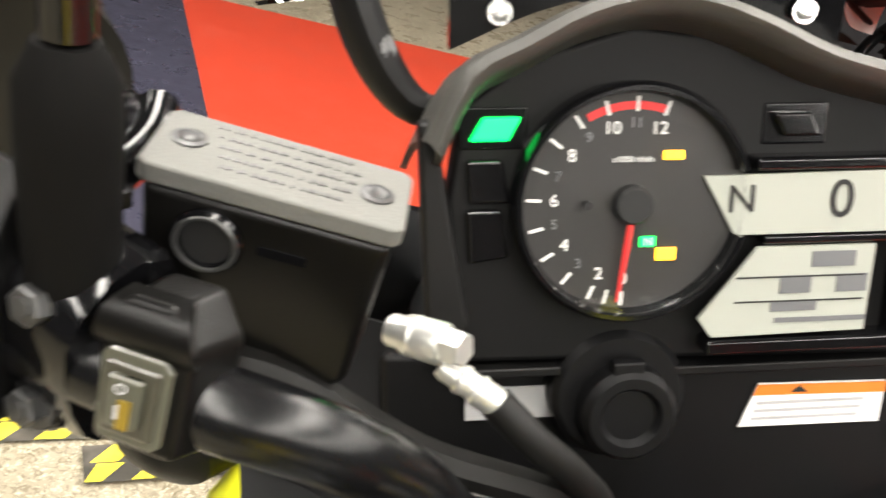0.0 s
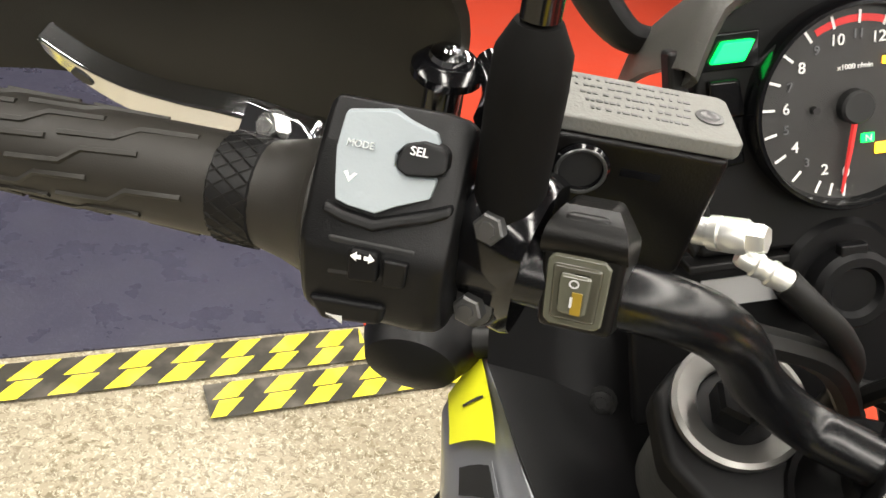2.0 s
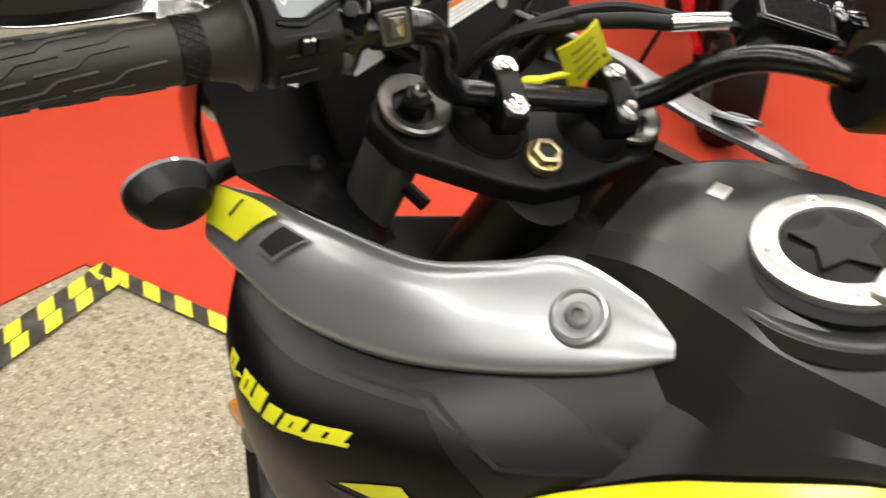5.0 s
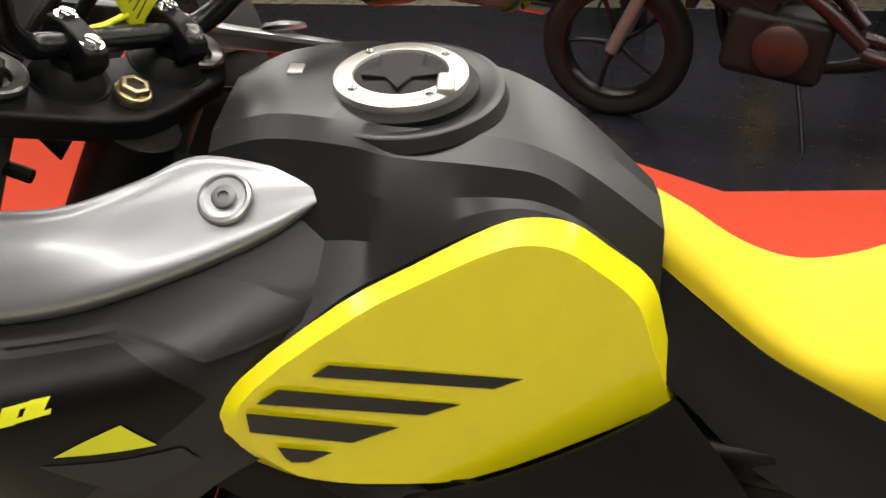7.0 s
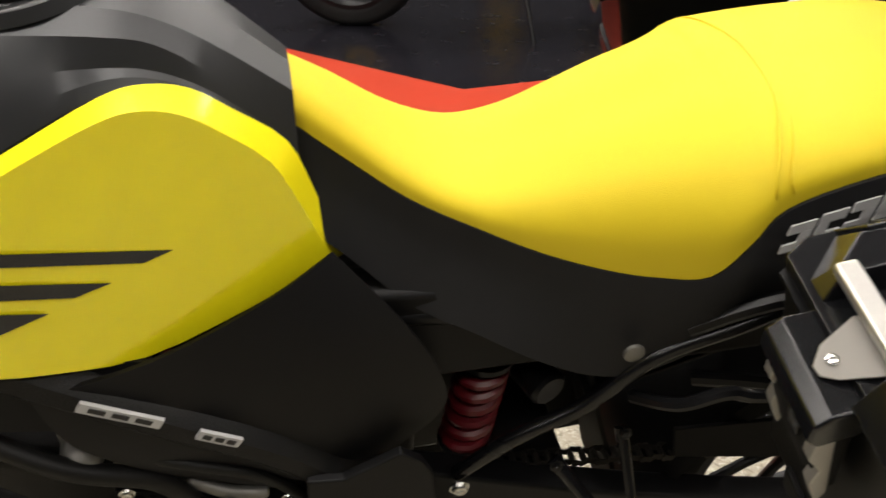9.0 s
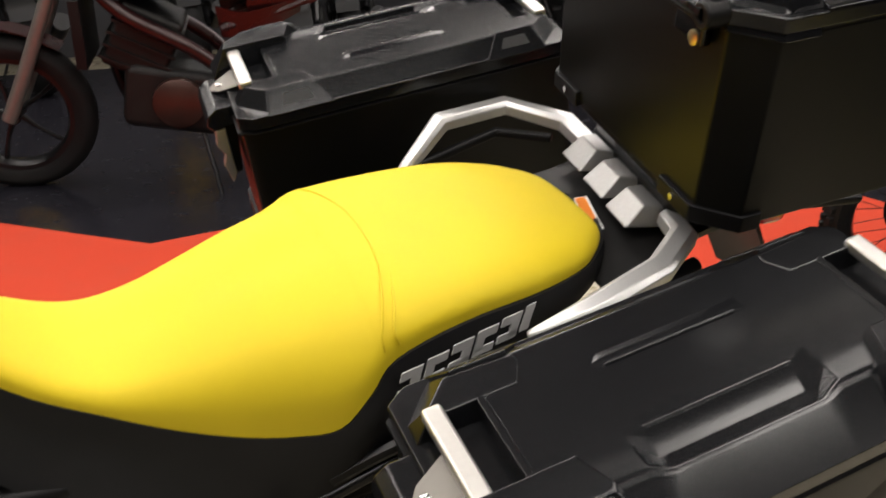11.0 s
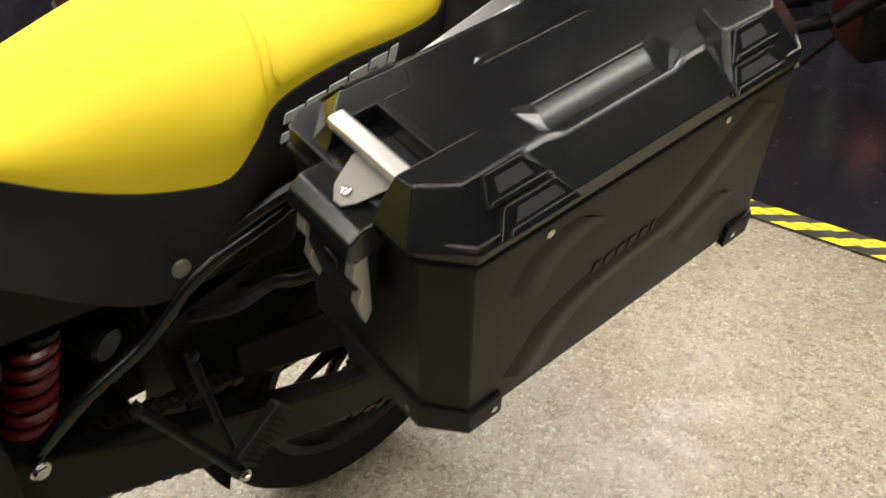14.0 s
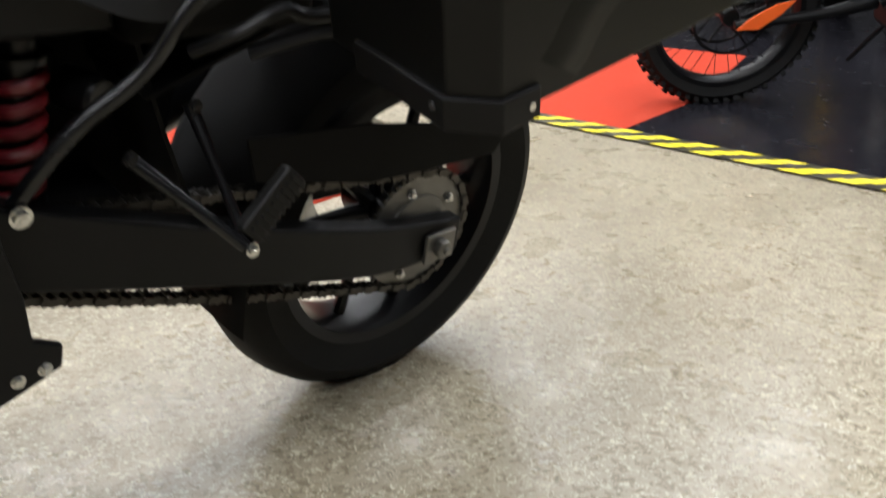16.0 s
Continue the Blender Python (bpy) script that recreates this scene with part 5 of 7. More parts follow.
pod = part("mode_button_pod", hface([(-145, 281), (-19, 300), (30, 282), (78, 270), (111, 264), (128, 240), (40, 229), (17, 201), (22, 170), (53, 152), (134, 160), (140, 152), (132, 108), (50, 76), (-6, 47), (-88, 54), (-122, 64), (-130, 95), (-150, 190), (-149, 268)], 0.004, -0.004), GREYSW, hous, "grey plastic mode switch", bevel=0.0014, seg=3)
part("sel_button", hface([(25, 190), (37, 230), (86, 244), (145, 238), (163, 221), (166, 182), (139, 168), (61, 158), (33, 170)], 0.0055, -0.003), MATTE, hous, "black select button", bevel=0.002, seg=3)
words("sel_print", "SEL", 0.0034, hat(84, 222, 0.0027), WHITE, hous)
words("mode_print", "MODE", 0.0027, hat(-84, 208, 0.0003), GREYMARK, hous)
part("arrow_print", hface([(-112, 136), (-93, 114), (-75, 136), (-84, 137), (-94, 124), (-103, 139)], 0.0003, 0.0001), WHITE, hous)
part("upper_lip", hface([(-150, 56), (-88, 40), (-4, 33), (60, 55), (150, 86), (196, 106), (200, 78), (150, 52), (60, 24), (-4, 2), (-88, 10), (-155, 28)], 0.0042, -0.0035), GRAIN, hous, bevel=0.0012)
part("signal_recess", hface([(-128, -30), (123, -26), (112, -130), (-128, -152)], 0.002, -0.0032), INK, hous, bevel=0.001)
part("recess_step", hface([(42, -60), (112, -58), (104, -140), (40, -146)], 0.0034, -0.003), GRAIN, hous, bevel=0.001)
slide = part("signal_switch", hface([(-52, -42), (30, -40), (32, -131), (-54, -143)], 0.0042, -0.002), MATTE, hous, "black indicator slide switch", bevel=0.0014)
for s in (-1, 1):
    part("arrow_print", hface([(-7 + s * 34, -57), (-7 + s * 17, -44), (-7 + s * 17, -52), (-7 + s * 4, -52), (-7 + s * 4, -62), (-7 + s * 17, -62), (-7 + s * 17, -70)][::s], 0.0003, 0.0022), WHITE, slide)
hornb = part("horn_button", hface([(-180, -228), (56, -208), (36, -288), (-143, -312)], 0.006, -0.0055), MATTE, hous, "black horn button", bevel=0.002)
part("horn_print", hface([(-122, -276), (-121, -292), (-102, -290), (-76, -306), (-74, -276), (-101, -279)], 0.0003, 0.0005), WHITE, hornb)


# perch clamp, reservoir, hoses
perch = spart("lever_perch", loft([[(x, -0.003 + s * y, 0.116 + s * z) for y, z in ((-0.012, 0.014), (-0.018, -0.008), (-0.016, -0.026), (0.0, -0.026), (0.018, -0.012), (0.02, 0.012), (0.004, 0.022))] for x, s in ((-0.1875, 0.95), (-0.1845, 1), (-0.17, 1), (-0.167, 0.95))], 1, 2, smooth_u=False, closed=True, caps=True), GLOSSB, label="gloss black clutch lever perch")
for x, y, z in ((-0.178, -0.0085, 0.1322), (-0.1774, -0.0212, 0.106)):
    part("clamp_boss", moved(lathe([(0.0078, -0.014), (0.0078, -0.0015), (0.007, -0.0005)], 18, "z"), facing((x, y, z), FACE, (0, 0, 1))), GLOSSB, perch)
    part("clamp_bolt", bolt((x, y, z), 0.0047, 0.006, FACE), DARKST, perch)
LA, LB, LC, LD = Vector((-0.199, 0.051, 0.1267)), Vector((-0.1415, 0.0762, 0.1163)), Vector((-0.1291, 0.0526, 0.1272)), Vector((-0.1863, 0.0276, 0.1378))
RX, RY = (LB - LA).normalized(), (LA - LD).normalized()
RZ = RX.cross(RY).normalized()
RO = (LA + LB + LC + LD) / 4
RES = Matrix(((RX.x, RY.x, RZ.x, RO.x), (RX.y, RY.y, RZ.y, RO.y), (RX.z, RY.z, RZ.z, RO.z), (0, 0, 0, 1)))
resv = spart("clutch_reservoir", moved(prism([(-0.0303, -0.0055), (0.0303, -0.0055), (0.0285, -0.05), (0.023, -0.056), (-0.02, -0.056), (-0.0265, -0.05)], 0.027, "y", -0.014), RES), RESVP, label="black clutch fluid reservoir with a grey lid", bevel=0.003, seg=3)
part("lid", moved(prism([(-0.0318, -0.0125), (-0.0295, -0.0146), (0.0295, -0.0146), (0.0318, -0.0125), (0.0318, 0.0125), (0.0295, 0.0146), (-0.0295, 0.0146), (-0.0318, 0.0125)], 0.0055, "z", -0.0055), RES), ALU_D, resv, "bare grey metal lid with stamped lettering", bevel=0.001)
for x, y in ((0.0235, -0.001), (-0.0235, 0.001)):
    part("lid_screw", moved(lathe([(0.0044, -0.0005), (0.0044, 0.0005), (0.003, 0.0007), (0.0022, 0.0002)], 16, "z", (x, y, 0)), RES), DARKST, resv)
rng = random.Random(8)
for j in range(5):
    x = -0.0185 + 0.0012 * j
    while x < 0.0165 - 0.002 * (j == 4):
        w = rng.uniform(0.0006, 0.0022)
        part("stamped_bar", moved(box(x + w / 2, 0.0105 - 0.0046 * j, 0.0001, w, 0.0013, 0.0003), RES), DARKST, resv)
        x += w + rng.choice((0.0006, 0.0006, 0.0018))
SG = RES.inverted() @ Vector((-0.1671, 0.0247, 0.1208))
part("sight_glass", moved(lathe([(0.0088, 0.003), (0.0088, -0.0012), (0.0078, -0.002), (0.0066, -0.0016), (0.0062, 0.001)], 28, "y", (SG.x, -0.014, SG.z)), RES), GLOSSB, resv, "round black sight glass rim")
part("sight_ring", moved(lathe([(0.0079, -0.0022), (0.0076, -0.0027), (0.0069, -0.0026), (0.0067, -0.002)], 28, "y", (SG.x, -0.014, SG.z), closed=True), RES), DARKST, resv)
part("glass_disc", moved(lathe([(0.0064, 0.0), (0.0064, -0.0006)], 22, "y", (SG.x, -0.014, SG.z)), RES), INK, resv)
part("cast_mark", moved(box(SG.x + 0.018, -0.014, SG.z + 0.001, 0.012, 0.0008, 0.0025), RES), GLOSSB, resv)
UNM = Matrix.Translation((-0.1295, 0.056, 0.0738)) @ Matrix.Rotation(radians(3), 4, "Z") @ Matrix.Rotation(radians(-25), 4, "Y")
banjo = spart("hose_union", moved(join(lathe([(0.005, -0.004), (0.005, 0.001), (0.006, 0.0015), (0.0062, 0.003), (0.0062, 0.0052), (0.0056, 0.0057), (0.0062, 0.0063), (0.0062, 0.0135), (0.0054, 0.015)], 24, "x"), lathe([(0.0052, 0.0145), (0.0054, 0.0155), (0.0054, 0.0195), (0.0045, 0.021)], 6, "x")), UNM), ZINC, label="bright steel banjo union")
FA_, FB_ = Vector((-0.115, 0.056, 0.0685)), Vector((-0.0965, 0.0575, 0.0635))
part("ferrule", tube([tuple(FA_ + (FB_ - FA_) * k) for k in (-0.1, 0.0, 0.22, 0.26, 0.34, 0.38, 0.52, 0.56, 0.64, 0.68, 0.9, 1.0)], [0.003, 0.0038, 0.0038, 0.0046, 0.0046, 0.004, 0.004, 0.0048, 0.0048, 0.0044, 0.0046, 0.0035], 16, smooth=False), ZINC, banjo)
part("hose", tube([(-0.0985, 0.0573, 0.064), (-0.0845, 0.058, 0.0535), (-0.07, 0.064, 0.034), (-0.056, 0.074, -0.005), (-0.05, 0.08, -0.08)], 0.0052, 12), RUBBER, banjo, "black rubber clutch hose")

SMOKE = mat("smoked_lens", (0.05, 0.048, 0.035), 0.12, var=0.2, scale=80, coat=0.8)
SMOKE2 = mat("grey_button_lens", (0.075, 0.075, 0.055), 0.14, var=0.2, scale=80, coat=0.8)
OCHRE = mat("ochre_marking", (0.2, 0.135, 0.015), 0.3)
# rocker switch pod on the bar
SWM = facing((-0.1512, -0.0085, 0.1212), (0.05, -0.72, 0.69), (-0.25, 0.7, 0.7)) @ Matrix.Translation((0, 0.0035, 0)) @ Matrix.Diagonal((1, 0.82, 0.9, 1))
sw = spart("rocker_switch", moved(prism([(-0.011, -0.02), (0.012, -0.02), (0.0135, 0.012), (0.007, 0.024), (-0.007, 0.024), (-0.0125, 0.012)], 0.02, "z", -0.014, [(-0.0095, -0.0185), (0.0105, -0.0185), (0.012, 0.011), (0.006, 0.021), (-0.006, 0.021), (-0.011, 0.011)]), SWM), RESVP, label="black rocker switch pod with a clear cover", bevel=0.002, seg=3)
part("frame", moved(prism([(-0.0062, -0.0165), (0.0062, -0.0165), (0.0082, -0.0145), (0.0088, 0.0055), (0.007, 0.0078), (-0.007, 0.0078), (-0.0088, 0.0055), (-0.0082, -0.0145)], 0.002, "z", 0.0055), SWM), SMOKE2, sw, bevel=0.0012)
part("rocker", moved(prism([(-0.0062, -0.0138), (0.0062, -0.0138), (0.0068, 0.005), (-0.0068, 0.005)], 0.0022, "z", 0.0068), SWM), SMOKE, sw, "clear grey rocker", bevel=0.0015)
part("rocker_face", moved(prism([(-0.004, -0.011), (0.004, -0.011), (0.0045, 0.003), (-0.0045, 0.003)], 0.003, "z", 0.0085), SWM), SMOKE2, sw, bevel=0.0015)
part("amber_stripe", moved(box(0.0012, -0.0065, 0.0118, 0.0028, 0.0075, 0.0005), SWM), OCHRE, sw)
part("switch_mark", moved(box(-0.0002, -0.006, 0.0123, 0.0007, 0.0035, 0.0005), SWM), GREYPRINT, sw)
part("hood", moved(loft([[(x * 1.02, 0.0075, 0.0048), (x, 0.011, 0.0072), (x * 0.9, 0.017, 0.0064), (x * 0.62, 0.0225, 0.001)] for x in (-0.0112, -0.0075, 0.0, 0.008, 0.0122)], 3, 3), SWM), RESVP, sw, solid=0.0015)
part("switch_ring", moved(lathe([(0.0014, 0.0119), (0.0014, 0.0122), (0.001, 0.0122), (0.001, 0.0119)], 14, "z", (0, 0.0, 0), closed=True), SWM), GREYPRINT, sw)

# mirror stem, lever, hand guard
mir = spart("mirror_stem", tube([(-0.1833, 0.021, 0.181), (-0.19, 0.05, 0.25), (-0.21, 0.09, 0.34)], 0.0052, 14), GLOSSB, label="black mirror stem with rubber boot")
part("rubber_boot", tube([(-0.177, -0.007, 0.118), (-0.1777, -0.003, 0.126), (-0.1815, 0.013, 0.163), (-0.1825, 0.0175, 0.173), (-0.1832, 0.0205, 0.18)], [0.0092, 0.0097, 0.0104, 0.01, 0.0062], 24, smooth=False), DULL, mir)
part("mirror_head", moved(lathe([(0.0, -0.02), (0.05, -0.012), (0.062, 0.0), (0.06, 0.006), (0.0, 0.007)], 30, "y"), Matrix.Translation((-0.22, 0.11, 0.37)) @ Matrix.Diagonal((1.4, 1, 0.9, 1))), MATTE, mir)
LEV = [(-0.25, 0.005, 0.104, 0.0075), (-0.268, 0.004, 0.101, 0.0092), (-0.285, 0.003, 0.0965, 0.0102), (-0.305, 0.002, 0.0908, 0.0095), (-0.33, 0.002, 0.0852, 0.0078), (-0.352, 0.003, 0.0828, 0.0068), (-0.368, 0.004, 0.085, 0.0055), (-0.378, 0.005, 0.088, 0.004)]
lev = spart("clutch_lever", loft([[(x, y - 0.0045, z + h), (x, y - 0.0045, z - h), (x, y + 0.0045, z - h - 0.001), (x, y + 0.0045, z + h + 0.001)] for x, y, z, h in LEV], 5, 1, smooth_v=False, closed=True, caps=True), CHROME, label="polished metal clutch lever", bevel=0.0015)
part("tip_hole", moved(lathe([(0.003, -0.0055), (0.003, 0.0055)], 12, "y"), Matrix.Translation((-0.357, 0.0035, 0.083)) @ Matrix.Diagonal((1.8, 1, 1, 1))), INK, lev)
part("pivot_plate", moved(prism([(-0.012, -0.008), (0.016, -0.007), (0.018, 0.004), (0.008, 0.009), (-0.012, 0.008)], 0.003, "z", 0.0), facing((-0.262, -0.002, 0.108), (0, -0.62, 0.78), (0, 0, 1))), CHROME, lev, bevel=0.0008)
part("pivot_bolt", bolt((-0.262, -0.0005, 0.1115), 0.0045, 0.006, (0, -0.55, 0.83)), STEEL, lev)
part("pivot_bracket", tube([(-0.185, 0.012, 0.106), (-0.22, 0.013, 0.105), (-0.254, 0.006, 0.103)], [0.008, 0.007, 0.008], 10), CHROME, lev)
part("adjuster_knob", lathe([(0.007, 0.104), (0.0075, 0.106), (0.0075, 0.113), (0.006, 0.115)], 14, "z", (-0.232, 0.014, 0)), INK, lev)
for sg in (-1, 1):
    HG = [[(-0.222, 0.042, 0.075), (-0.225, 0.058, 0.118), (-0.228, 0.055, 0.14)], [(-0.262, 0.036, 0.052), (-0.262, 0.068, 0.112), (-0.262, 0.065, 0.17)], [(-0.32, 0.03, 0.05), (-0.32, 0.06, 0.11), (-0.32, 0.055, 0.2)], [(-0.38, 0.012, 0.06), (-0.38, 0.04, 0.11), (-0.38, 0.035, 0.19)], [(-0.43, -0.03, 0.078), (-0.43, -0.012, 0.11), (-0.43, -0.015, 0.155)]]
    g_ = loft(HG, 4, 4)
    hg = spart("hand_guard", mirror(g_) if sg > 0 else g_, GUARDP, label="black plastic hand guard", solid=0.004)
    g_ = tube([(-0.232, 0.058, 0.135), (-0.27, 0.064, 0.15), (-0.32, 0.056, 0.165), (-0.38, 0.034, 0.162)], [0.004, 0.006, 0.007, 0.005], 8)
    part("fold", mirror(g_) if sg > 0 else g_, GUARDP, hg)
    g_ = tube([(-0.2, 0.03, 0.12), (-0.205, 0.045, 0.115), (-0.215, 0.058, 0.11)], 0.006, 10)
    part("bracket", mirror(g_) if sg > 0 else g_, GLOSSB, hg)
    g_ = moved(join(lathe([(0.0125, -0.003), (0.0125, 0.0), (0.0095, 0.003), (0.008, 0.0035)], 22, "z"), lathe([(0.0065, -0.03), (0.0065, -0.003)], 12, "z")), facing((-0.2266, 0.0487, 0.1115), (0.02, 0.35, 0.94), (0, 1, 0)))
    part("mount_post", mirror(g_) if sg > 0 else g_, GLOSSB, hg)
    g_ = moved(lathe([(0.0075, 0.003), (0.0068, 0.0052), (0.0045, 0.0062), (0.0028, 0.0062), (0.0024, 0.0045)], 18, "z"), facing((-0.2266, 0.0487, 0.1115), (0.02, 0.35, 0.94), (0, 1, 0)))
    part("mount_bolt", mirror(g_) if sg > 0 else g_, CHROME, hg)
# right side controls
spart("switch_housing", loft([[(x, -0.016 + s * y, 0.113 + s * z) for y, z in ((-0.03, 0.012), (-0.03, -0.012), (-0.02, -0.03), (0.008, -0.03), (0.024, -0.01), (0.024, 0.014), (0.01, 0.03), (-0.014, 0.03))] for x, s in ((0.26, 0.75), (0.25, 1.0), (0.2, 1.0), (0.192, 0.9))], 1, 2, smooth_u=False, closed=True, caps=True), GRAIN, label="black right switch housing")
mc = spart("brake_master_cylinder", moved(box(0, 0, 0, 0.07, 0.04, 0.035), Matrix.Translation((0.165, 0.045, 0.1)) @ Matrix.Rotation(radians(-15), 4, "Z")), GLOSSB, label="black brake master cylinder", bevel=0.005)
part("red_button", box(0.215, -0.045, 0.14, 0.014, 0.006, 0.014), REDPAINT, mc, bevel=0.003)
part("union", tube([(0.12, 0.05, 0.095), (0.1, 0.052, 0.09), (0.082, 0.055, 0.083)], 0.0065, 12), STEEL, mc)
for off in (0, 0.014):
    spart("cable", tube([(0.2, 0.02, 0.11), (0.13, 0.05 + off, 0.09 - off), (0.05, 0.075 + off, 0.06), (-0.02, 0.085, 0.02), (-0.05, 0.08, -0.06)], 0.0045, 8), RUBBER, label="black control cable")
spart("brake_hose", tube([(0.085, 0.055, 0.083), (0.05, 0.066, 0.07), (0.02, 0.085, 0.035), (0.0, 0.09, -0.05)], 0.006, 10), RUBBER, label="black brake hose")
both("wire_loom", tube([(-0.06, 1.25, 1.08), (-0.05, 1.3, 1.1), (0.0, 1.32, 1.12), (0.05, 1.3, 1.1)], 0.006, 8), RUBBER)
spart("wire_loom", tube([(-0.19, -0.005, 0.09), (-0.15, 0.02, 0.085), (-0.11, 0.035, 0.055), (-0.07, 0.06, 0.02), (-0.04, 0.08, -0.05)], 0.006, 8), RUBBER)

# yellow key tag hanging by the clamp
tag = thing("key_tag", "crumpled yellow plastic key tag tied to the handlebar", "tag", BIKE @ STEER)
TG = [Vector((0.004, 0.052, 0.05)), Vector((0.022, 0.056, 0.079)), Vector((0.056, 0.053, 0.042)), Vector((0.034, 0.051, 0.006))]


def tag_at(u, v):
    """A place on the tag, bowed a little; u along its edge, v across."""
    p = TG[0].lerp(TG[1], u).lerp(TG[3].lerp(TG[2], u), v)
    return tuple(p + Vector((0, -0.004, 0.002)) * math.sin(3.0 * u + 2.0 * v))


part("tag_plate", loft([[tag_at(u, v) for u in (0.0, 0.12, 0.5, 0.88, 1.0)] for v in (0.0, 0.1, 0.5, 0.9, 1.0)], 3, 3), DECAL_Y, tag, solid=0.0014)
part("strap", tube([tag_at(0.1, 0.55), (0.008, 0.05, 0.022), (0.0, 0.05, 0.018), (-0.006, 0.05, 0.017), (-0.012, 0.05, 0.014)], [0.003, 0.0025, 0.004, 0.004, 0.002], 8), DECAL_Y, tag)
part("eyelet", moved(lathe([(0.003, -0.001), (0.003, 0.0012), (0.0018, 0.0012)], 12, "y"), Matrix.Translation(tag_at(0.88, 0.8))), OCHRE, tag)
for k in range(4):
    v = 0.2 + 0.18 * k
    part("print_bar", tube([tuple(Vector(tag_at(u, v)) + Vector((0, -0.0016, 0.001))) for u in (0.2, 0.5, 0.78)], 0.0006, 4), VINYLG, tag)

# ---- instruments ----
DM = facing((0.007, 1.328, 1.256), (0, -0.966, 0.259), (0, 0.26, 0.966))


def dpart(name, geo, material, parent=bike, label="", **k):
    return part(name, moved(geo, DM), material, parent, label, **k)


dash = dpart("instrument_panel", prism([(-0.062, -0.062), (0.125, -0.066), (0.13, 0.0), (0.12, 0.03), (0.075, 0.04), (0.035, 0.058), (0.0, 0.062), (-0.035, 0.052), (-0.06, 0.035), (-0.066, 0.0)], 0.016, "z", -0.022), MATTE, label="black instrument panel with a rev counter and LCD", bevel=0.003)
def arc_sweep(profile, a0, a1, n=48):
    """A profile of (radius, height) swept from one angle to another about z."""
    rows_ = [[(r * math.cos(radians(a0 + (a1 - a0) * k / n)), r * math.sin(radians(a0 + (a1 - a0) * k / n)), h) for r, h in profile] for k in range(n + 1)]
    return loft(rows_, 1, 1, False, False, caps=True, closed=True)


DT = DM @ Matrix.Scale(0.885, 4)
tach = part("rev_counter", moved(arc_sweep([(0.0485, -0.01), (0.0495, 0.005), (0.0478, 0.008), (0.046, 0.008), (0.0445, 0.002), (0.0445, -0.004)], 17, 343), DT), GLOSSB, dash, "black rev counter bezel")
part("dial", moved(lathe([(0.0462, -0.001), (0.0462, 0.0008)], 64, "z"), DT), DIAL, tach)


def dial_dir(v):
    a = radians(-93.5 - 9.6 * v if v <= 2 else -112.7 - 17.6 * (v - 2))
    return math.cos(a), math.sin(a)


for i in range(13):
    c, s = dial_dir(i)
    r0, r1, w = 0.0372, 0.0432, 0.0013
    g_ = ([(r0 * c - w / 2 * s, r0 * s + w / 2 * c, 0.0016), (r0 * c + w / 2 * s, r0 * s - w / 2 * c, 0.0016), (r1 * c + w / 2 * s, r1 * s - w / 2 * c, 0.0016), (r1 * c - w / 2 * s, r1 * s + w / 2 * c, 0.0016)], [(0, 1, 2, 3)])
    part("scale_mark", moved(g_, DT), WHITE, tach)
for v in (0, 2, 4, 6, 8, 10, 12):
    c, s = dial_dir(v)
    words("numeral", str(v), 0.0072, DT @ Matrix.Translation((0.0318 * c, 0.0318 * s, 0.0012)), WHITE, tach)
for v in (3, 5, 7, 9, 11):
    c, s = dial_dir(v)
    words("numeral", str(v), 0.0058, DT @ Matrix.Translation((0.0325 * c, 0.0325 * s, 0.0012)), GREYP, tach)
arc = []
for i in range(13):
    c, s = dial_dir(9.3 + 2.7 * i / 12)
    arc += [(0.038 * c, 0.038 * s, 0.0013), (0.0412 * c, 0.0412 * s, 0.0013)]
part("red_zone", moved((arc, [(2 * i, 2 * i + 1, 2 * i + 3, 2 * i + 2) for i in range(12)]), DT), REDINK, tach)
words("unit_print", "x1000 r/min", 0.0034, DT @ Matrix.Translation((0.0, 0.018, 0.0012)), WHITE, tach)
c, s = dial_dir(0.35)
part("needle", moved(tube([(-0.004 * c, -0.004 * s, 0.005), (0.02 * c, 0.02 * s, 0.005), (0.041 * c, 0.041 * s, 0.004)], [0.0016, 0.0014, 0.0007], 6, smooth=False), DT), REDINK, tach, "red needle at rest")
part("needle_hub", moved(lathe([(0.008, 0.001), (0.008, 0.006), (0.0068, 0.0075)], 28, "z"), DT), INK, tach)
part("trip_knob", moved(lathe([(0.0018, 0.001), (0.0018, 0.004)], 12, "z", (-0.0185, 0.0, 0)), DT), INK, tach)
for p, w, h, m_, l_ in (((0.0165, 0.0195), 0.0085, 0.0038, G_AMBER, "amber warning lamp"), ((0.0075, -0.016), 0.0065, 0.0045, G_GREEN, "green neutral lamp"), ((0.0155, -0.0215), 0.0085, 0.0055, G_AMBER, "amber ABS lamp")):
    part("warning_lamp", moved(box(p[0], p[1], 0.0016, w, h, 0.0012), DT), m_, tach, l_, bevel=0.0015)
words("neutral_print", "N", 0.0045, DT @ Matrix.Translation((0.0075, -0.016, 0.0026)), WHITE, tach)
gls = part("dial_glass", moved(lathe([(0.045, 0.0072), (0.045, 0.0078)], 48, "z"), DT), GLASS, tach)
gls.visible_shadow = False
scr1 = dpart("speed_display", prism([(0.026, 0.0095), (0.101, 0.0105), (0.102, -0.0125), (0.039, -0.0125)], 0.002, "z", 0.0005), LCD, dash, "grey LCD with gear and speed")
scr2 = dpart("trip_display", prism([(0.0485, -0.0175), (0.094, -0.0175), (0.093, -0.051), (0.033, -0.052), (0.0275, -0.0445)], 0.002, "z", 0.0005), LCD, dash, "grey LCD with trip figures")
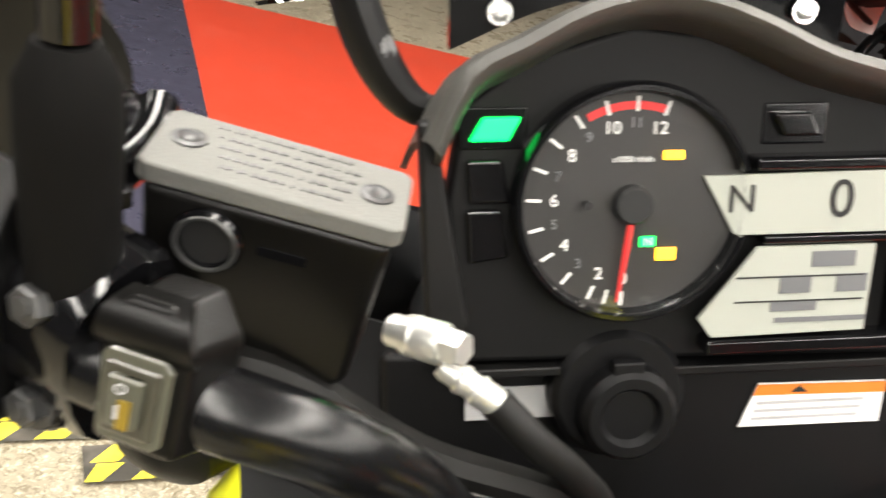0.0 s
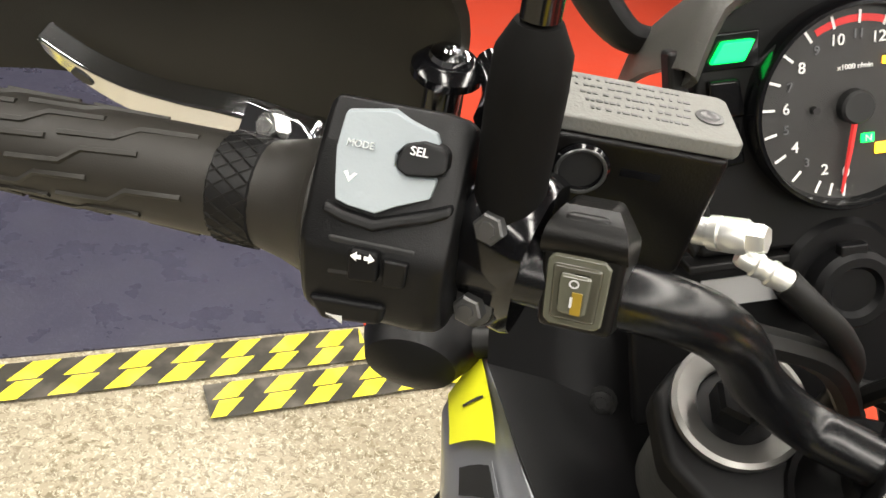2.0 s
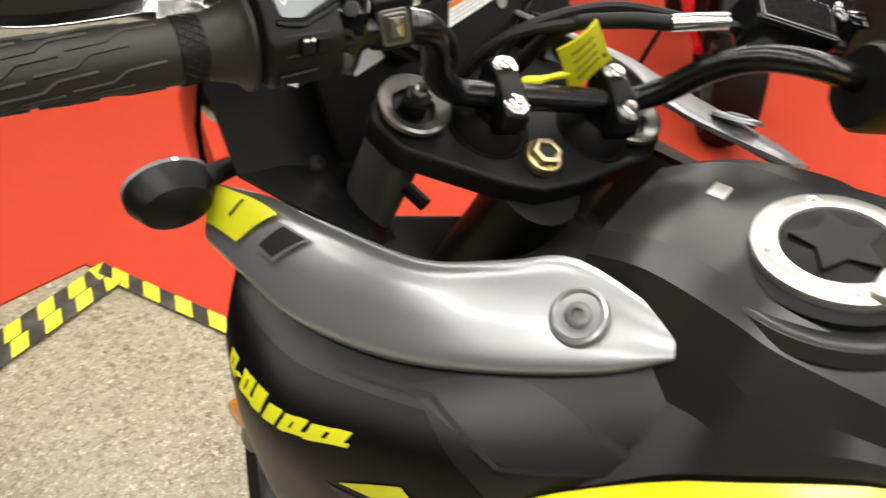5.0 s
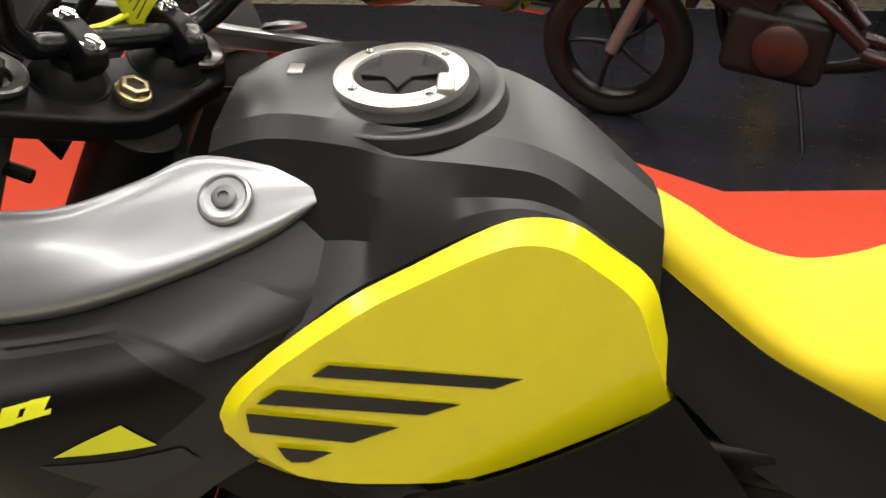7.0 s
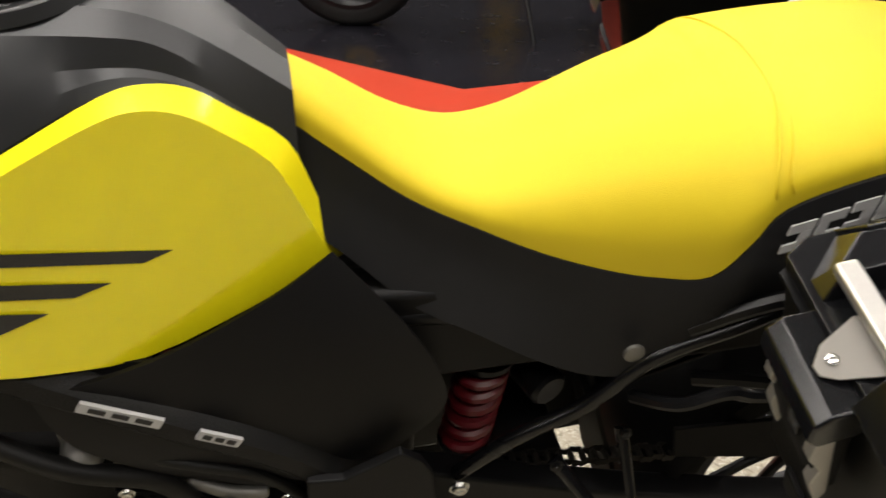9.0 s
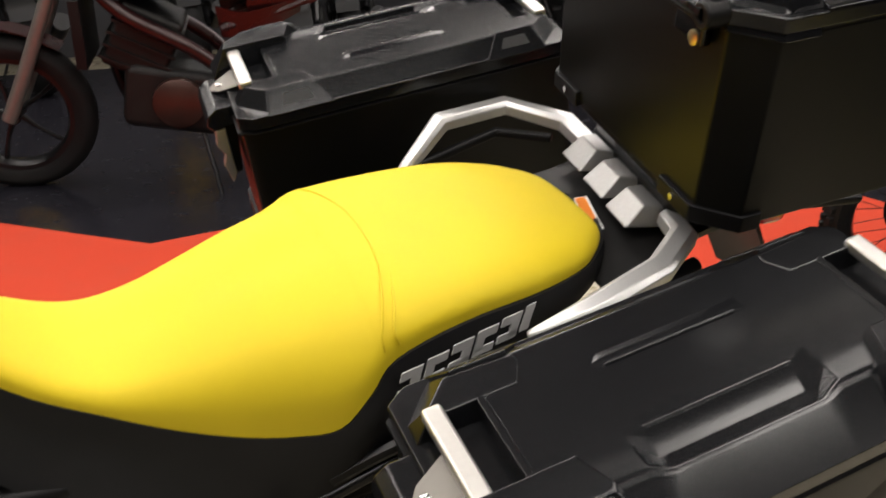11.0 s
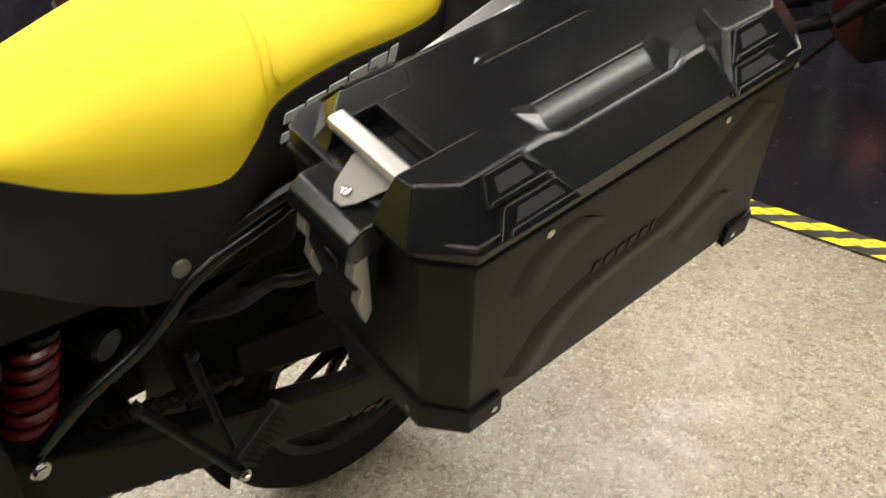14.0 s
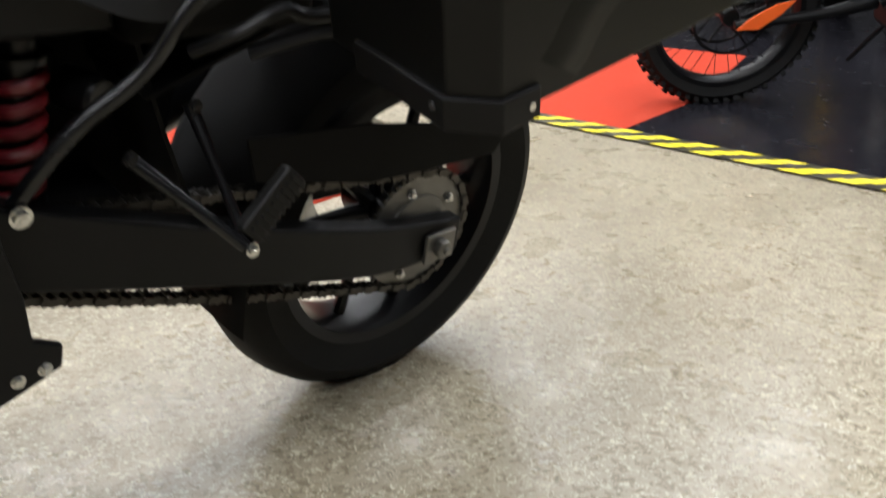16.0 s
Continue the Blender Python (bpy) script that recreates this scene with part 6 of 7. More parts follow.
words("gear_figure", "N", 0.0145, DM @ Matrix.Translation((0.0405, 0.0005, 0.0027)), INK, scr1)
words("speed_figure", "0", 0.02, DM @ Matrix.Translation((0.0785, -0.0005, 0.0027)), INK, scr1)
for j, row in enumerate(((0.078, 0.017, 0.006), (0.064, 0.012, 0.007), (0.086, 0.012, 0.007), (0.064, 0.018, 0.004), (0.075, 0.036, 0.002))):
    part("figure_bar", moved(box(row[0], -0.0225 - (0, 0.0095, 0.0095, 0.018, 0.0235)[j], 0.0027, row[1], row[2], 0.0004), DM), GREYP, scr2)
for y_ in (-0.031, -0.0405):
    part("divider_line", moved(box(0.066, y_ + 0.002, 0.0027, 0.05, 0.0006, 0.0004), DM), INK, scr2)
dpart("display_frame", join(box(0.08, 0.0135, -0.002, 0.07, 0.005, 0.012), box(0.078, -0.015, -0.002, 0.055, 0.0042, 0.008), box(0.076, -0.056, -0.002, 0.09, 0.006, 0.012), box(0.108, -0.02, -0.002, 0.007, 0.075, 0.012)), GLOSSB, dash, bevel=0.0015)
for sg, x in ((-1, -0.049), (1, 0.062)):
    lampm = dpart("indicator_lamp", prism([(x - 0.009, 0.0225), (x + 0.005, 0.0225), (x + 0.0095, 0.031), (x - 0.004, 0.031)] if sg < 0 else [(x - 0.005, 0.0225), (x + 0.009, 0.0225), (x + 0.004, 0.031), (x - 0.0095, 0.031)], 0.004, "z", -0.006), G_GREEN if sg < 0 else GLOSSB, dash, "lit green indicator lamp" if sg < 0 else "unlit indicator lamp", bevel=0.001)
    dpart("lamp_surround", prism([(x - 0.0125, 0.019), (x + 0.0125, 0.019), (x + 0.0125, 0.0345), (x - 0.0125, 0.0345)], 0.002, "z", -0.0075), GLOSSB, dash, bevel=0.001)
for k in range(2):
    dpart("push_button", prism([(-0.058, -0.022 + 0.022 * k), (-0.043, -0.02 + 0.02 * k), (-0.046, -0.002 + 0.018 * k), (-0.059, -0.002 + 0.018 * k)], 0.006, "z", -0.008), GLOSSB, dash, "black push button", bevel=0.0015)
HOODM = mat("satin_grey_plastic", (0.06, 0.058, 0.052), 0.34, var=0.1, bump=0.3, bscale=1200)
# hood over the panel
HOOD = ((-0.07, 0.02), (-0.058, 0.044), (-0.04, 0.054), (-0.02, 0.064), (0.0, 0.0685), (0.02, 0.067), (0.04, 0.06), (0.065, 0.049), (0.1, 0.04), (0.14, 0.028))
dpart("instrument_hood", loft([[(x, h - 0.008, -0.01) for x, h in HOOD], [(x, h, 0.012) for x, h in HOOD], [(x * 1.04, h + 0.004, 0.006) for x, h in HOOD], [(x * 1.08, h - 0.004, -0.035) for x, h in HOOD], [(x * 1.1, h - 0.02, -0.08) for x, h in HOOD]], 3, 3), HOODM, dash, "satin dark grey instrument hood", solid=0.003)
# lower panel, socket, labels
dpart("lower_panel", prism([(-0.09, -0.062), (0.16, -0.066), (0.16, -0.15), (-0.09, -0.15)], 0.01, "z", -0.028), MATTE, label="black panel below the instruments", bevel=0.003)
sidep = dpart("side_panel", prism([(0.162, -0.07), (0.205, -0.095), (0.238, -0.13), (0.236, -0.222), (0.175, -0.222), (0.1, -0.153), (0.162, -0.153)], 0.006, "z", -0.026), MATTE, label="black cockpit side panel", bevel=0.002)
dpart("brace_bar", prism([(0.1, -0.146), (0.112, -0.153), (0.212, -0.118), (0.2, -0.108)], 0.006, "z", -0.0195), GRAIN, sidep, bevel=0.0015)
dpart("screw", lathe([(0.0045, -0.0185), (0.004, -0.0165), (0.0015, -0.0165)], 14, "z", (0.135, -0.162, 0)), STEEL, sidep)
dpart("panel_ridge", join(box(0.075, -0.0675, -0.01, 0.13, 0.004, 0.014), box(-0.045, -0.0655, -0.01, 0.045, 0.004, 0.014)), GRAIN, dash, bevel=0.001)
dpart("panel_post", prism([(-0.076, 0.03), (-0.07, 0.03), (-0.058, -0.045), (-0.066, -0.06), (-0.074, -0.04)], 0.012, "z", -0.012), GRAIN, dash, bevel=0.002)
sock = dpart("power_socket", join(lathe([(0.0265, -0.02), (0.0265, -0.006), (0.024, -0.003)], 36, "z", (0.001, -0.077, 0)), lathe([(0.0185, -0.004), (0.0185, 0.006), (0.016, 0.009), (0.012, 0.009), (0.01, 0.006)], 32, "z", (0.002, -0.0805, 0))), MATTE, dash, "round black power socket cover")
part("socket_tab", moved(box(0.001, -0.062, 0.004, 0.012, 0.006, 0.006), DM), MATTE, sock, bevel=0.001)
wl = dpart("warning_label", prism([(0.063, -0.0805), (0.118, -0.0815), (0.117, -0.1), (0.056, -0.0995)], 0.0008, "z", -0.0175), WHITE, label="white warning label with an orange band")
part("orange_band", moved(prism([(0.063, -0.081), (0.118, -0.082), (0.118, -0.0865), (0.061, -0.0855)], 0.0005, "z", -0.0166), DM), SIGNOR, wl)
part("warning_triangle", moved(prism([(0.077, -0.0845), (0.084, -0.0847), (0.0805, -0.0818)], 0.0004, "z", -0.016), DM), INK, wl)
for j in range(3):
    part("print_bar", moved(box(0.086 - 0.001 * j, -0.0892 - 0.0034 * j, -0.0165, 0.046, 0.0012, 0.0005), DM), GREYPRINT, wl)
dpart("plate_label", box(-0.03, -0.0835, -0.0165, 0.055, 0.0135, 0.001), GREYPRINT, label="grey printed label")
for p in ((0.12, -0.07), (0.118, -0.105)):
    dpart("plate_disc", lathe([(0.007, -0.017), (0.007, -0.016)], 18, "z", (p[0] + 0.012, p[1], 0)), ALU)

# side inner panels beside the steering head (black wing, screw)
for sgn in (0, 1):
    g_ = loft([[(-0.132, 1.4, 1.19), (-0.146, 1.36, 1.112), (-0.1405, 1.3, 1.105), (-0.133, 1.24, 1.1)], [(-0.11, 1.385, 1.18), (-0.118, 1.342, 1.112), (-0.118, 1.286, 1.1), (-0.127, 1.24, 1.096)], [(-0.075, 1.365, 1.18), (-0.09, 1.331, 1.1), (-0.094, 1.287, 1.07), (-0.122, 1.245, 1.086)], [(-0.035, 1.36, 1.18), (-0.05, 1.335, 1.1), (-0.055, 1.29, 1.02), (-0.116, 1.255, 1.072)]], 1, 1, False, False)
    wing = part("inner_panel", mirror(g_) if sgn else g_, MATTE, bike, "black inner cockpit panel", solid=0.004)
    g_ = bolt((-0.093, 1.331, 1.103), 0.006, 0.004, (-0.3, -0.8, 0.5), 12)
    part("screw", mirror(g_) if sgn else g_, ENGINE, wing)
    g_ = loft([[(-0.105, 1.418, 1.19), (-0.135, 1.412, 1.13), (-0.148, 1.395, 1.08)], [(-0.08, 1.46, 1.19), (-0.105, 1.47, 1.12), (-0.115, 1.46, 1.04)], [(-0.04, 1.5, 1.16), (-0.06, 1.52, 1.08), (-0.07, 1.5, 1.0)]], 3, 3)
    part("front_fairing", mirror(g_) if sgn else g_, GLOSSB, bike, "dark nose fairing", solid=0.005)
    # turn signal
    g_ = tube([(-0.1, 1.375, 1.1), (-0.125, 1.385, 1.1), (-0.158, 1.396, 1.098)], [0.009, 0.008, 0.01], 12)
    ts = part("turn_signal", mirror(g_) if sgn else g_, RUBBER, bike, "black turn signal with a pale lens edge")
    g_ = moved(lathe([(0.004, -0.03), (0.02, -0.022), (0.026, -0.004), (0.026, 0.006), (0.02, 0.012)], 24, "y"), Matrix.Translation((-0.178, 1.405, 1.096)) @ Matrix.Rotation(radians(-25), 4, "Z") @ Matrix.Diagonal((1.35, 1.0, 0.9, 1)))
    part("signal_shell", mirror(g_) if sgn else g_, GRAIN, ts)
    g_ = moved(lathe([(0.0265, 0.006), (0.0265, 0.011), (0.02, 0.016), (0.005, 0.018)], 24, "y"), Matrix.Translation((-0.178, 1.405, 1.096)) @ Matrix.Rotation(radians(-25), 4, "Z") @ Matrix.Diagonal((1.35, 1.0, 0.9, 1)))
    part("signal_lens", mirror(g_) if sgn else g_, LENS, ts)
part("headlamp", moved(lathe([(0.03, -0.04), (0.055, -0.02), (0.06, 0.02), (0.04, 0.045)], 28, "y"), pose(0, 1.5, 1.08)), LENS, bike, "clear twin headlamp", bevel=0.002)
part("amber_reflector", lathe([(0.016, 0), (0.016, -0.006), (0.012, -0.008)], 18, "x", (-0.206, 1.338, 0.905)), AMBER, bike, "round amber reflector")
# windscreen and its bracket
wsm = part("windscreen", loft([[(x, 1.47 - 1.1 * x * x * 2, 1.30) for x in (-0.13, -0.07, 0, 0.07, 0.13)], [(x * 1.15, 1.43 - 1.1 * x * x * 2, 1.42) for x in (-0.13, -0.07, 0, 0.07, 0.13)], [(x * 1.0, 1.36 - 1.1 * x * x * 2, 1.57) for x in (-0.13, -0.07, 0, 0.07, 0.13)], [(x * 0.6, 1.32 - 1.1 * x * x * 2, 1.64) for x in (-0.13, -0.07, 0, 0.07, 0.13)]], 4, 4), GLASS, bike, "clear windscreen", solid=0.004)
wsm.visible_shadow = False
part("screen_bracket", tube([(-0.1, 1.435, 1.36), (-0.087, 1.41, 1.3), (-0.068, 1.4, 1.268), (-0.045, 1.395, 1.265)], [0.016, 0.02, 0.016, 0.009], 12, flat=0.5), MATTE, bike, "black windscreen bracket arm")
part("bracket_bolt", bolt((-0.08, 1.394, 1.292), 0.005, 0.005, (0, -0.9, 0.4)), DARKST, bike)
part("screen_mount", loft([[(x, 1.418 + 0.0 * x, 1.285 + h) for x, h in ((-0.05, 0.0), (0.0, 0.02), (0.06, 0.022), (0.12, 0.0))], [(x, 1.42, 1.31 + h) for x, h in ((-0.05, 0.0), (0.0, 0.02), (0.06, 0.022), (0.12, 0.0))]], 2, 4), GLOSSB, bike, "gloss black screen mount", solid=0.01)
for x in (-0.03, 0.1):
    part("mount_bolt", bolt((x, 1.41, 1.302), 0.004, 0.003, (0, -0.9, 0.3)), STEEL, bike)
# front wheel, turned with the fork
wheel("front_wheel", bike, STEER @ pose(0, 0.075, -0.78), 0.325, 0.245, 0.11, 40, BLACKSTEEL, TYRE, label="black front wheel with a road tyre")
spart("front_mudguard", loft([[(-0.06, 0.075 + 0.345 * math.cos(radians(a)), -0.78 + 0.345 * math.sin(radians(a))), (0, 0.075 + 0.36 * math.cos(radians(a)), -0.78 + 0.36 * math.sin(radians(a))), (0.06, 0.075 + 0.345 * math.cos(radians(a)), -0.78 + 0.345 * math.sin(radians(a)))] for a in (20, 55, 90, 125, 160)], 3, 3), GLOSSB, label="black front mudguard", solid=0.004)

# ---- luggage ----


TONGUED = mat("tarnished_latch_plate", (0.2, 0.19, 0.17), 0.5, metal=0.7, var=0.1)
TONGUE = mat("dull_aluminium", (0.42, 0.41, 0.38), 0.45, metal=0.8, var=0.08)


def pannier(m, s, label):
    """A pannier: x rearward, y inward times s, z up; its outer face lies at y = -0.235 s."""
    th = thing("side_pannier", label, "pannier", m, "side panniers")
    L, W = 0.52, 0.235

    def put(geo):
        v, f = geo
        return [(x, y * s, z) for x, y, z in v], [t[::-1] for t in f] if s < 0 else f

    def q(name, geo, material, lab="", parent=th, **k):
        return part(name, put(geo), material, parent, lab, **k)

    out = [(0.012, -0.198), (0.012, -0.012), (0.03, 0.0), (L - 0.03, 0.0), (L - 0.012, -0.012), (L - 0.012, -0.198), (L - 0.043, -W), (0.043, -W)]
    q("body", prism([(x + (0.013 if x > 0.3 else 0.0), y) for x, y in out], 0.243, "z", 0.004, out), PANNIER, "black powder-coated aluminium body", bevel=0.003, seg=3)
    # pressed swages across the outer face
    for chain, dpt in (([(0.112, 0.031), (0.127, 0.046), (0.149, 0.078), (0.19, 0.103), (0.25, 0.114), (0.32, 0.122), (0.372, 0.158), (0.416, 0.194), (0.445, 0.216)], 0.0028), ([(0.11, 0.16), (0.13, 0.195), (0.165, 0.21), (0.19, 0.212)], 0.0016), ([(0.35, 0.07), (0.39, 0.095), (0.42, 0.102)], 0.0016)):
        q("swage", loft([[(x - 0.03, -W + 0.001, z + 0.02), (x - 0.012, -W - dpt * 0.8, z + 0.007), (x, -W - dpt, z), (x + 0.013, -W - dpt * 0.4, z - 0.01), (x + 0.03, -W + 0.001, z - 0.024)] for x, z in chain], 3, 4), PANNIER)
    for k in range(6):
        x, z = 0.2 + 0.0168 * k, 0.1235 + 0.001 * k
        q("embossed_block", prism([(x, z), (x + 0.0025, z + 0.013), (x + 0.0145 if k < 5 else x + 0.008, z + 0.0135), (x + 0.012 if k < 5 else x + 0.0055, z + 0.0005)], -0.0022, "y", -W + 0.001), PANNIER, "embossed emblem block", bevel=0.0006)
    rim = [(0.007, -0.2), (0.007, -0.01), (0.028, 0.004), (L - 0.028, 0.004), (L - 0.007, -0.01), (L - 0.007, -0.2), (L - 0.041, -W - 0.004), (0.041, -W - 0.004)]
    q("lid_seal", prism(rim, 0.004, "z", 0.2425), MATTE)
    q("lid_rim", prism([(x + (0.003 if x < 0.2 else -0.003), y + (0.002 if y < -0.1 else -0.002)) for x, y in rim], 0.0208, "z", 0.2485), LIDP, "black lid rim", bevel=0.002)
    edge, back = (-W - 0.002, 0.2695), (0.002, 0.264)
    plain = [edge, (-0.19, 0.2865), (-0.186, 0.289), (-0.181, 0.2905), (-0.166, 0.2908), (-0.162, 0.291), (-0.158, 0.291), (-0.15, 0.291), (-0.14, 0.291), (-0.026, 0.291), back]
    groove = [edge, (-0.196, 0.2845), (-0.192, 0.287), (-0.189, 0.287), (-0.186, 0.2764), (-0.172, 0.2762), (-0.1645, 0.2802), (-0.157, 0.2851), (-0.1495, 0.291), (-0.026, 0.291), back]
    q("lid", loft([[(x, y, z) for y, z in sec] for x, sec in ((0.082, plain), (0.163, plain), (0.183, groove), (0.328, groove), (0.35, plain), (L - 0.082, plain))], 1, 1, False, False, caps=True), LIDP, "moulded graphite lid with a grip groove", bevel=0.0022, seg=3, angle=12)
    q("inner_swage", loft([[(x, -0.081, 0.2905), (x, -0.078, 0.2935 if 0 < i < 3 else 0.2905), (x, -0.071, 0.2935 if 0 < i < 3 else 0.2905), (x, -0.062, 0.2905)] for i, x in enumerate((0.18, 0.19, 0.325, 0.34))], 1, 1, False, False), LIDP, bevel=0.001, angle=12)
    slope = (Vector((0, 0.043, 0.042)), Vector((0, -0.7, 0.714)))
    inslope = (Vector((0, 0.029, 0.03)), Vector((0, -0.72, 0.69)))

    def on_cap(x0, sx, inner, outline, h0, h1, hole=None):
        """A plate on the sloping side of a corner cap; its outline is given along the case and up the slope."""
        def at(x, u, h):
            up, out_ = inslope if inner else slope
            p = Vector((x0 + sx * x, -0.219 if inner else -0.241, 0.262)) + up * u + out_ * h
            return (p.x, -0.217 - p.y if inner else p.y, p.z)

        n = len(outline)
        if not hole:
            v = [at(x, u, h) for h in (h0, h1) for x, u in outline]
            f = [tuple(range(n))[::-1], tuple(range(n, 2 * n))] + [(i, (i + 1) % n, n + (i + 1) % n, n + i) for i in range(n)]
        else:
            v = [at(x, u, h) for h in (h0, h1) for ring in (outline, hole) for x, u in ring]
            f = []
            for i in range(n):
                j = (i + 1) % n
                f += [(i, j, n + j, n + i), (2 * n + i, 3 * n + i, 3 * n + j, 2 * n + j), (i, 2 * n + i, 2 * n + j, j), (n + i, n + j, 3 * n + j, 3 * n + i)]
        return v, f

    for x0, sx in ((0.0, 1), (L, -1)):
        q("lid_floor", prism([(x0 + sx * 0.014, -0.2), (x0 + sx * 0.014, -0.014), (x0 + sx * 0.09, -0.006), (x0 + sx * 0.09, -0.225)], 0.004, "z", 0.2645), MATTE)
        for inner in (False, True):
            base = [(0.0, -0.15), (0.0, -0.2), (0.045, -0.241), (0.157, -0.241), (0.157, -0.23), (0.126, -0.15)]
            topo = [(0.024, -0.156), (0.027, -0.175), (0.058, -0.199), (0.124, -0.197), (0.127, -0.19), (0.114, -0.156)]
            if inner:
                base = [(0.012, -0.15), (0.012, -0.178), (0.05, -0.219), (0.15, -0.219), (0.15, -0.21), (0.126, -0.15)]
                topo = [(0.03, -0.156), (0.033, -0.165), (0.06, -0.192), (0.125, -0.188), (0.127, -0.178), (0.114, -0.156)]
            base, topo = ([(x0 + sx * x, -0.217 - y if inner else y) for x, y in o] for o in (base, topo))
            capo = q("corner_cap", prism(base, 0.03 if inner else 0.042, "z", 0.262, topo), LIDP, "faceted graphite corner cap", bevel=0.0018, angle=12)
            if inner:
                q("cap_loop", on_cap(x0, sx, True, [(0.052, 0.05), (0.066, 0.98), (0.122, 0.98), (0.146, 0.05)], -0.001, 0.005), LIDP, "", capo, bevel=0.0015, angle=12)
                q("slot", on_cap(x0, sx, True, [(0.076, 0.35), (0.08, 0.72), (0.113, 0.72), (0.12, 0.35)], 0.0, 0.0056), INK, "", capo)
            else:
                q("loop_rib", on_cap(x0, sx, False, [(0.068, 0.5), (0.078, 0.96), (0.12, 0.96), (0.142, 0.5)], -0.001, 0.003), LIDP, "", capo, bevel=0.001, angle=12)
                q("slot", on_cap(x0, sx, False, [(0.084, 0.64), (0.086, 0.86), (0.117, 0.86), (0.122, 0.64)], 0.0, 0.0034), INK, "", capo)
                q("slot_lip", on_cap(x0, sx, False, [(0.07, 0.5), (0.072, 0.58), (0.134, 0.58), (0.14, 0.5)], 0.002, 0.006), LIDP, "", capo, bevel=0.001, angle=12)
                q("loop_rib", on_cap(x0, sx, False, [(0.064, 0.02), (0.082, 0.44), (0.14, 0.44), (0.156, 0.02)], -0.001, 0.004), LIDP, "", capo, bevel=0.001, angle=12)
                q("slot", on_cap(x0, sx, False, [(0.086, 0.18), (0.094, 0.36), (0.136, 0.36), (0.142, 0.18)], 0.002, 0.0044), INK, "", capo)
                q("slot_lip", on_cap(x0, sx, False, [(0.074, 0.02), (0.078, 0.13), (0.15, 0.13), (0.155, 0.02)], 0.003, 0.007), LIDP, "", capo, bevel=0.001, angle=12)
        q("handle_bar", box(x0 + sx * 0.036, -0.1085, 0.2915, 0.019, 0.112, 0.013), ALU, "bare aluminium carry handle", bevel=0.004)
        q("recess_wall", box(x0 + sx * 0.079, -0.1085, 0.281, 0.008, 0.11, 0.022), LIDP, bevel=0.002)
        xs = x0 + (0.013 if sx < 0 else 0.0)
        shoe = q("corner_shoe", prism([(xs + sx * 0.006, -0.06), (xs + sx * 0.006, -0.2), (xs + sx * 0.041, -W - 0.005), (xs + sx * 0.086, -W - 0.005), (xs + sx * 0.084, -W + 0.01), (xs + sx * 0.02, -0.06)][:: 1 if sx > 0 else -1], 0.034, "z", -0.008), MATTE, "black corner shoe", bevel=0.002)
        q("shoe_rivet", lathe([(0.004, 0), (0.004, -0.002)], 10, "y", (xs + sx * 0.074, -W - 0.005, 0.009)), STEEL, "", shoe)
        q("shoe_rivet", lathe([(0.004, 0), (0.004, -sx * 0.002)], 10, "x", (xs + sx * 0.006, -0.185, 0.012)), DARKST, "", shoe)
    for x in (0.13, L - 0.145):
        q("rivet", lathe([(0.005, 0), (0.005, -0.002), (0.003, -0.003)], 12, "y", (x, -W, 0.23)), STEEL)
    latch = q("latch", prism([(0.012, 0.262), (-0.012, 0.262), (-0.026, 0.252), (-0.03, 0.236), (-0.022, 0.226), (0.012, 0.232)], 0.094, "y", -0.157), LIDP, "black lid latch with metal hooks", bevel=0.003)
    q("latch_body", prism([(-0.014, 0.23), (-0.02, 0.19), (-0.012, 0.145), (0.004, 0.145), (0.012, 0.23)], 0.074, "y", -0.147), MATTE, "", latch, bevel=0.003)
    q("latch_mark", box(-0.02, -0.115, 0.2, 0.003, 0.02, 0.014), LIDP, "", latch, bevel=0.001)
    for y in (-0.153, -0.077):
        q("hook", prism([(-0.02, 0.226), (-0.024, 0.202), (-0.015, 0.185), (-0.021, 0.166), (-0.014, 0.135), (-0.006, 0.15), (-0.006, 0.226)], 0.013, "y", y), TONGUE, "", latch, bevel=0.0015)
    tongue = [(0.034, -0.14), (0.026, -0.142), (0.0, -0.132), (-0.01, -0.124), (-0.011, -0.114), (0.0, -0.1), (0.028, -0.088), (0.034, -0.09)]
    v, f = prism(tongue, 0.002, "z", 0.0)
    q("latch_plate", ([(x, y, z + 0.2665 + 0.3 * x) for x, y, z in v], f), TONGUED, bevel=0.0008)
    q("plate_rivet", lathe([(0.005, 0.0), (0.005, 0.0025), (0.003, 0.0035)], 12, "z", (0.002, -0.116, 0.2685)), STEEL)
    return th


XP = Vector((-0.09, -0.963, 0.253)).normalized()
ZP = Vector((0.0, 0.26, 0.966))
ZP = (ZP - XP * ZP.dot(XP)).normalized()
YP = ZP.cross(XP)
OP = Vector((-0.473, 0.28, 0.959)) - 0.135 * XP - 0.225 * ZP + 0.235 * YP
PMAT = Matrix(((XP.x, YP.x, ZP.x, OP.x), (XP.y, YP.y, ZP.y, OP.y), (XP.z, YP.z, ZP.z, OP.z), (0, 0, 0, 1)))
pannier(BIKE @ PMAT, 1, "black aluminium side pannier with graphite lid and silver handles")
XQ = Vector((-XP.x, XP.y, XP.z))
ZQ = Vector((-ZP.x, ZP.y, ZP.z))
YQ = ZQ.cross(XQ)
OQ = (0.33, 0.272, 0.71)
PMAT2 = Matrix(((XQ.x, YQ.x, ZQ.x, OQ[0]), (XQ.y, YQ.y, ZQ.y, OQ[1]), (XQ.z, YQ.z, ZQ.z, OQ[2]), (0, 0, 0, 1))) @ pose(0, 0, 0, 0, 0, -14.4)
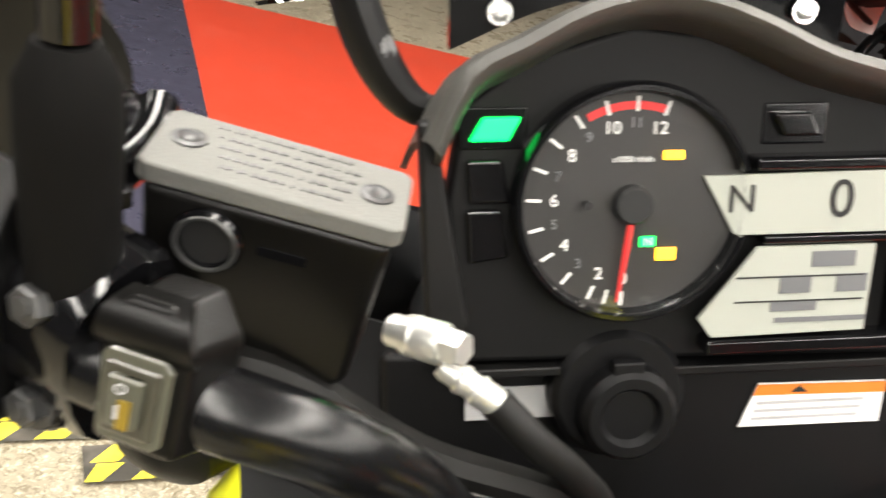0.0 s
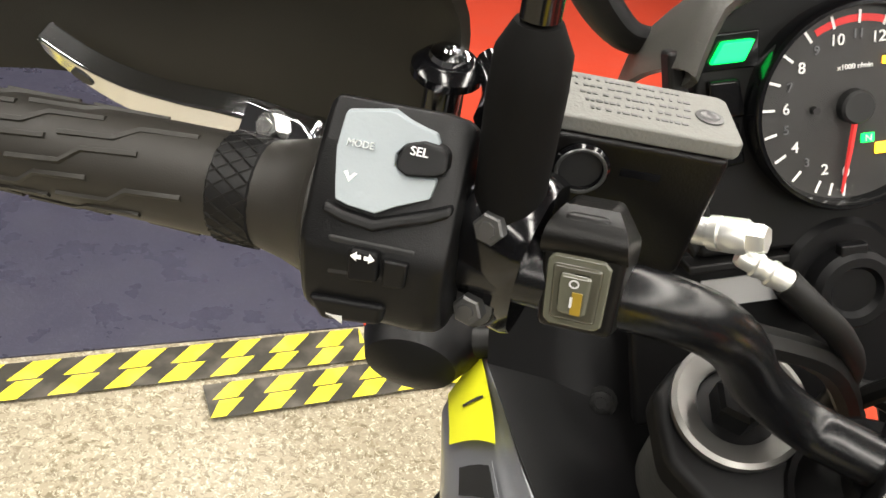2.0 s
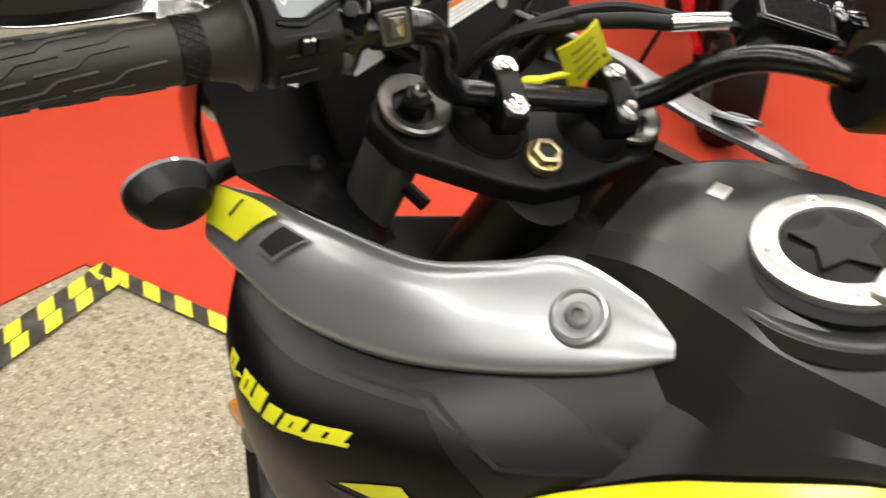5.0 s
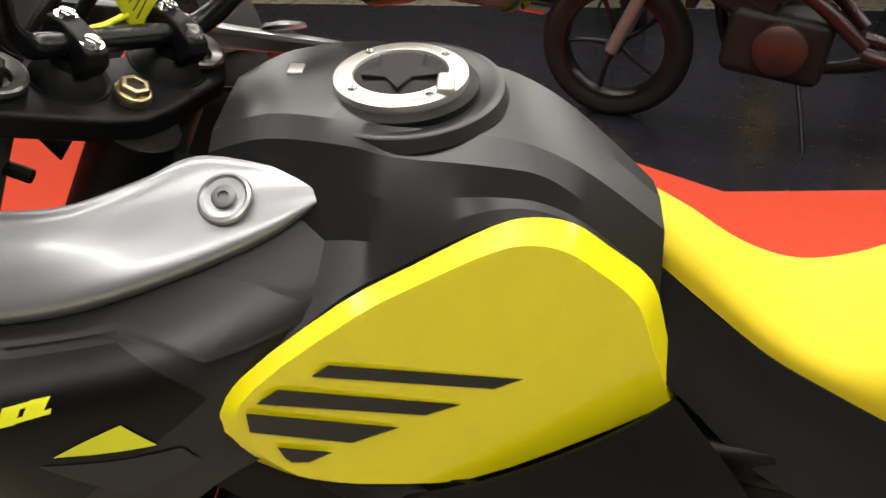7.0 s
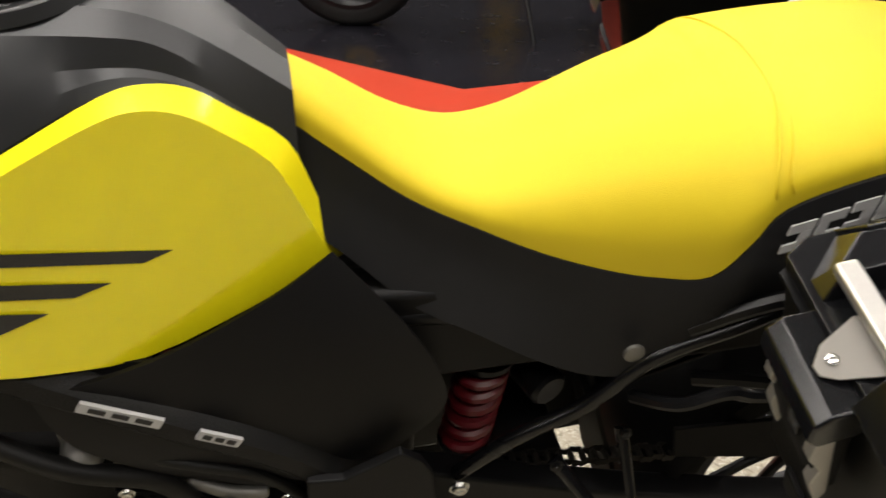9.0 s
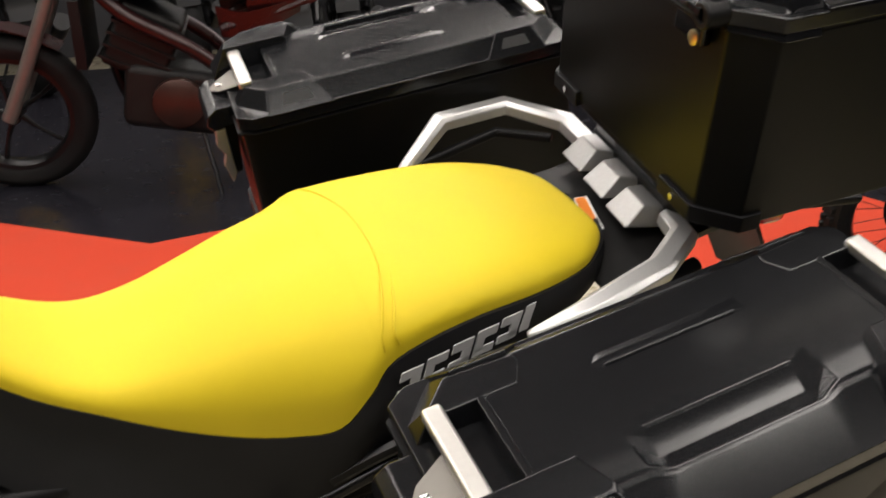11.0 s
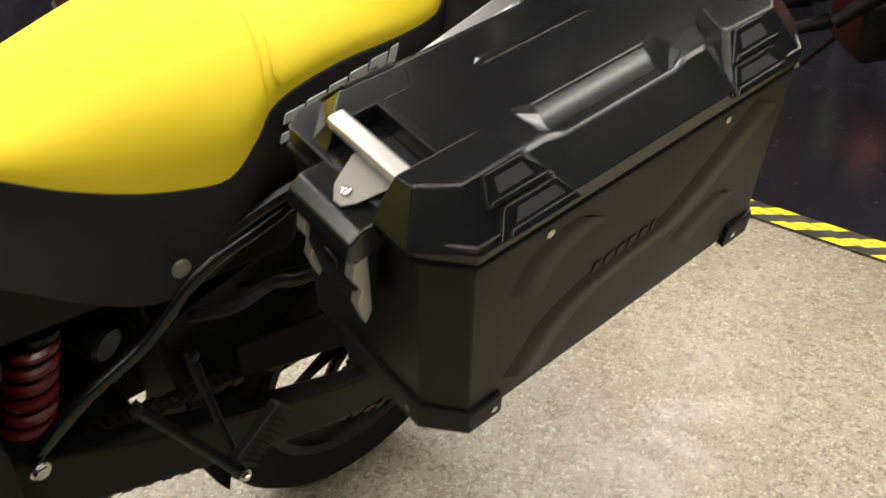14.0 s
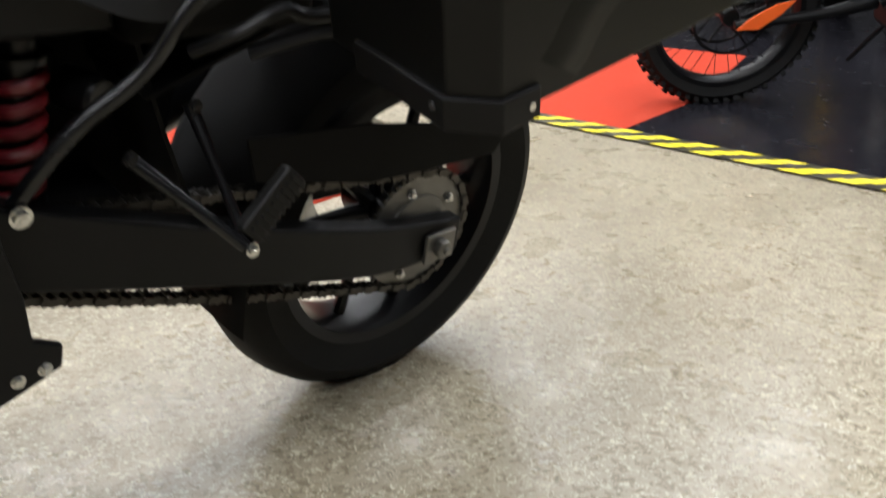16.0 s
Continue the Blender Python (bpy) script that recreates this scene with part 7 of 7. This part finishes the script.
pannier(BIKE @ PMAT2, -1, "black aluminium side pannier with graphite lid on the far side")


def top_case():
    th = thing("top_case", "black aluminium top case with graphite lid on the luggage rack", "top case", BIKE @ pose(-0.012, -0.029, 1.072, -11, -3, -8.5))
    W, D, H = 0.2, 0.375, 0.222
    c, d = 0.037, 0.034
    out = [(-W, -d), (-W, -D + d), (-W + c, -D), (W - c, -D), (W, -D + d), (W, -d), (W - c, 0), (-W + c, 0)]
    part("body", prism(out, H, "z", 0), PANNIER, th, "black powder-coated aluminium body", bevel=0.003, seg=3)

    def scaled(o, k, k2=None):
        return [(x * k, -D / 2 + (y + D / 2) * (k2 or k)) for x, y in o]

    part("lid_seal", prism(scaled(out, 1.005), 0.004, "z", H), MATTE, th)
    part("lid_rim", prism(scaled(out, 1.022), 0.016, "z", H + 0.004), LIDP, th, bevel=0.002)
    part("lid", prism(scaled(out, 1.0, 1.015), 0.046, "z", H + 0.018, scaled(out, 0.82, 0.8)), LIDP, th, "moulded graphite lid", bevel=0.004, seg=3, angle=12)
    top = H + 0.0635
    hexa = [(-0.075, -0.105), (-0.105, -0.14), (-0.105, -D + 0.14), (-0.075, -D + 0.105), (0.075, -D + 0.105), (0.105, -D + 0.14), (0.105, -0.14), (0.075, -0.105)]
    part("lid_field", prism(scaled(hexa, 1.06), 0.006, "z", top - 0.001, scaled(hexa, 0.96)), LIDP, th, "raised centre field", bevel=0.0015, angle=8)
    for sy in (0, 1):
        pad = [(-0.1, -0.034), (-0.056, -0.088), (0.056, -0.088), (0.1, -0.034)]
        inn = [(-0.082, -0.042), (-0.05, -0.08), (0.05, -0.08), (0.082, -0.042)]
        pad, inn = ([(x, -D - y) if sy else (x, y) for x, y in o][:: 1 if sy else -1] for o in (pad, inn))
        part("lid_pad", prism(pad, 0.014, "z", H + 0.05, inn), LIDP, th, "raised pad on the lid", bevel=0.002, angle=8)
    for sx in (-1, 1):
        pad = [(sx * 0.17, -0.09), (sx * 0.122, -0.135), (sx * 0.122, -D + 0.135), (sx * 0.17, -D + 0.09)]
        inn = [(sx * 0.155, -0.105), (sx * 0.128, -0.14), (sx * 0.128, -D + 0.14), (sx * 0.155, -D + 0.105)]
        part("lid_pad", prism(pad[::sx], 0.014, "z", H + 0.052, inn[::sx]), LIDP, th, "raised pad on the lid", bevel=0.002, angle=8)
        for y0, sy in ((0.005, -1), (-D - 0.005, 1)):
            base = [(sx * (W + 0.007), y0 + sy * 0.038), (sx * (W - 0.036), y0), (sx * (W - 0.12), y0), (sx * (W - 0.122), y0 + sy * 0.03), (sx * (W - 0.09), y0 + sy * 0.08), (sx * (W + 0.007), y0 + sy * 0.078)]
            topo = [(sx * (W - 0.022), y0 + sy * 0.052), (sx * (W - 0.05), y0 + sy * 0.034), (sx * (W - 0.104), y0 + sy * 0.04), (sx * (W - 0.106), y0 + sy * 0.048), (sx * (W - 0.085), y0 + sy * 0.074), (sx * (W - 0.026), y0 + sy * 0.074)]
            v, f = prism(base, 0.078, "z", H - 0.004, topo)
            cp = part("corner_cap", (v, [t[::-1] for t in f] if sx * sy > 0 else f), LIDP, th, "faceted graphite corner cap", bevel=0.002, angle=12)
            for k, (b, z, w) in enumerate(((0.017, 0.0325, 0.05), (0.0335, 0.0635, 0.034))):
                rm = Matrix.Translation((sx * (W - 0.08), y0 + sy * b, H + z)) @ Matrix.Rotation(radians(-sy * 62), 4, "X")
                part("loop_rib", moved(box(0, 0, 0, w + 0.018, 0.02, 0.008), rm), LIDP, cp, bevel=0.0015)
                part("slot", moved(box(0, 0, 0.0006, w, 0.009, 0.008), rm), INK, cp)
        part("handle_bar", box(sx * (W - 0.013), -D / 2, H + 0.061, 0.016, 0.222, 0.02), ALU, th, "bare aluminium carry handle", bevel=0.003)
        v, f = prism([(W - 0.05, H + 0.05), (W - 0.012, H + 0.03), (W + 0.004, H + 0.022), (W + 0.004, H + 0.008), (W - 0.05, H + 0.008)], -0.225, "y", -D / 2 + 0.1125)
        part("handle_recess", ([(x * sx, y, z) for x, y, z in v], [t[::-1] for t in f] if sx < 0 else f), GLOSSB, th, bevel=0.002)
        part("rivet", lathe([(0.0055, 0), (0.0055, sx * 0.002), (0.003, sx * 0.003)], 12, "x", (sx * W, -0.19, H - 0.034)), STEEL, th)
        lt = part("latch", prism([(sx * 0.07, H + 0.028), (sx * 0.155, H + 0.03), (sx * 0.166, H + 0.014), (sx * 0.158, H - 0.002), (sx * 0.078, H - 0.004), (sx * 0.064, H + 0.012)][:: -sx], 0.016, "y", 0.003), MATTE, th, "black lid latch", bevel=0.003)
        part("latch_bar", tube([(sx * 0.075, 0.018, H + 0.013), (sx * 0.152, 0.018, H + 0.014)], 0.011, 12, smooth=False), LIDP, lt)
        for x in (0.075, 0.154):
            part("latch_pivot", lathe([(0.014, 0), (0.014, 0.022), (0.012, 0.024), (0.008, 0.024), (0.007, 0.02)], 18, "y", (sx * x, 0.004, H + 0.012)), GRAIN, lt)
        part("latch_rib", box(sx * 0.114, 0.0245, H + 0.016, 0.04, 0.012, 0.006), LIDP, lt, bevel=0.001)
        part("latch_hook", box(sx * 0.12, 0.008, H - 0.014, 0.05, 0.012, 0.028), GLOSSB, lt, bevel=0.003)
        part("keyhole", lathe([(0.008, 0), (0.008, 0.006), (0.005, 0.007)], 14, "y", (sx * 0.132, 0.01, H - 0.022)), BRASS, lt)
        shoe = part("corner_shoe", prism([(sx * (W + 0.004), -0.06), (sx * (W + 0.004), -d), (sx * (W - c), 0.006), (sx * (W - 0.1), 0.006), (sx * (W - 0.1), -0.02), (sx * (W - 0.02), -0.06)][:: -1 if sx > 0 else 1], 0.022, "z", -0.006), MATTE, th, "black corner shoe", bevel=0.002)
        part("shoe_rivet", lathe([(0.004, 0), (0.004, 0.002)], 10, "y", (sx * (W - 0.07), 0.006, 0.006)), STEEL, shoe)
    part("base_plate", prism([(-0.15, -0.02), (0.15, -0.02), (0.13, -D + 0.03), (-0.13, -D + 0.03)][::-1], 0.03, "z", -0.03), MATTE, th, bevel=0.004)


top_case()

# ---- other motorcycles in the showroom ----


def parked_bike(m, label, paint, seatm, frame_m, rear_plate=True, knob=False, seat_h=0.8, rimm=None, enginem=ENGINE, tail_up=0.0, lamp_m=REDLENS, tank_m=None, grow=1.2, lean=-9, cover_m=None):
    """A motorcycle on its stand: y ahead from the rear contact patch."""
    th = thing("parked_motorcycle", label, "motorcycle", m @ pose(0, 0, 0, 0, lean, 0) @ Matrix.Scale(grow, 4), "parked motorcycles")
    wb, R = 1.43, 0.345 if knob else 0.315
    rimm = rimm or BLACKSTEEL
    for y, w, st in ((0, 0.16, "rear_wheel"), (wb, 0.12, "front_wheel")):
        wheel(st, th, pose(0, y, R + (0.012 if knob else 0)), R, 0.272 if knob else 0.225, w if not knob else 0.11, 30, rimm, TYRE, spokes=32 if knob else 0, n_arm=5, knob=knob)
    for s in (-1, 1):
        part("swingarm", tube([(s * 0.1, 0.0, R), (s * 0.1, 0.3, R + 0.03), (s * 0.09, 0.5, R + 0.07)], [0.016, 0.02, 0.03], 10), frame_m, th)
        part("fork", tube([(s * 0.09, wb, R), (s * 0.09, wb - 0.14, 0.62), (s * 0.09, wb - 0.3, 1.0)], [0.028, 0.026, 0.022], 12), frame_m if knob else CAST, th)
        part("frame_rail", tube([(s * 0.06, wb - 0.3, 0.9), (s * 0.14, 0.95, 0.74), (s * 0.15, 0.7, 0.6), (s * 0.12, 0.5, 0.42)], [0.025, 0.028, 0.028, 0.026], 10), frame_m, th, "tubular frame")
        part("tail_rail", tube([(s * 0.12, 0.6, 0.68), (s * 0.12, 0.3, 0.78), (s * 0.09, -0.02, 0.9 + tail_up)], [0.014, 0.014, 0.012], 8), frame_m, th)
        part("handlebar", tube([(0, wb - 0.36, 1.06), (s * 0.1, wb - 0.37, 1.07), (s * 0.22, wb - 0.42, 1.11), (s * 0.37, wb - 0.48, 1.1)], 0.011, 10), GLOSSB, th)
        part("handlebar_grip", tube([(s * 0.27, wb - 0.44, 1.108), (s * 0.38, wb - 0.485, 1.1)], 0.017, 12, smooth=False), RUBBER, th)
        part("side_panel", loft([[(s * 0.1, 0.62, 0.76), (s * 0.15, 0.5, 0.75), (s * 0.12, 0.3, 0.8)], [(s * 0.1, 0.6, 0.64), (s * 0.14, 0.48, 0.66), (s * 0.1, 0.3, 0.74)]], 2, 3), MATTE if knob else paint, th, solid=0.004)
        part("tail_panel", loft([[(s * 0.13, 0.5, 0.8), (s * 0.13, 0.25, 0.84), (s * 0.07, -0.05, 0.93 + tail_up)], [(s * 0.12, 0.5, 0.74), (s * 0.12, 0.25, 0.78), (s * 0.06, -0.05, 0.89 + tail_up)]], 2, 3), MATTE if knob else paint, th, solid=0.004)
        if not knob:
            part("mirror", join(tube([(s * 0.18, wb - 0.4, 1.1), (s * 0.22, wb - 0.36, 1.2), (s * 0.27, wb - 0.37, 1.26)], 0.006, 8), moved(lathe([(0.0, -0.014), (0.045, -0.008), (0.05, 0.004), (0.0, 0.006)], 20, "y"), Matrix.Translation((s * 0.29, wb - 0.37, 1.28)) @ Matrix.Diagonal((1.4, 1, 0.8, 1)))), MATTE, th)
    part("fuel_tank", loft([[(-0.05, 0.66, 0.8), (-0.06, 0.66, 0.84), (0, 0.66, 0.87), (0.06, 0.66, 0.84), (0.05, 0.66, 0.8)], [(-0.13, 0.8, 0.8), (-0.13, 0.8, 0.92), (0, 0.8, 0.98), (0.13, 0.8, 0.92), (0.13, 0.8, 0.8)], [(-0.16, 0.98, 0.82), (-0.15, 0.98, 0.96), (0, 0.98, 1.02), (0.15, 0.98, 0.96), (0.16, 0.98, 0.82)], [(-0.08, 1.1, 0.84), (-0.08, 1.1, 0.94), (0, 1.1, 0.98), (0.08, 1.1, 0.94), (0.08, 1.1, 0.84)]], 4, 4, caps=True), tank_m or paint, th, "painted fuel tank")
    part("seat", loft([[(-0.09, 0.68, seat_h), (0, 0.68, seat_h + 0.04), (0.09, 0.68, seat_h)], [(-0.14, 0.52, seat_h - 0.03), (0, 0.52, seat_h + 0.015), (0.14, 0.52, seat_h - 0.03)], [(-0.14, 0.36, seat_h - 0.02), (0, 0.36, seat_h + 0.03), (0.14, 0.36, seat_h - 0.02)], [(-0.12, 0.26, seat_h + 0.05), (0, 0.26, seat_h + 0.11), (0.12, 0.26, seat_h + 0.05)], [(-0.1, 0.1, seat_h + 0.08 + tail_up * 0.5), (0, 0.1, seat_h + 0.13 + tail_up * 0.5), (0.1, 0.1, seat_h + 0.08 + tail_up * 0.5)], [(-0.06, -0.03, seat_h + 0.1 + tail_up), (0, -0.03, seat_h + 0.13 + tail_up), (0.06, -0.03, seat_h + 0.1 + tail_up)]], 4, 4), seatm, th, "dual seat", solid=0.03, offset=-1)
    part("engine", moved(box(0, 0, 0, 0.3, 0.38, 0.26), pose(0, 0.8, 0.4, 8, 0, 0)), enginem, th, "engine block", bevel=0.04, seg=3)
    part("cylinder", moved(box(0, 0, 0, 0.26, 0.24, 0.26), pose(0, 0.9, 0.62, 25, 0, 0)), enginem, th, bevel=0.02)
    for k in range(5):
        part("cooling_fin", moved(box(0, 0, -0.1 + 0.05 * k, 0.28, 0.26, 0.01), pose(0, 0.9, 0.62, 25, 0, 0)), enginem, th)
    for s in (-1, 1):
        part("engine_cover", lathe([(0.1, 0), (0.098, s * 0.025), (0.07, s * 0.04), (0.0, s * 0.045)], 24, "x", (s * 0.15, 0.78, 0.4)), cover_m or enginem, th, "round engine cover")
    part("radiator", box(0, 1.12, 0.66, 0.3, 0.04, 0.26), MATTE, th, bevel=0.004)
    part("headlamp", moved(lathe([(0.02, -0.1), (0.085, -0.06), (0.09, 0.02), (0.07, 0.05), (0.0, 0.06)], 24, "y"), pose(0, wb - 0.18, 0.95)), LENS, th, "round headlamp")
    part("exhaust", tube([(0.1, 1.05, 0.5), (0.12, 0.95, 0.26), (0.14, 0.6, 0.24), (0.17, 0.3, 0.32), (0.2, 0.0, 0.42)] if not knob else [(0.08, 1.05, 0.6), (0.14, 0.95, 0.5), (0.15, 0.7, 0.6), (0.15, 0.5, 0.66), (0.15, 0.42, 0.69)], [0.024, 0.024, 0.026, 0.05, 0.055] if not knob else [0.02, 0.02, 0.022, 0.04, 0.045], 14), BLACKSTEEL, th, "exhaust pipe and silencer")
    part("mudguard", loft([[(x, wb + 0.335 * math.cos(radians(a)), R + 0.345 * math.sin(radians(a)) + (0.12 if knob else 0)) for x in (-0.06, 0, 0.06)] for a in (20, 60, 95, 130)], 3, 3), paint, th, "front mudguard", solid=0.004)
    part("side_stand", tube([(-0.12, 0.7, 0.26), (-0.2, 0.66, 0.12), (-0.245, 0.64, 0.04)], 0.01, 8), BLACKSTEEL, th, "side stand")
    if rear_plate:
        part("tail_lamp", box(0, -0.07, 0.89 + tail_up, 0.1, 0.03, 0.04), lamp_m, th, "red tail lamp", bevel=0.006)
        part("tail_tidy", tube([(0, -0.02, 0.85 + tail_up), (0, -0.14, 0.82), (0, -0.2, 0.79)], [0.03, 0.02, 0.02], 8), MATTE, th)
        pl = part("number_plate", moved(box(0, 0, 0, 0.2, 0.006, 0.165), pose(0, -0.215, 0.8, 18, 0, 0)), PLATEY, th, "yellow number plate with plain black bars", bevel=0.003)
        for z, n in ((0.036, 4), (-0.036, 3)):
            for k in range(n):
                part("plate_bar", moved(box((k - (n - 1) / 2) * 0.04, -0.0045, z, 0.013, 0.002, 0.05), pose(0, -0.215, 0.8, 18, 0, 0)), INK, pl)
        for s in (-1, 1):
            part("turn_signal", join(tube([(0, -0.08, 0.84), (s * 0.12, -0.09, 0.84)], 0.006, 8, smooth=False), lathe([(0.01, 0), (0.022, 0.02), (0.02, 0.045)], 14, "x", (s * 0.12 - (0.045 if s < 0 else 0), -0.09, 0.84))), AMBER, th)
        part("rear_hugger", loft([[(x, 0.33 * math.cos(radians(a)), R + 0.345 * math.sin(radians(a))) for x in (-0.08, 0, 0.08)] for a in (60, 95, 130, 150)], 3, 3), MATTE, th, solid=0.004)
    if knob:
        part("rear_fender", loft([[(-0.1, 0.5, 0.9), (0, 0.5, 0.92), (0.1, 0.5, 0.9)], [(-0.11, 0.15, 0.86), (0, 0.15, 0.88), (0.11, 0.15, 0.86)], [(-0.08, -0.17, 0.78), (0, -0.17, 0.8), (0.08, -0.17, 0.78)]], 4, 4), paint, th, "long orange rear mudguard", solid=0.005)
        for s in (-1, 1):
            part("fender_side", loft([[(s * 0.1, 0.5, 0.9), (s * 0.112, 0.15, 0.862), (s * 0.082, -0.17, 0.782)], [(s * 0.125, 0.48, 0.82), (s * 0.13, 0.15, 0.785), (s * 0.09, -0.12, 0.745)]], 3, 4), paint, th, "orange flank of the rear mudguard", solid=0.004)
            board = part("number_board", loft([[(s * 0.14, 0.8, 0.86), (s * 0.165, 0.62, 0.82), (s * 0.15, 0.42, 0.76)], [(s * 0.14, 0.78, 0.66), (s * 0.165, 0.62, 0.66), (s * 0.15, 0.44, 0.74)]], 3, 3), MATTE, th, "black side board edged in orange", solid=0.004)
            part("board_edge", tube([(s * 0.15, 0.8, 0.86), (s * 0.172, 0.62, 0.822), (s * 0.156, 0.42, 0.752), (s * 0.172, 0.62, 0.66), (s * 0.15, 0.78, 0.66)], 0.005, 6, 1, smooth=False), ORANGE, board)
            part("brake_ring" if s > 0 else "sprocket", join(lathe([(0.128, s * 0.052), (0.14, s * 0.052), (0.14, s * 0.055), (0.128, s * 0.055)], 40, "x", (0, 0, R + 0.012), closed=True), *[tube([(s * 0.05, 0.03 * math.cos(a), R + 0.012 + 0.03 * math.sin(a)), (s * 0.054, 0.13 * math.cos(a + 0.3), R + 0.012 + 0.13 * math.sin(a + 0.3))], 0.004, 6, smooth=False) for a in (0, 1.26, 2.51, 3.77, 5.03)]), BLACKSTEEL, th, "dark ring beside the wheel hub")
        part("silencer", tube([(0.155, 0.46, 0.69), (0.158, 0.44, 0.695), (0.16, 0.26, 0.735), (0.16, 0.24, 0.738)], [0.025, 0.036, 0.038, 0.026], 8, smooth=False, flat=1.2), CAST, th, "short grey silencer")
        part("chain_guide", prism([(0.0, 0.335), (0.05, 0.38), (0.13, 0.425), (0.2, 0.44), (0.15, 0.385), (0.08, 0.335)], 0.006, "x", 0.118), ORANGE, th, "orange swingarm guard", bevel=0.002)
        part("shock", tube([(0.0, 0.48, 0.46), (0.0, 0.44, 0.78)], 0.034, 14, smooth=False), MATTE, th)
    return th


dirt = parked_bike(pose(1.04, -3.36, 0, 0, 0, 139), "orange off-road motorcycle with knobbly tyres on a red and black mat", ORANGE, MATTE, MATTE, rear_plate=False, knob=True, seat_h=0.9, rimm=BLACKSTEEL, grow=1.02, lean=14)
sheet = thing("paper_notice", "white printed paper notice draped over a motorcycle tail", "paper", dirt.matrix_world.copy())
part("paper_sheet", loft([[(0.0, -0.01, 1.052), (0.0, 0.06, 1.058), (0.0, 0.14, 1.055)], [(0.08, -0.05, 0.985), (0.087, 0.07, 1.002), (0.08, 0.19, 1.0)], [(0.15, -0.08, 0.848), (0.147, 0.07, 0.885), (0.128, 0.215, 0.935)]], 4, 4), PAPER, sheet, solid=0.0008)
for k in range(6):
    u = 0.25 + 0.11 * k
    part("print_bar", tube([(0.022 + 0.11 * u, 0.0 - 0.05 * u, 1.055 - 0.13 * u), (0.026 + 0.112 * u, 0.07, 1.058 - 0.105 * u), (0.024 + 0.105 * u, 0.12 + 0.05 * u, 1.056 - 0.09 * u)], 0.0022, 4), GREYPRINT, sheet)
words("notice_heading", "Trade Sale", 0.026, pose(0.05, 0.08, 1.04, 33, 0, 90), INK, sheet)

naked = parked_bike(pose(3.5, -2.4, 0, 0, 0, -20), "dark red naked motorcycle with a grey seat on the black mat", DKRED, VINYLG, DKRED, enginem=ENGINE, cover_m=BRONZE, tank_m=GLOSSB, rear_plate=False, grow=1.22, seat_h=0.85, tail_up=0.06)
for s_ in (-1, 1):
    part("grab_strip", tube([(s_ * 0.13, 0.3, 0.93), (s_ * 0.12, 0.12, 1.0), (s_ * 0.07, -0.05, 1.05)], [0.009, 0.012, 0.01], 8, flat=0.7), RAILM, naked, "bright metal grab strip")
    part("emblem_bar", tube([(s_ * 0.145, 0.42, 0.83), (s_ * 0.138, 0.3, 0.885)], 0.011, 6, smooth=False, flat=1.3), WHITE, naked, "pale emblem bar")
for args in (
    (pose(3.6, -3.35, 0, 0, 0, -124), "black roadster motorcycle with a yellow plate", GLOSSB, MATTE, BLACKSTEEL),
    (pose(4.9, -3.95, 0, 0, 0, -120), "black sports motorcycle with a yellow plate", GLOSSB, MATTE, BLACKSTEEL),
    (pose(5.4, -2.85, 0, 0, 0, -110), "grey roadster motorcycle with a yellow plate", GREYP, MATTE, BLACKSTEEL),
    (pose(1.85, -5.3, 0, 0, 0, -152), "red and black motorcycle with a yellow plate", REDPAINT, MATTE, BLACKSTEEL),
    (pose(2.0, -6.6, 0, 0, 0, 35), "red faired motorcycle facing the aisle", REDPAINT, MATTE, BLACKSTEEL),
    (pose(5.2, -5.2, 0, 0, 0, -120), "red sports motorcycle at the back", REDPAINT, MATTE, BLACKSTEEL),
    (pose(6.6, -1.2, 0, 0, 0, -95), "black motorcycle parked along the wall", GLOSSB, MATTE, BLACKSTEEL),
    (pose(6.4, -3.7, 0, 0, 0, -115), "black motorcycle in the second row", GLOSSB, MATTE, BLACKSTEEL),
    (pose(6.3, -5.0, 0, 0, 0, -118), "dark grey motorcycle in the second row", GREYP, MATTE, BLACKSTEEL),
    (pose(7.3, -2.6, 0, 0, 0, -105), "black motorcycle near the far wall", GLOSSB, MATTE, BLACKSTEEL),
    (pose(4.7, -6.6, 0, 0, 0, -135), "white and black motorcycle at the back", WHITE, MATTE, BLACKSTEEL),
    (pose(3.7, -5.6, 0, 0, 0, -130), "black motorcycle with a brown engine", GLOSSB, MATTE, BLACKSTEEL),
    (pose(3.1, 0.9, 0, 0, 0, -60), "black and red motorcycle on the red carpet", GLOSSB, MATTE, REDPAINT),
    (pose(2.3, 3.7, 0, 0, 0, -60), "white and black motorcycle on the red carpet", WHITE, MATTE, BLACKSTEEL),
):
    parked_bike(*args)
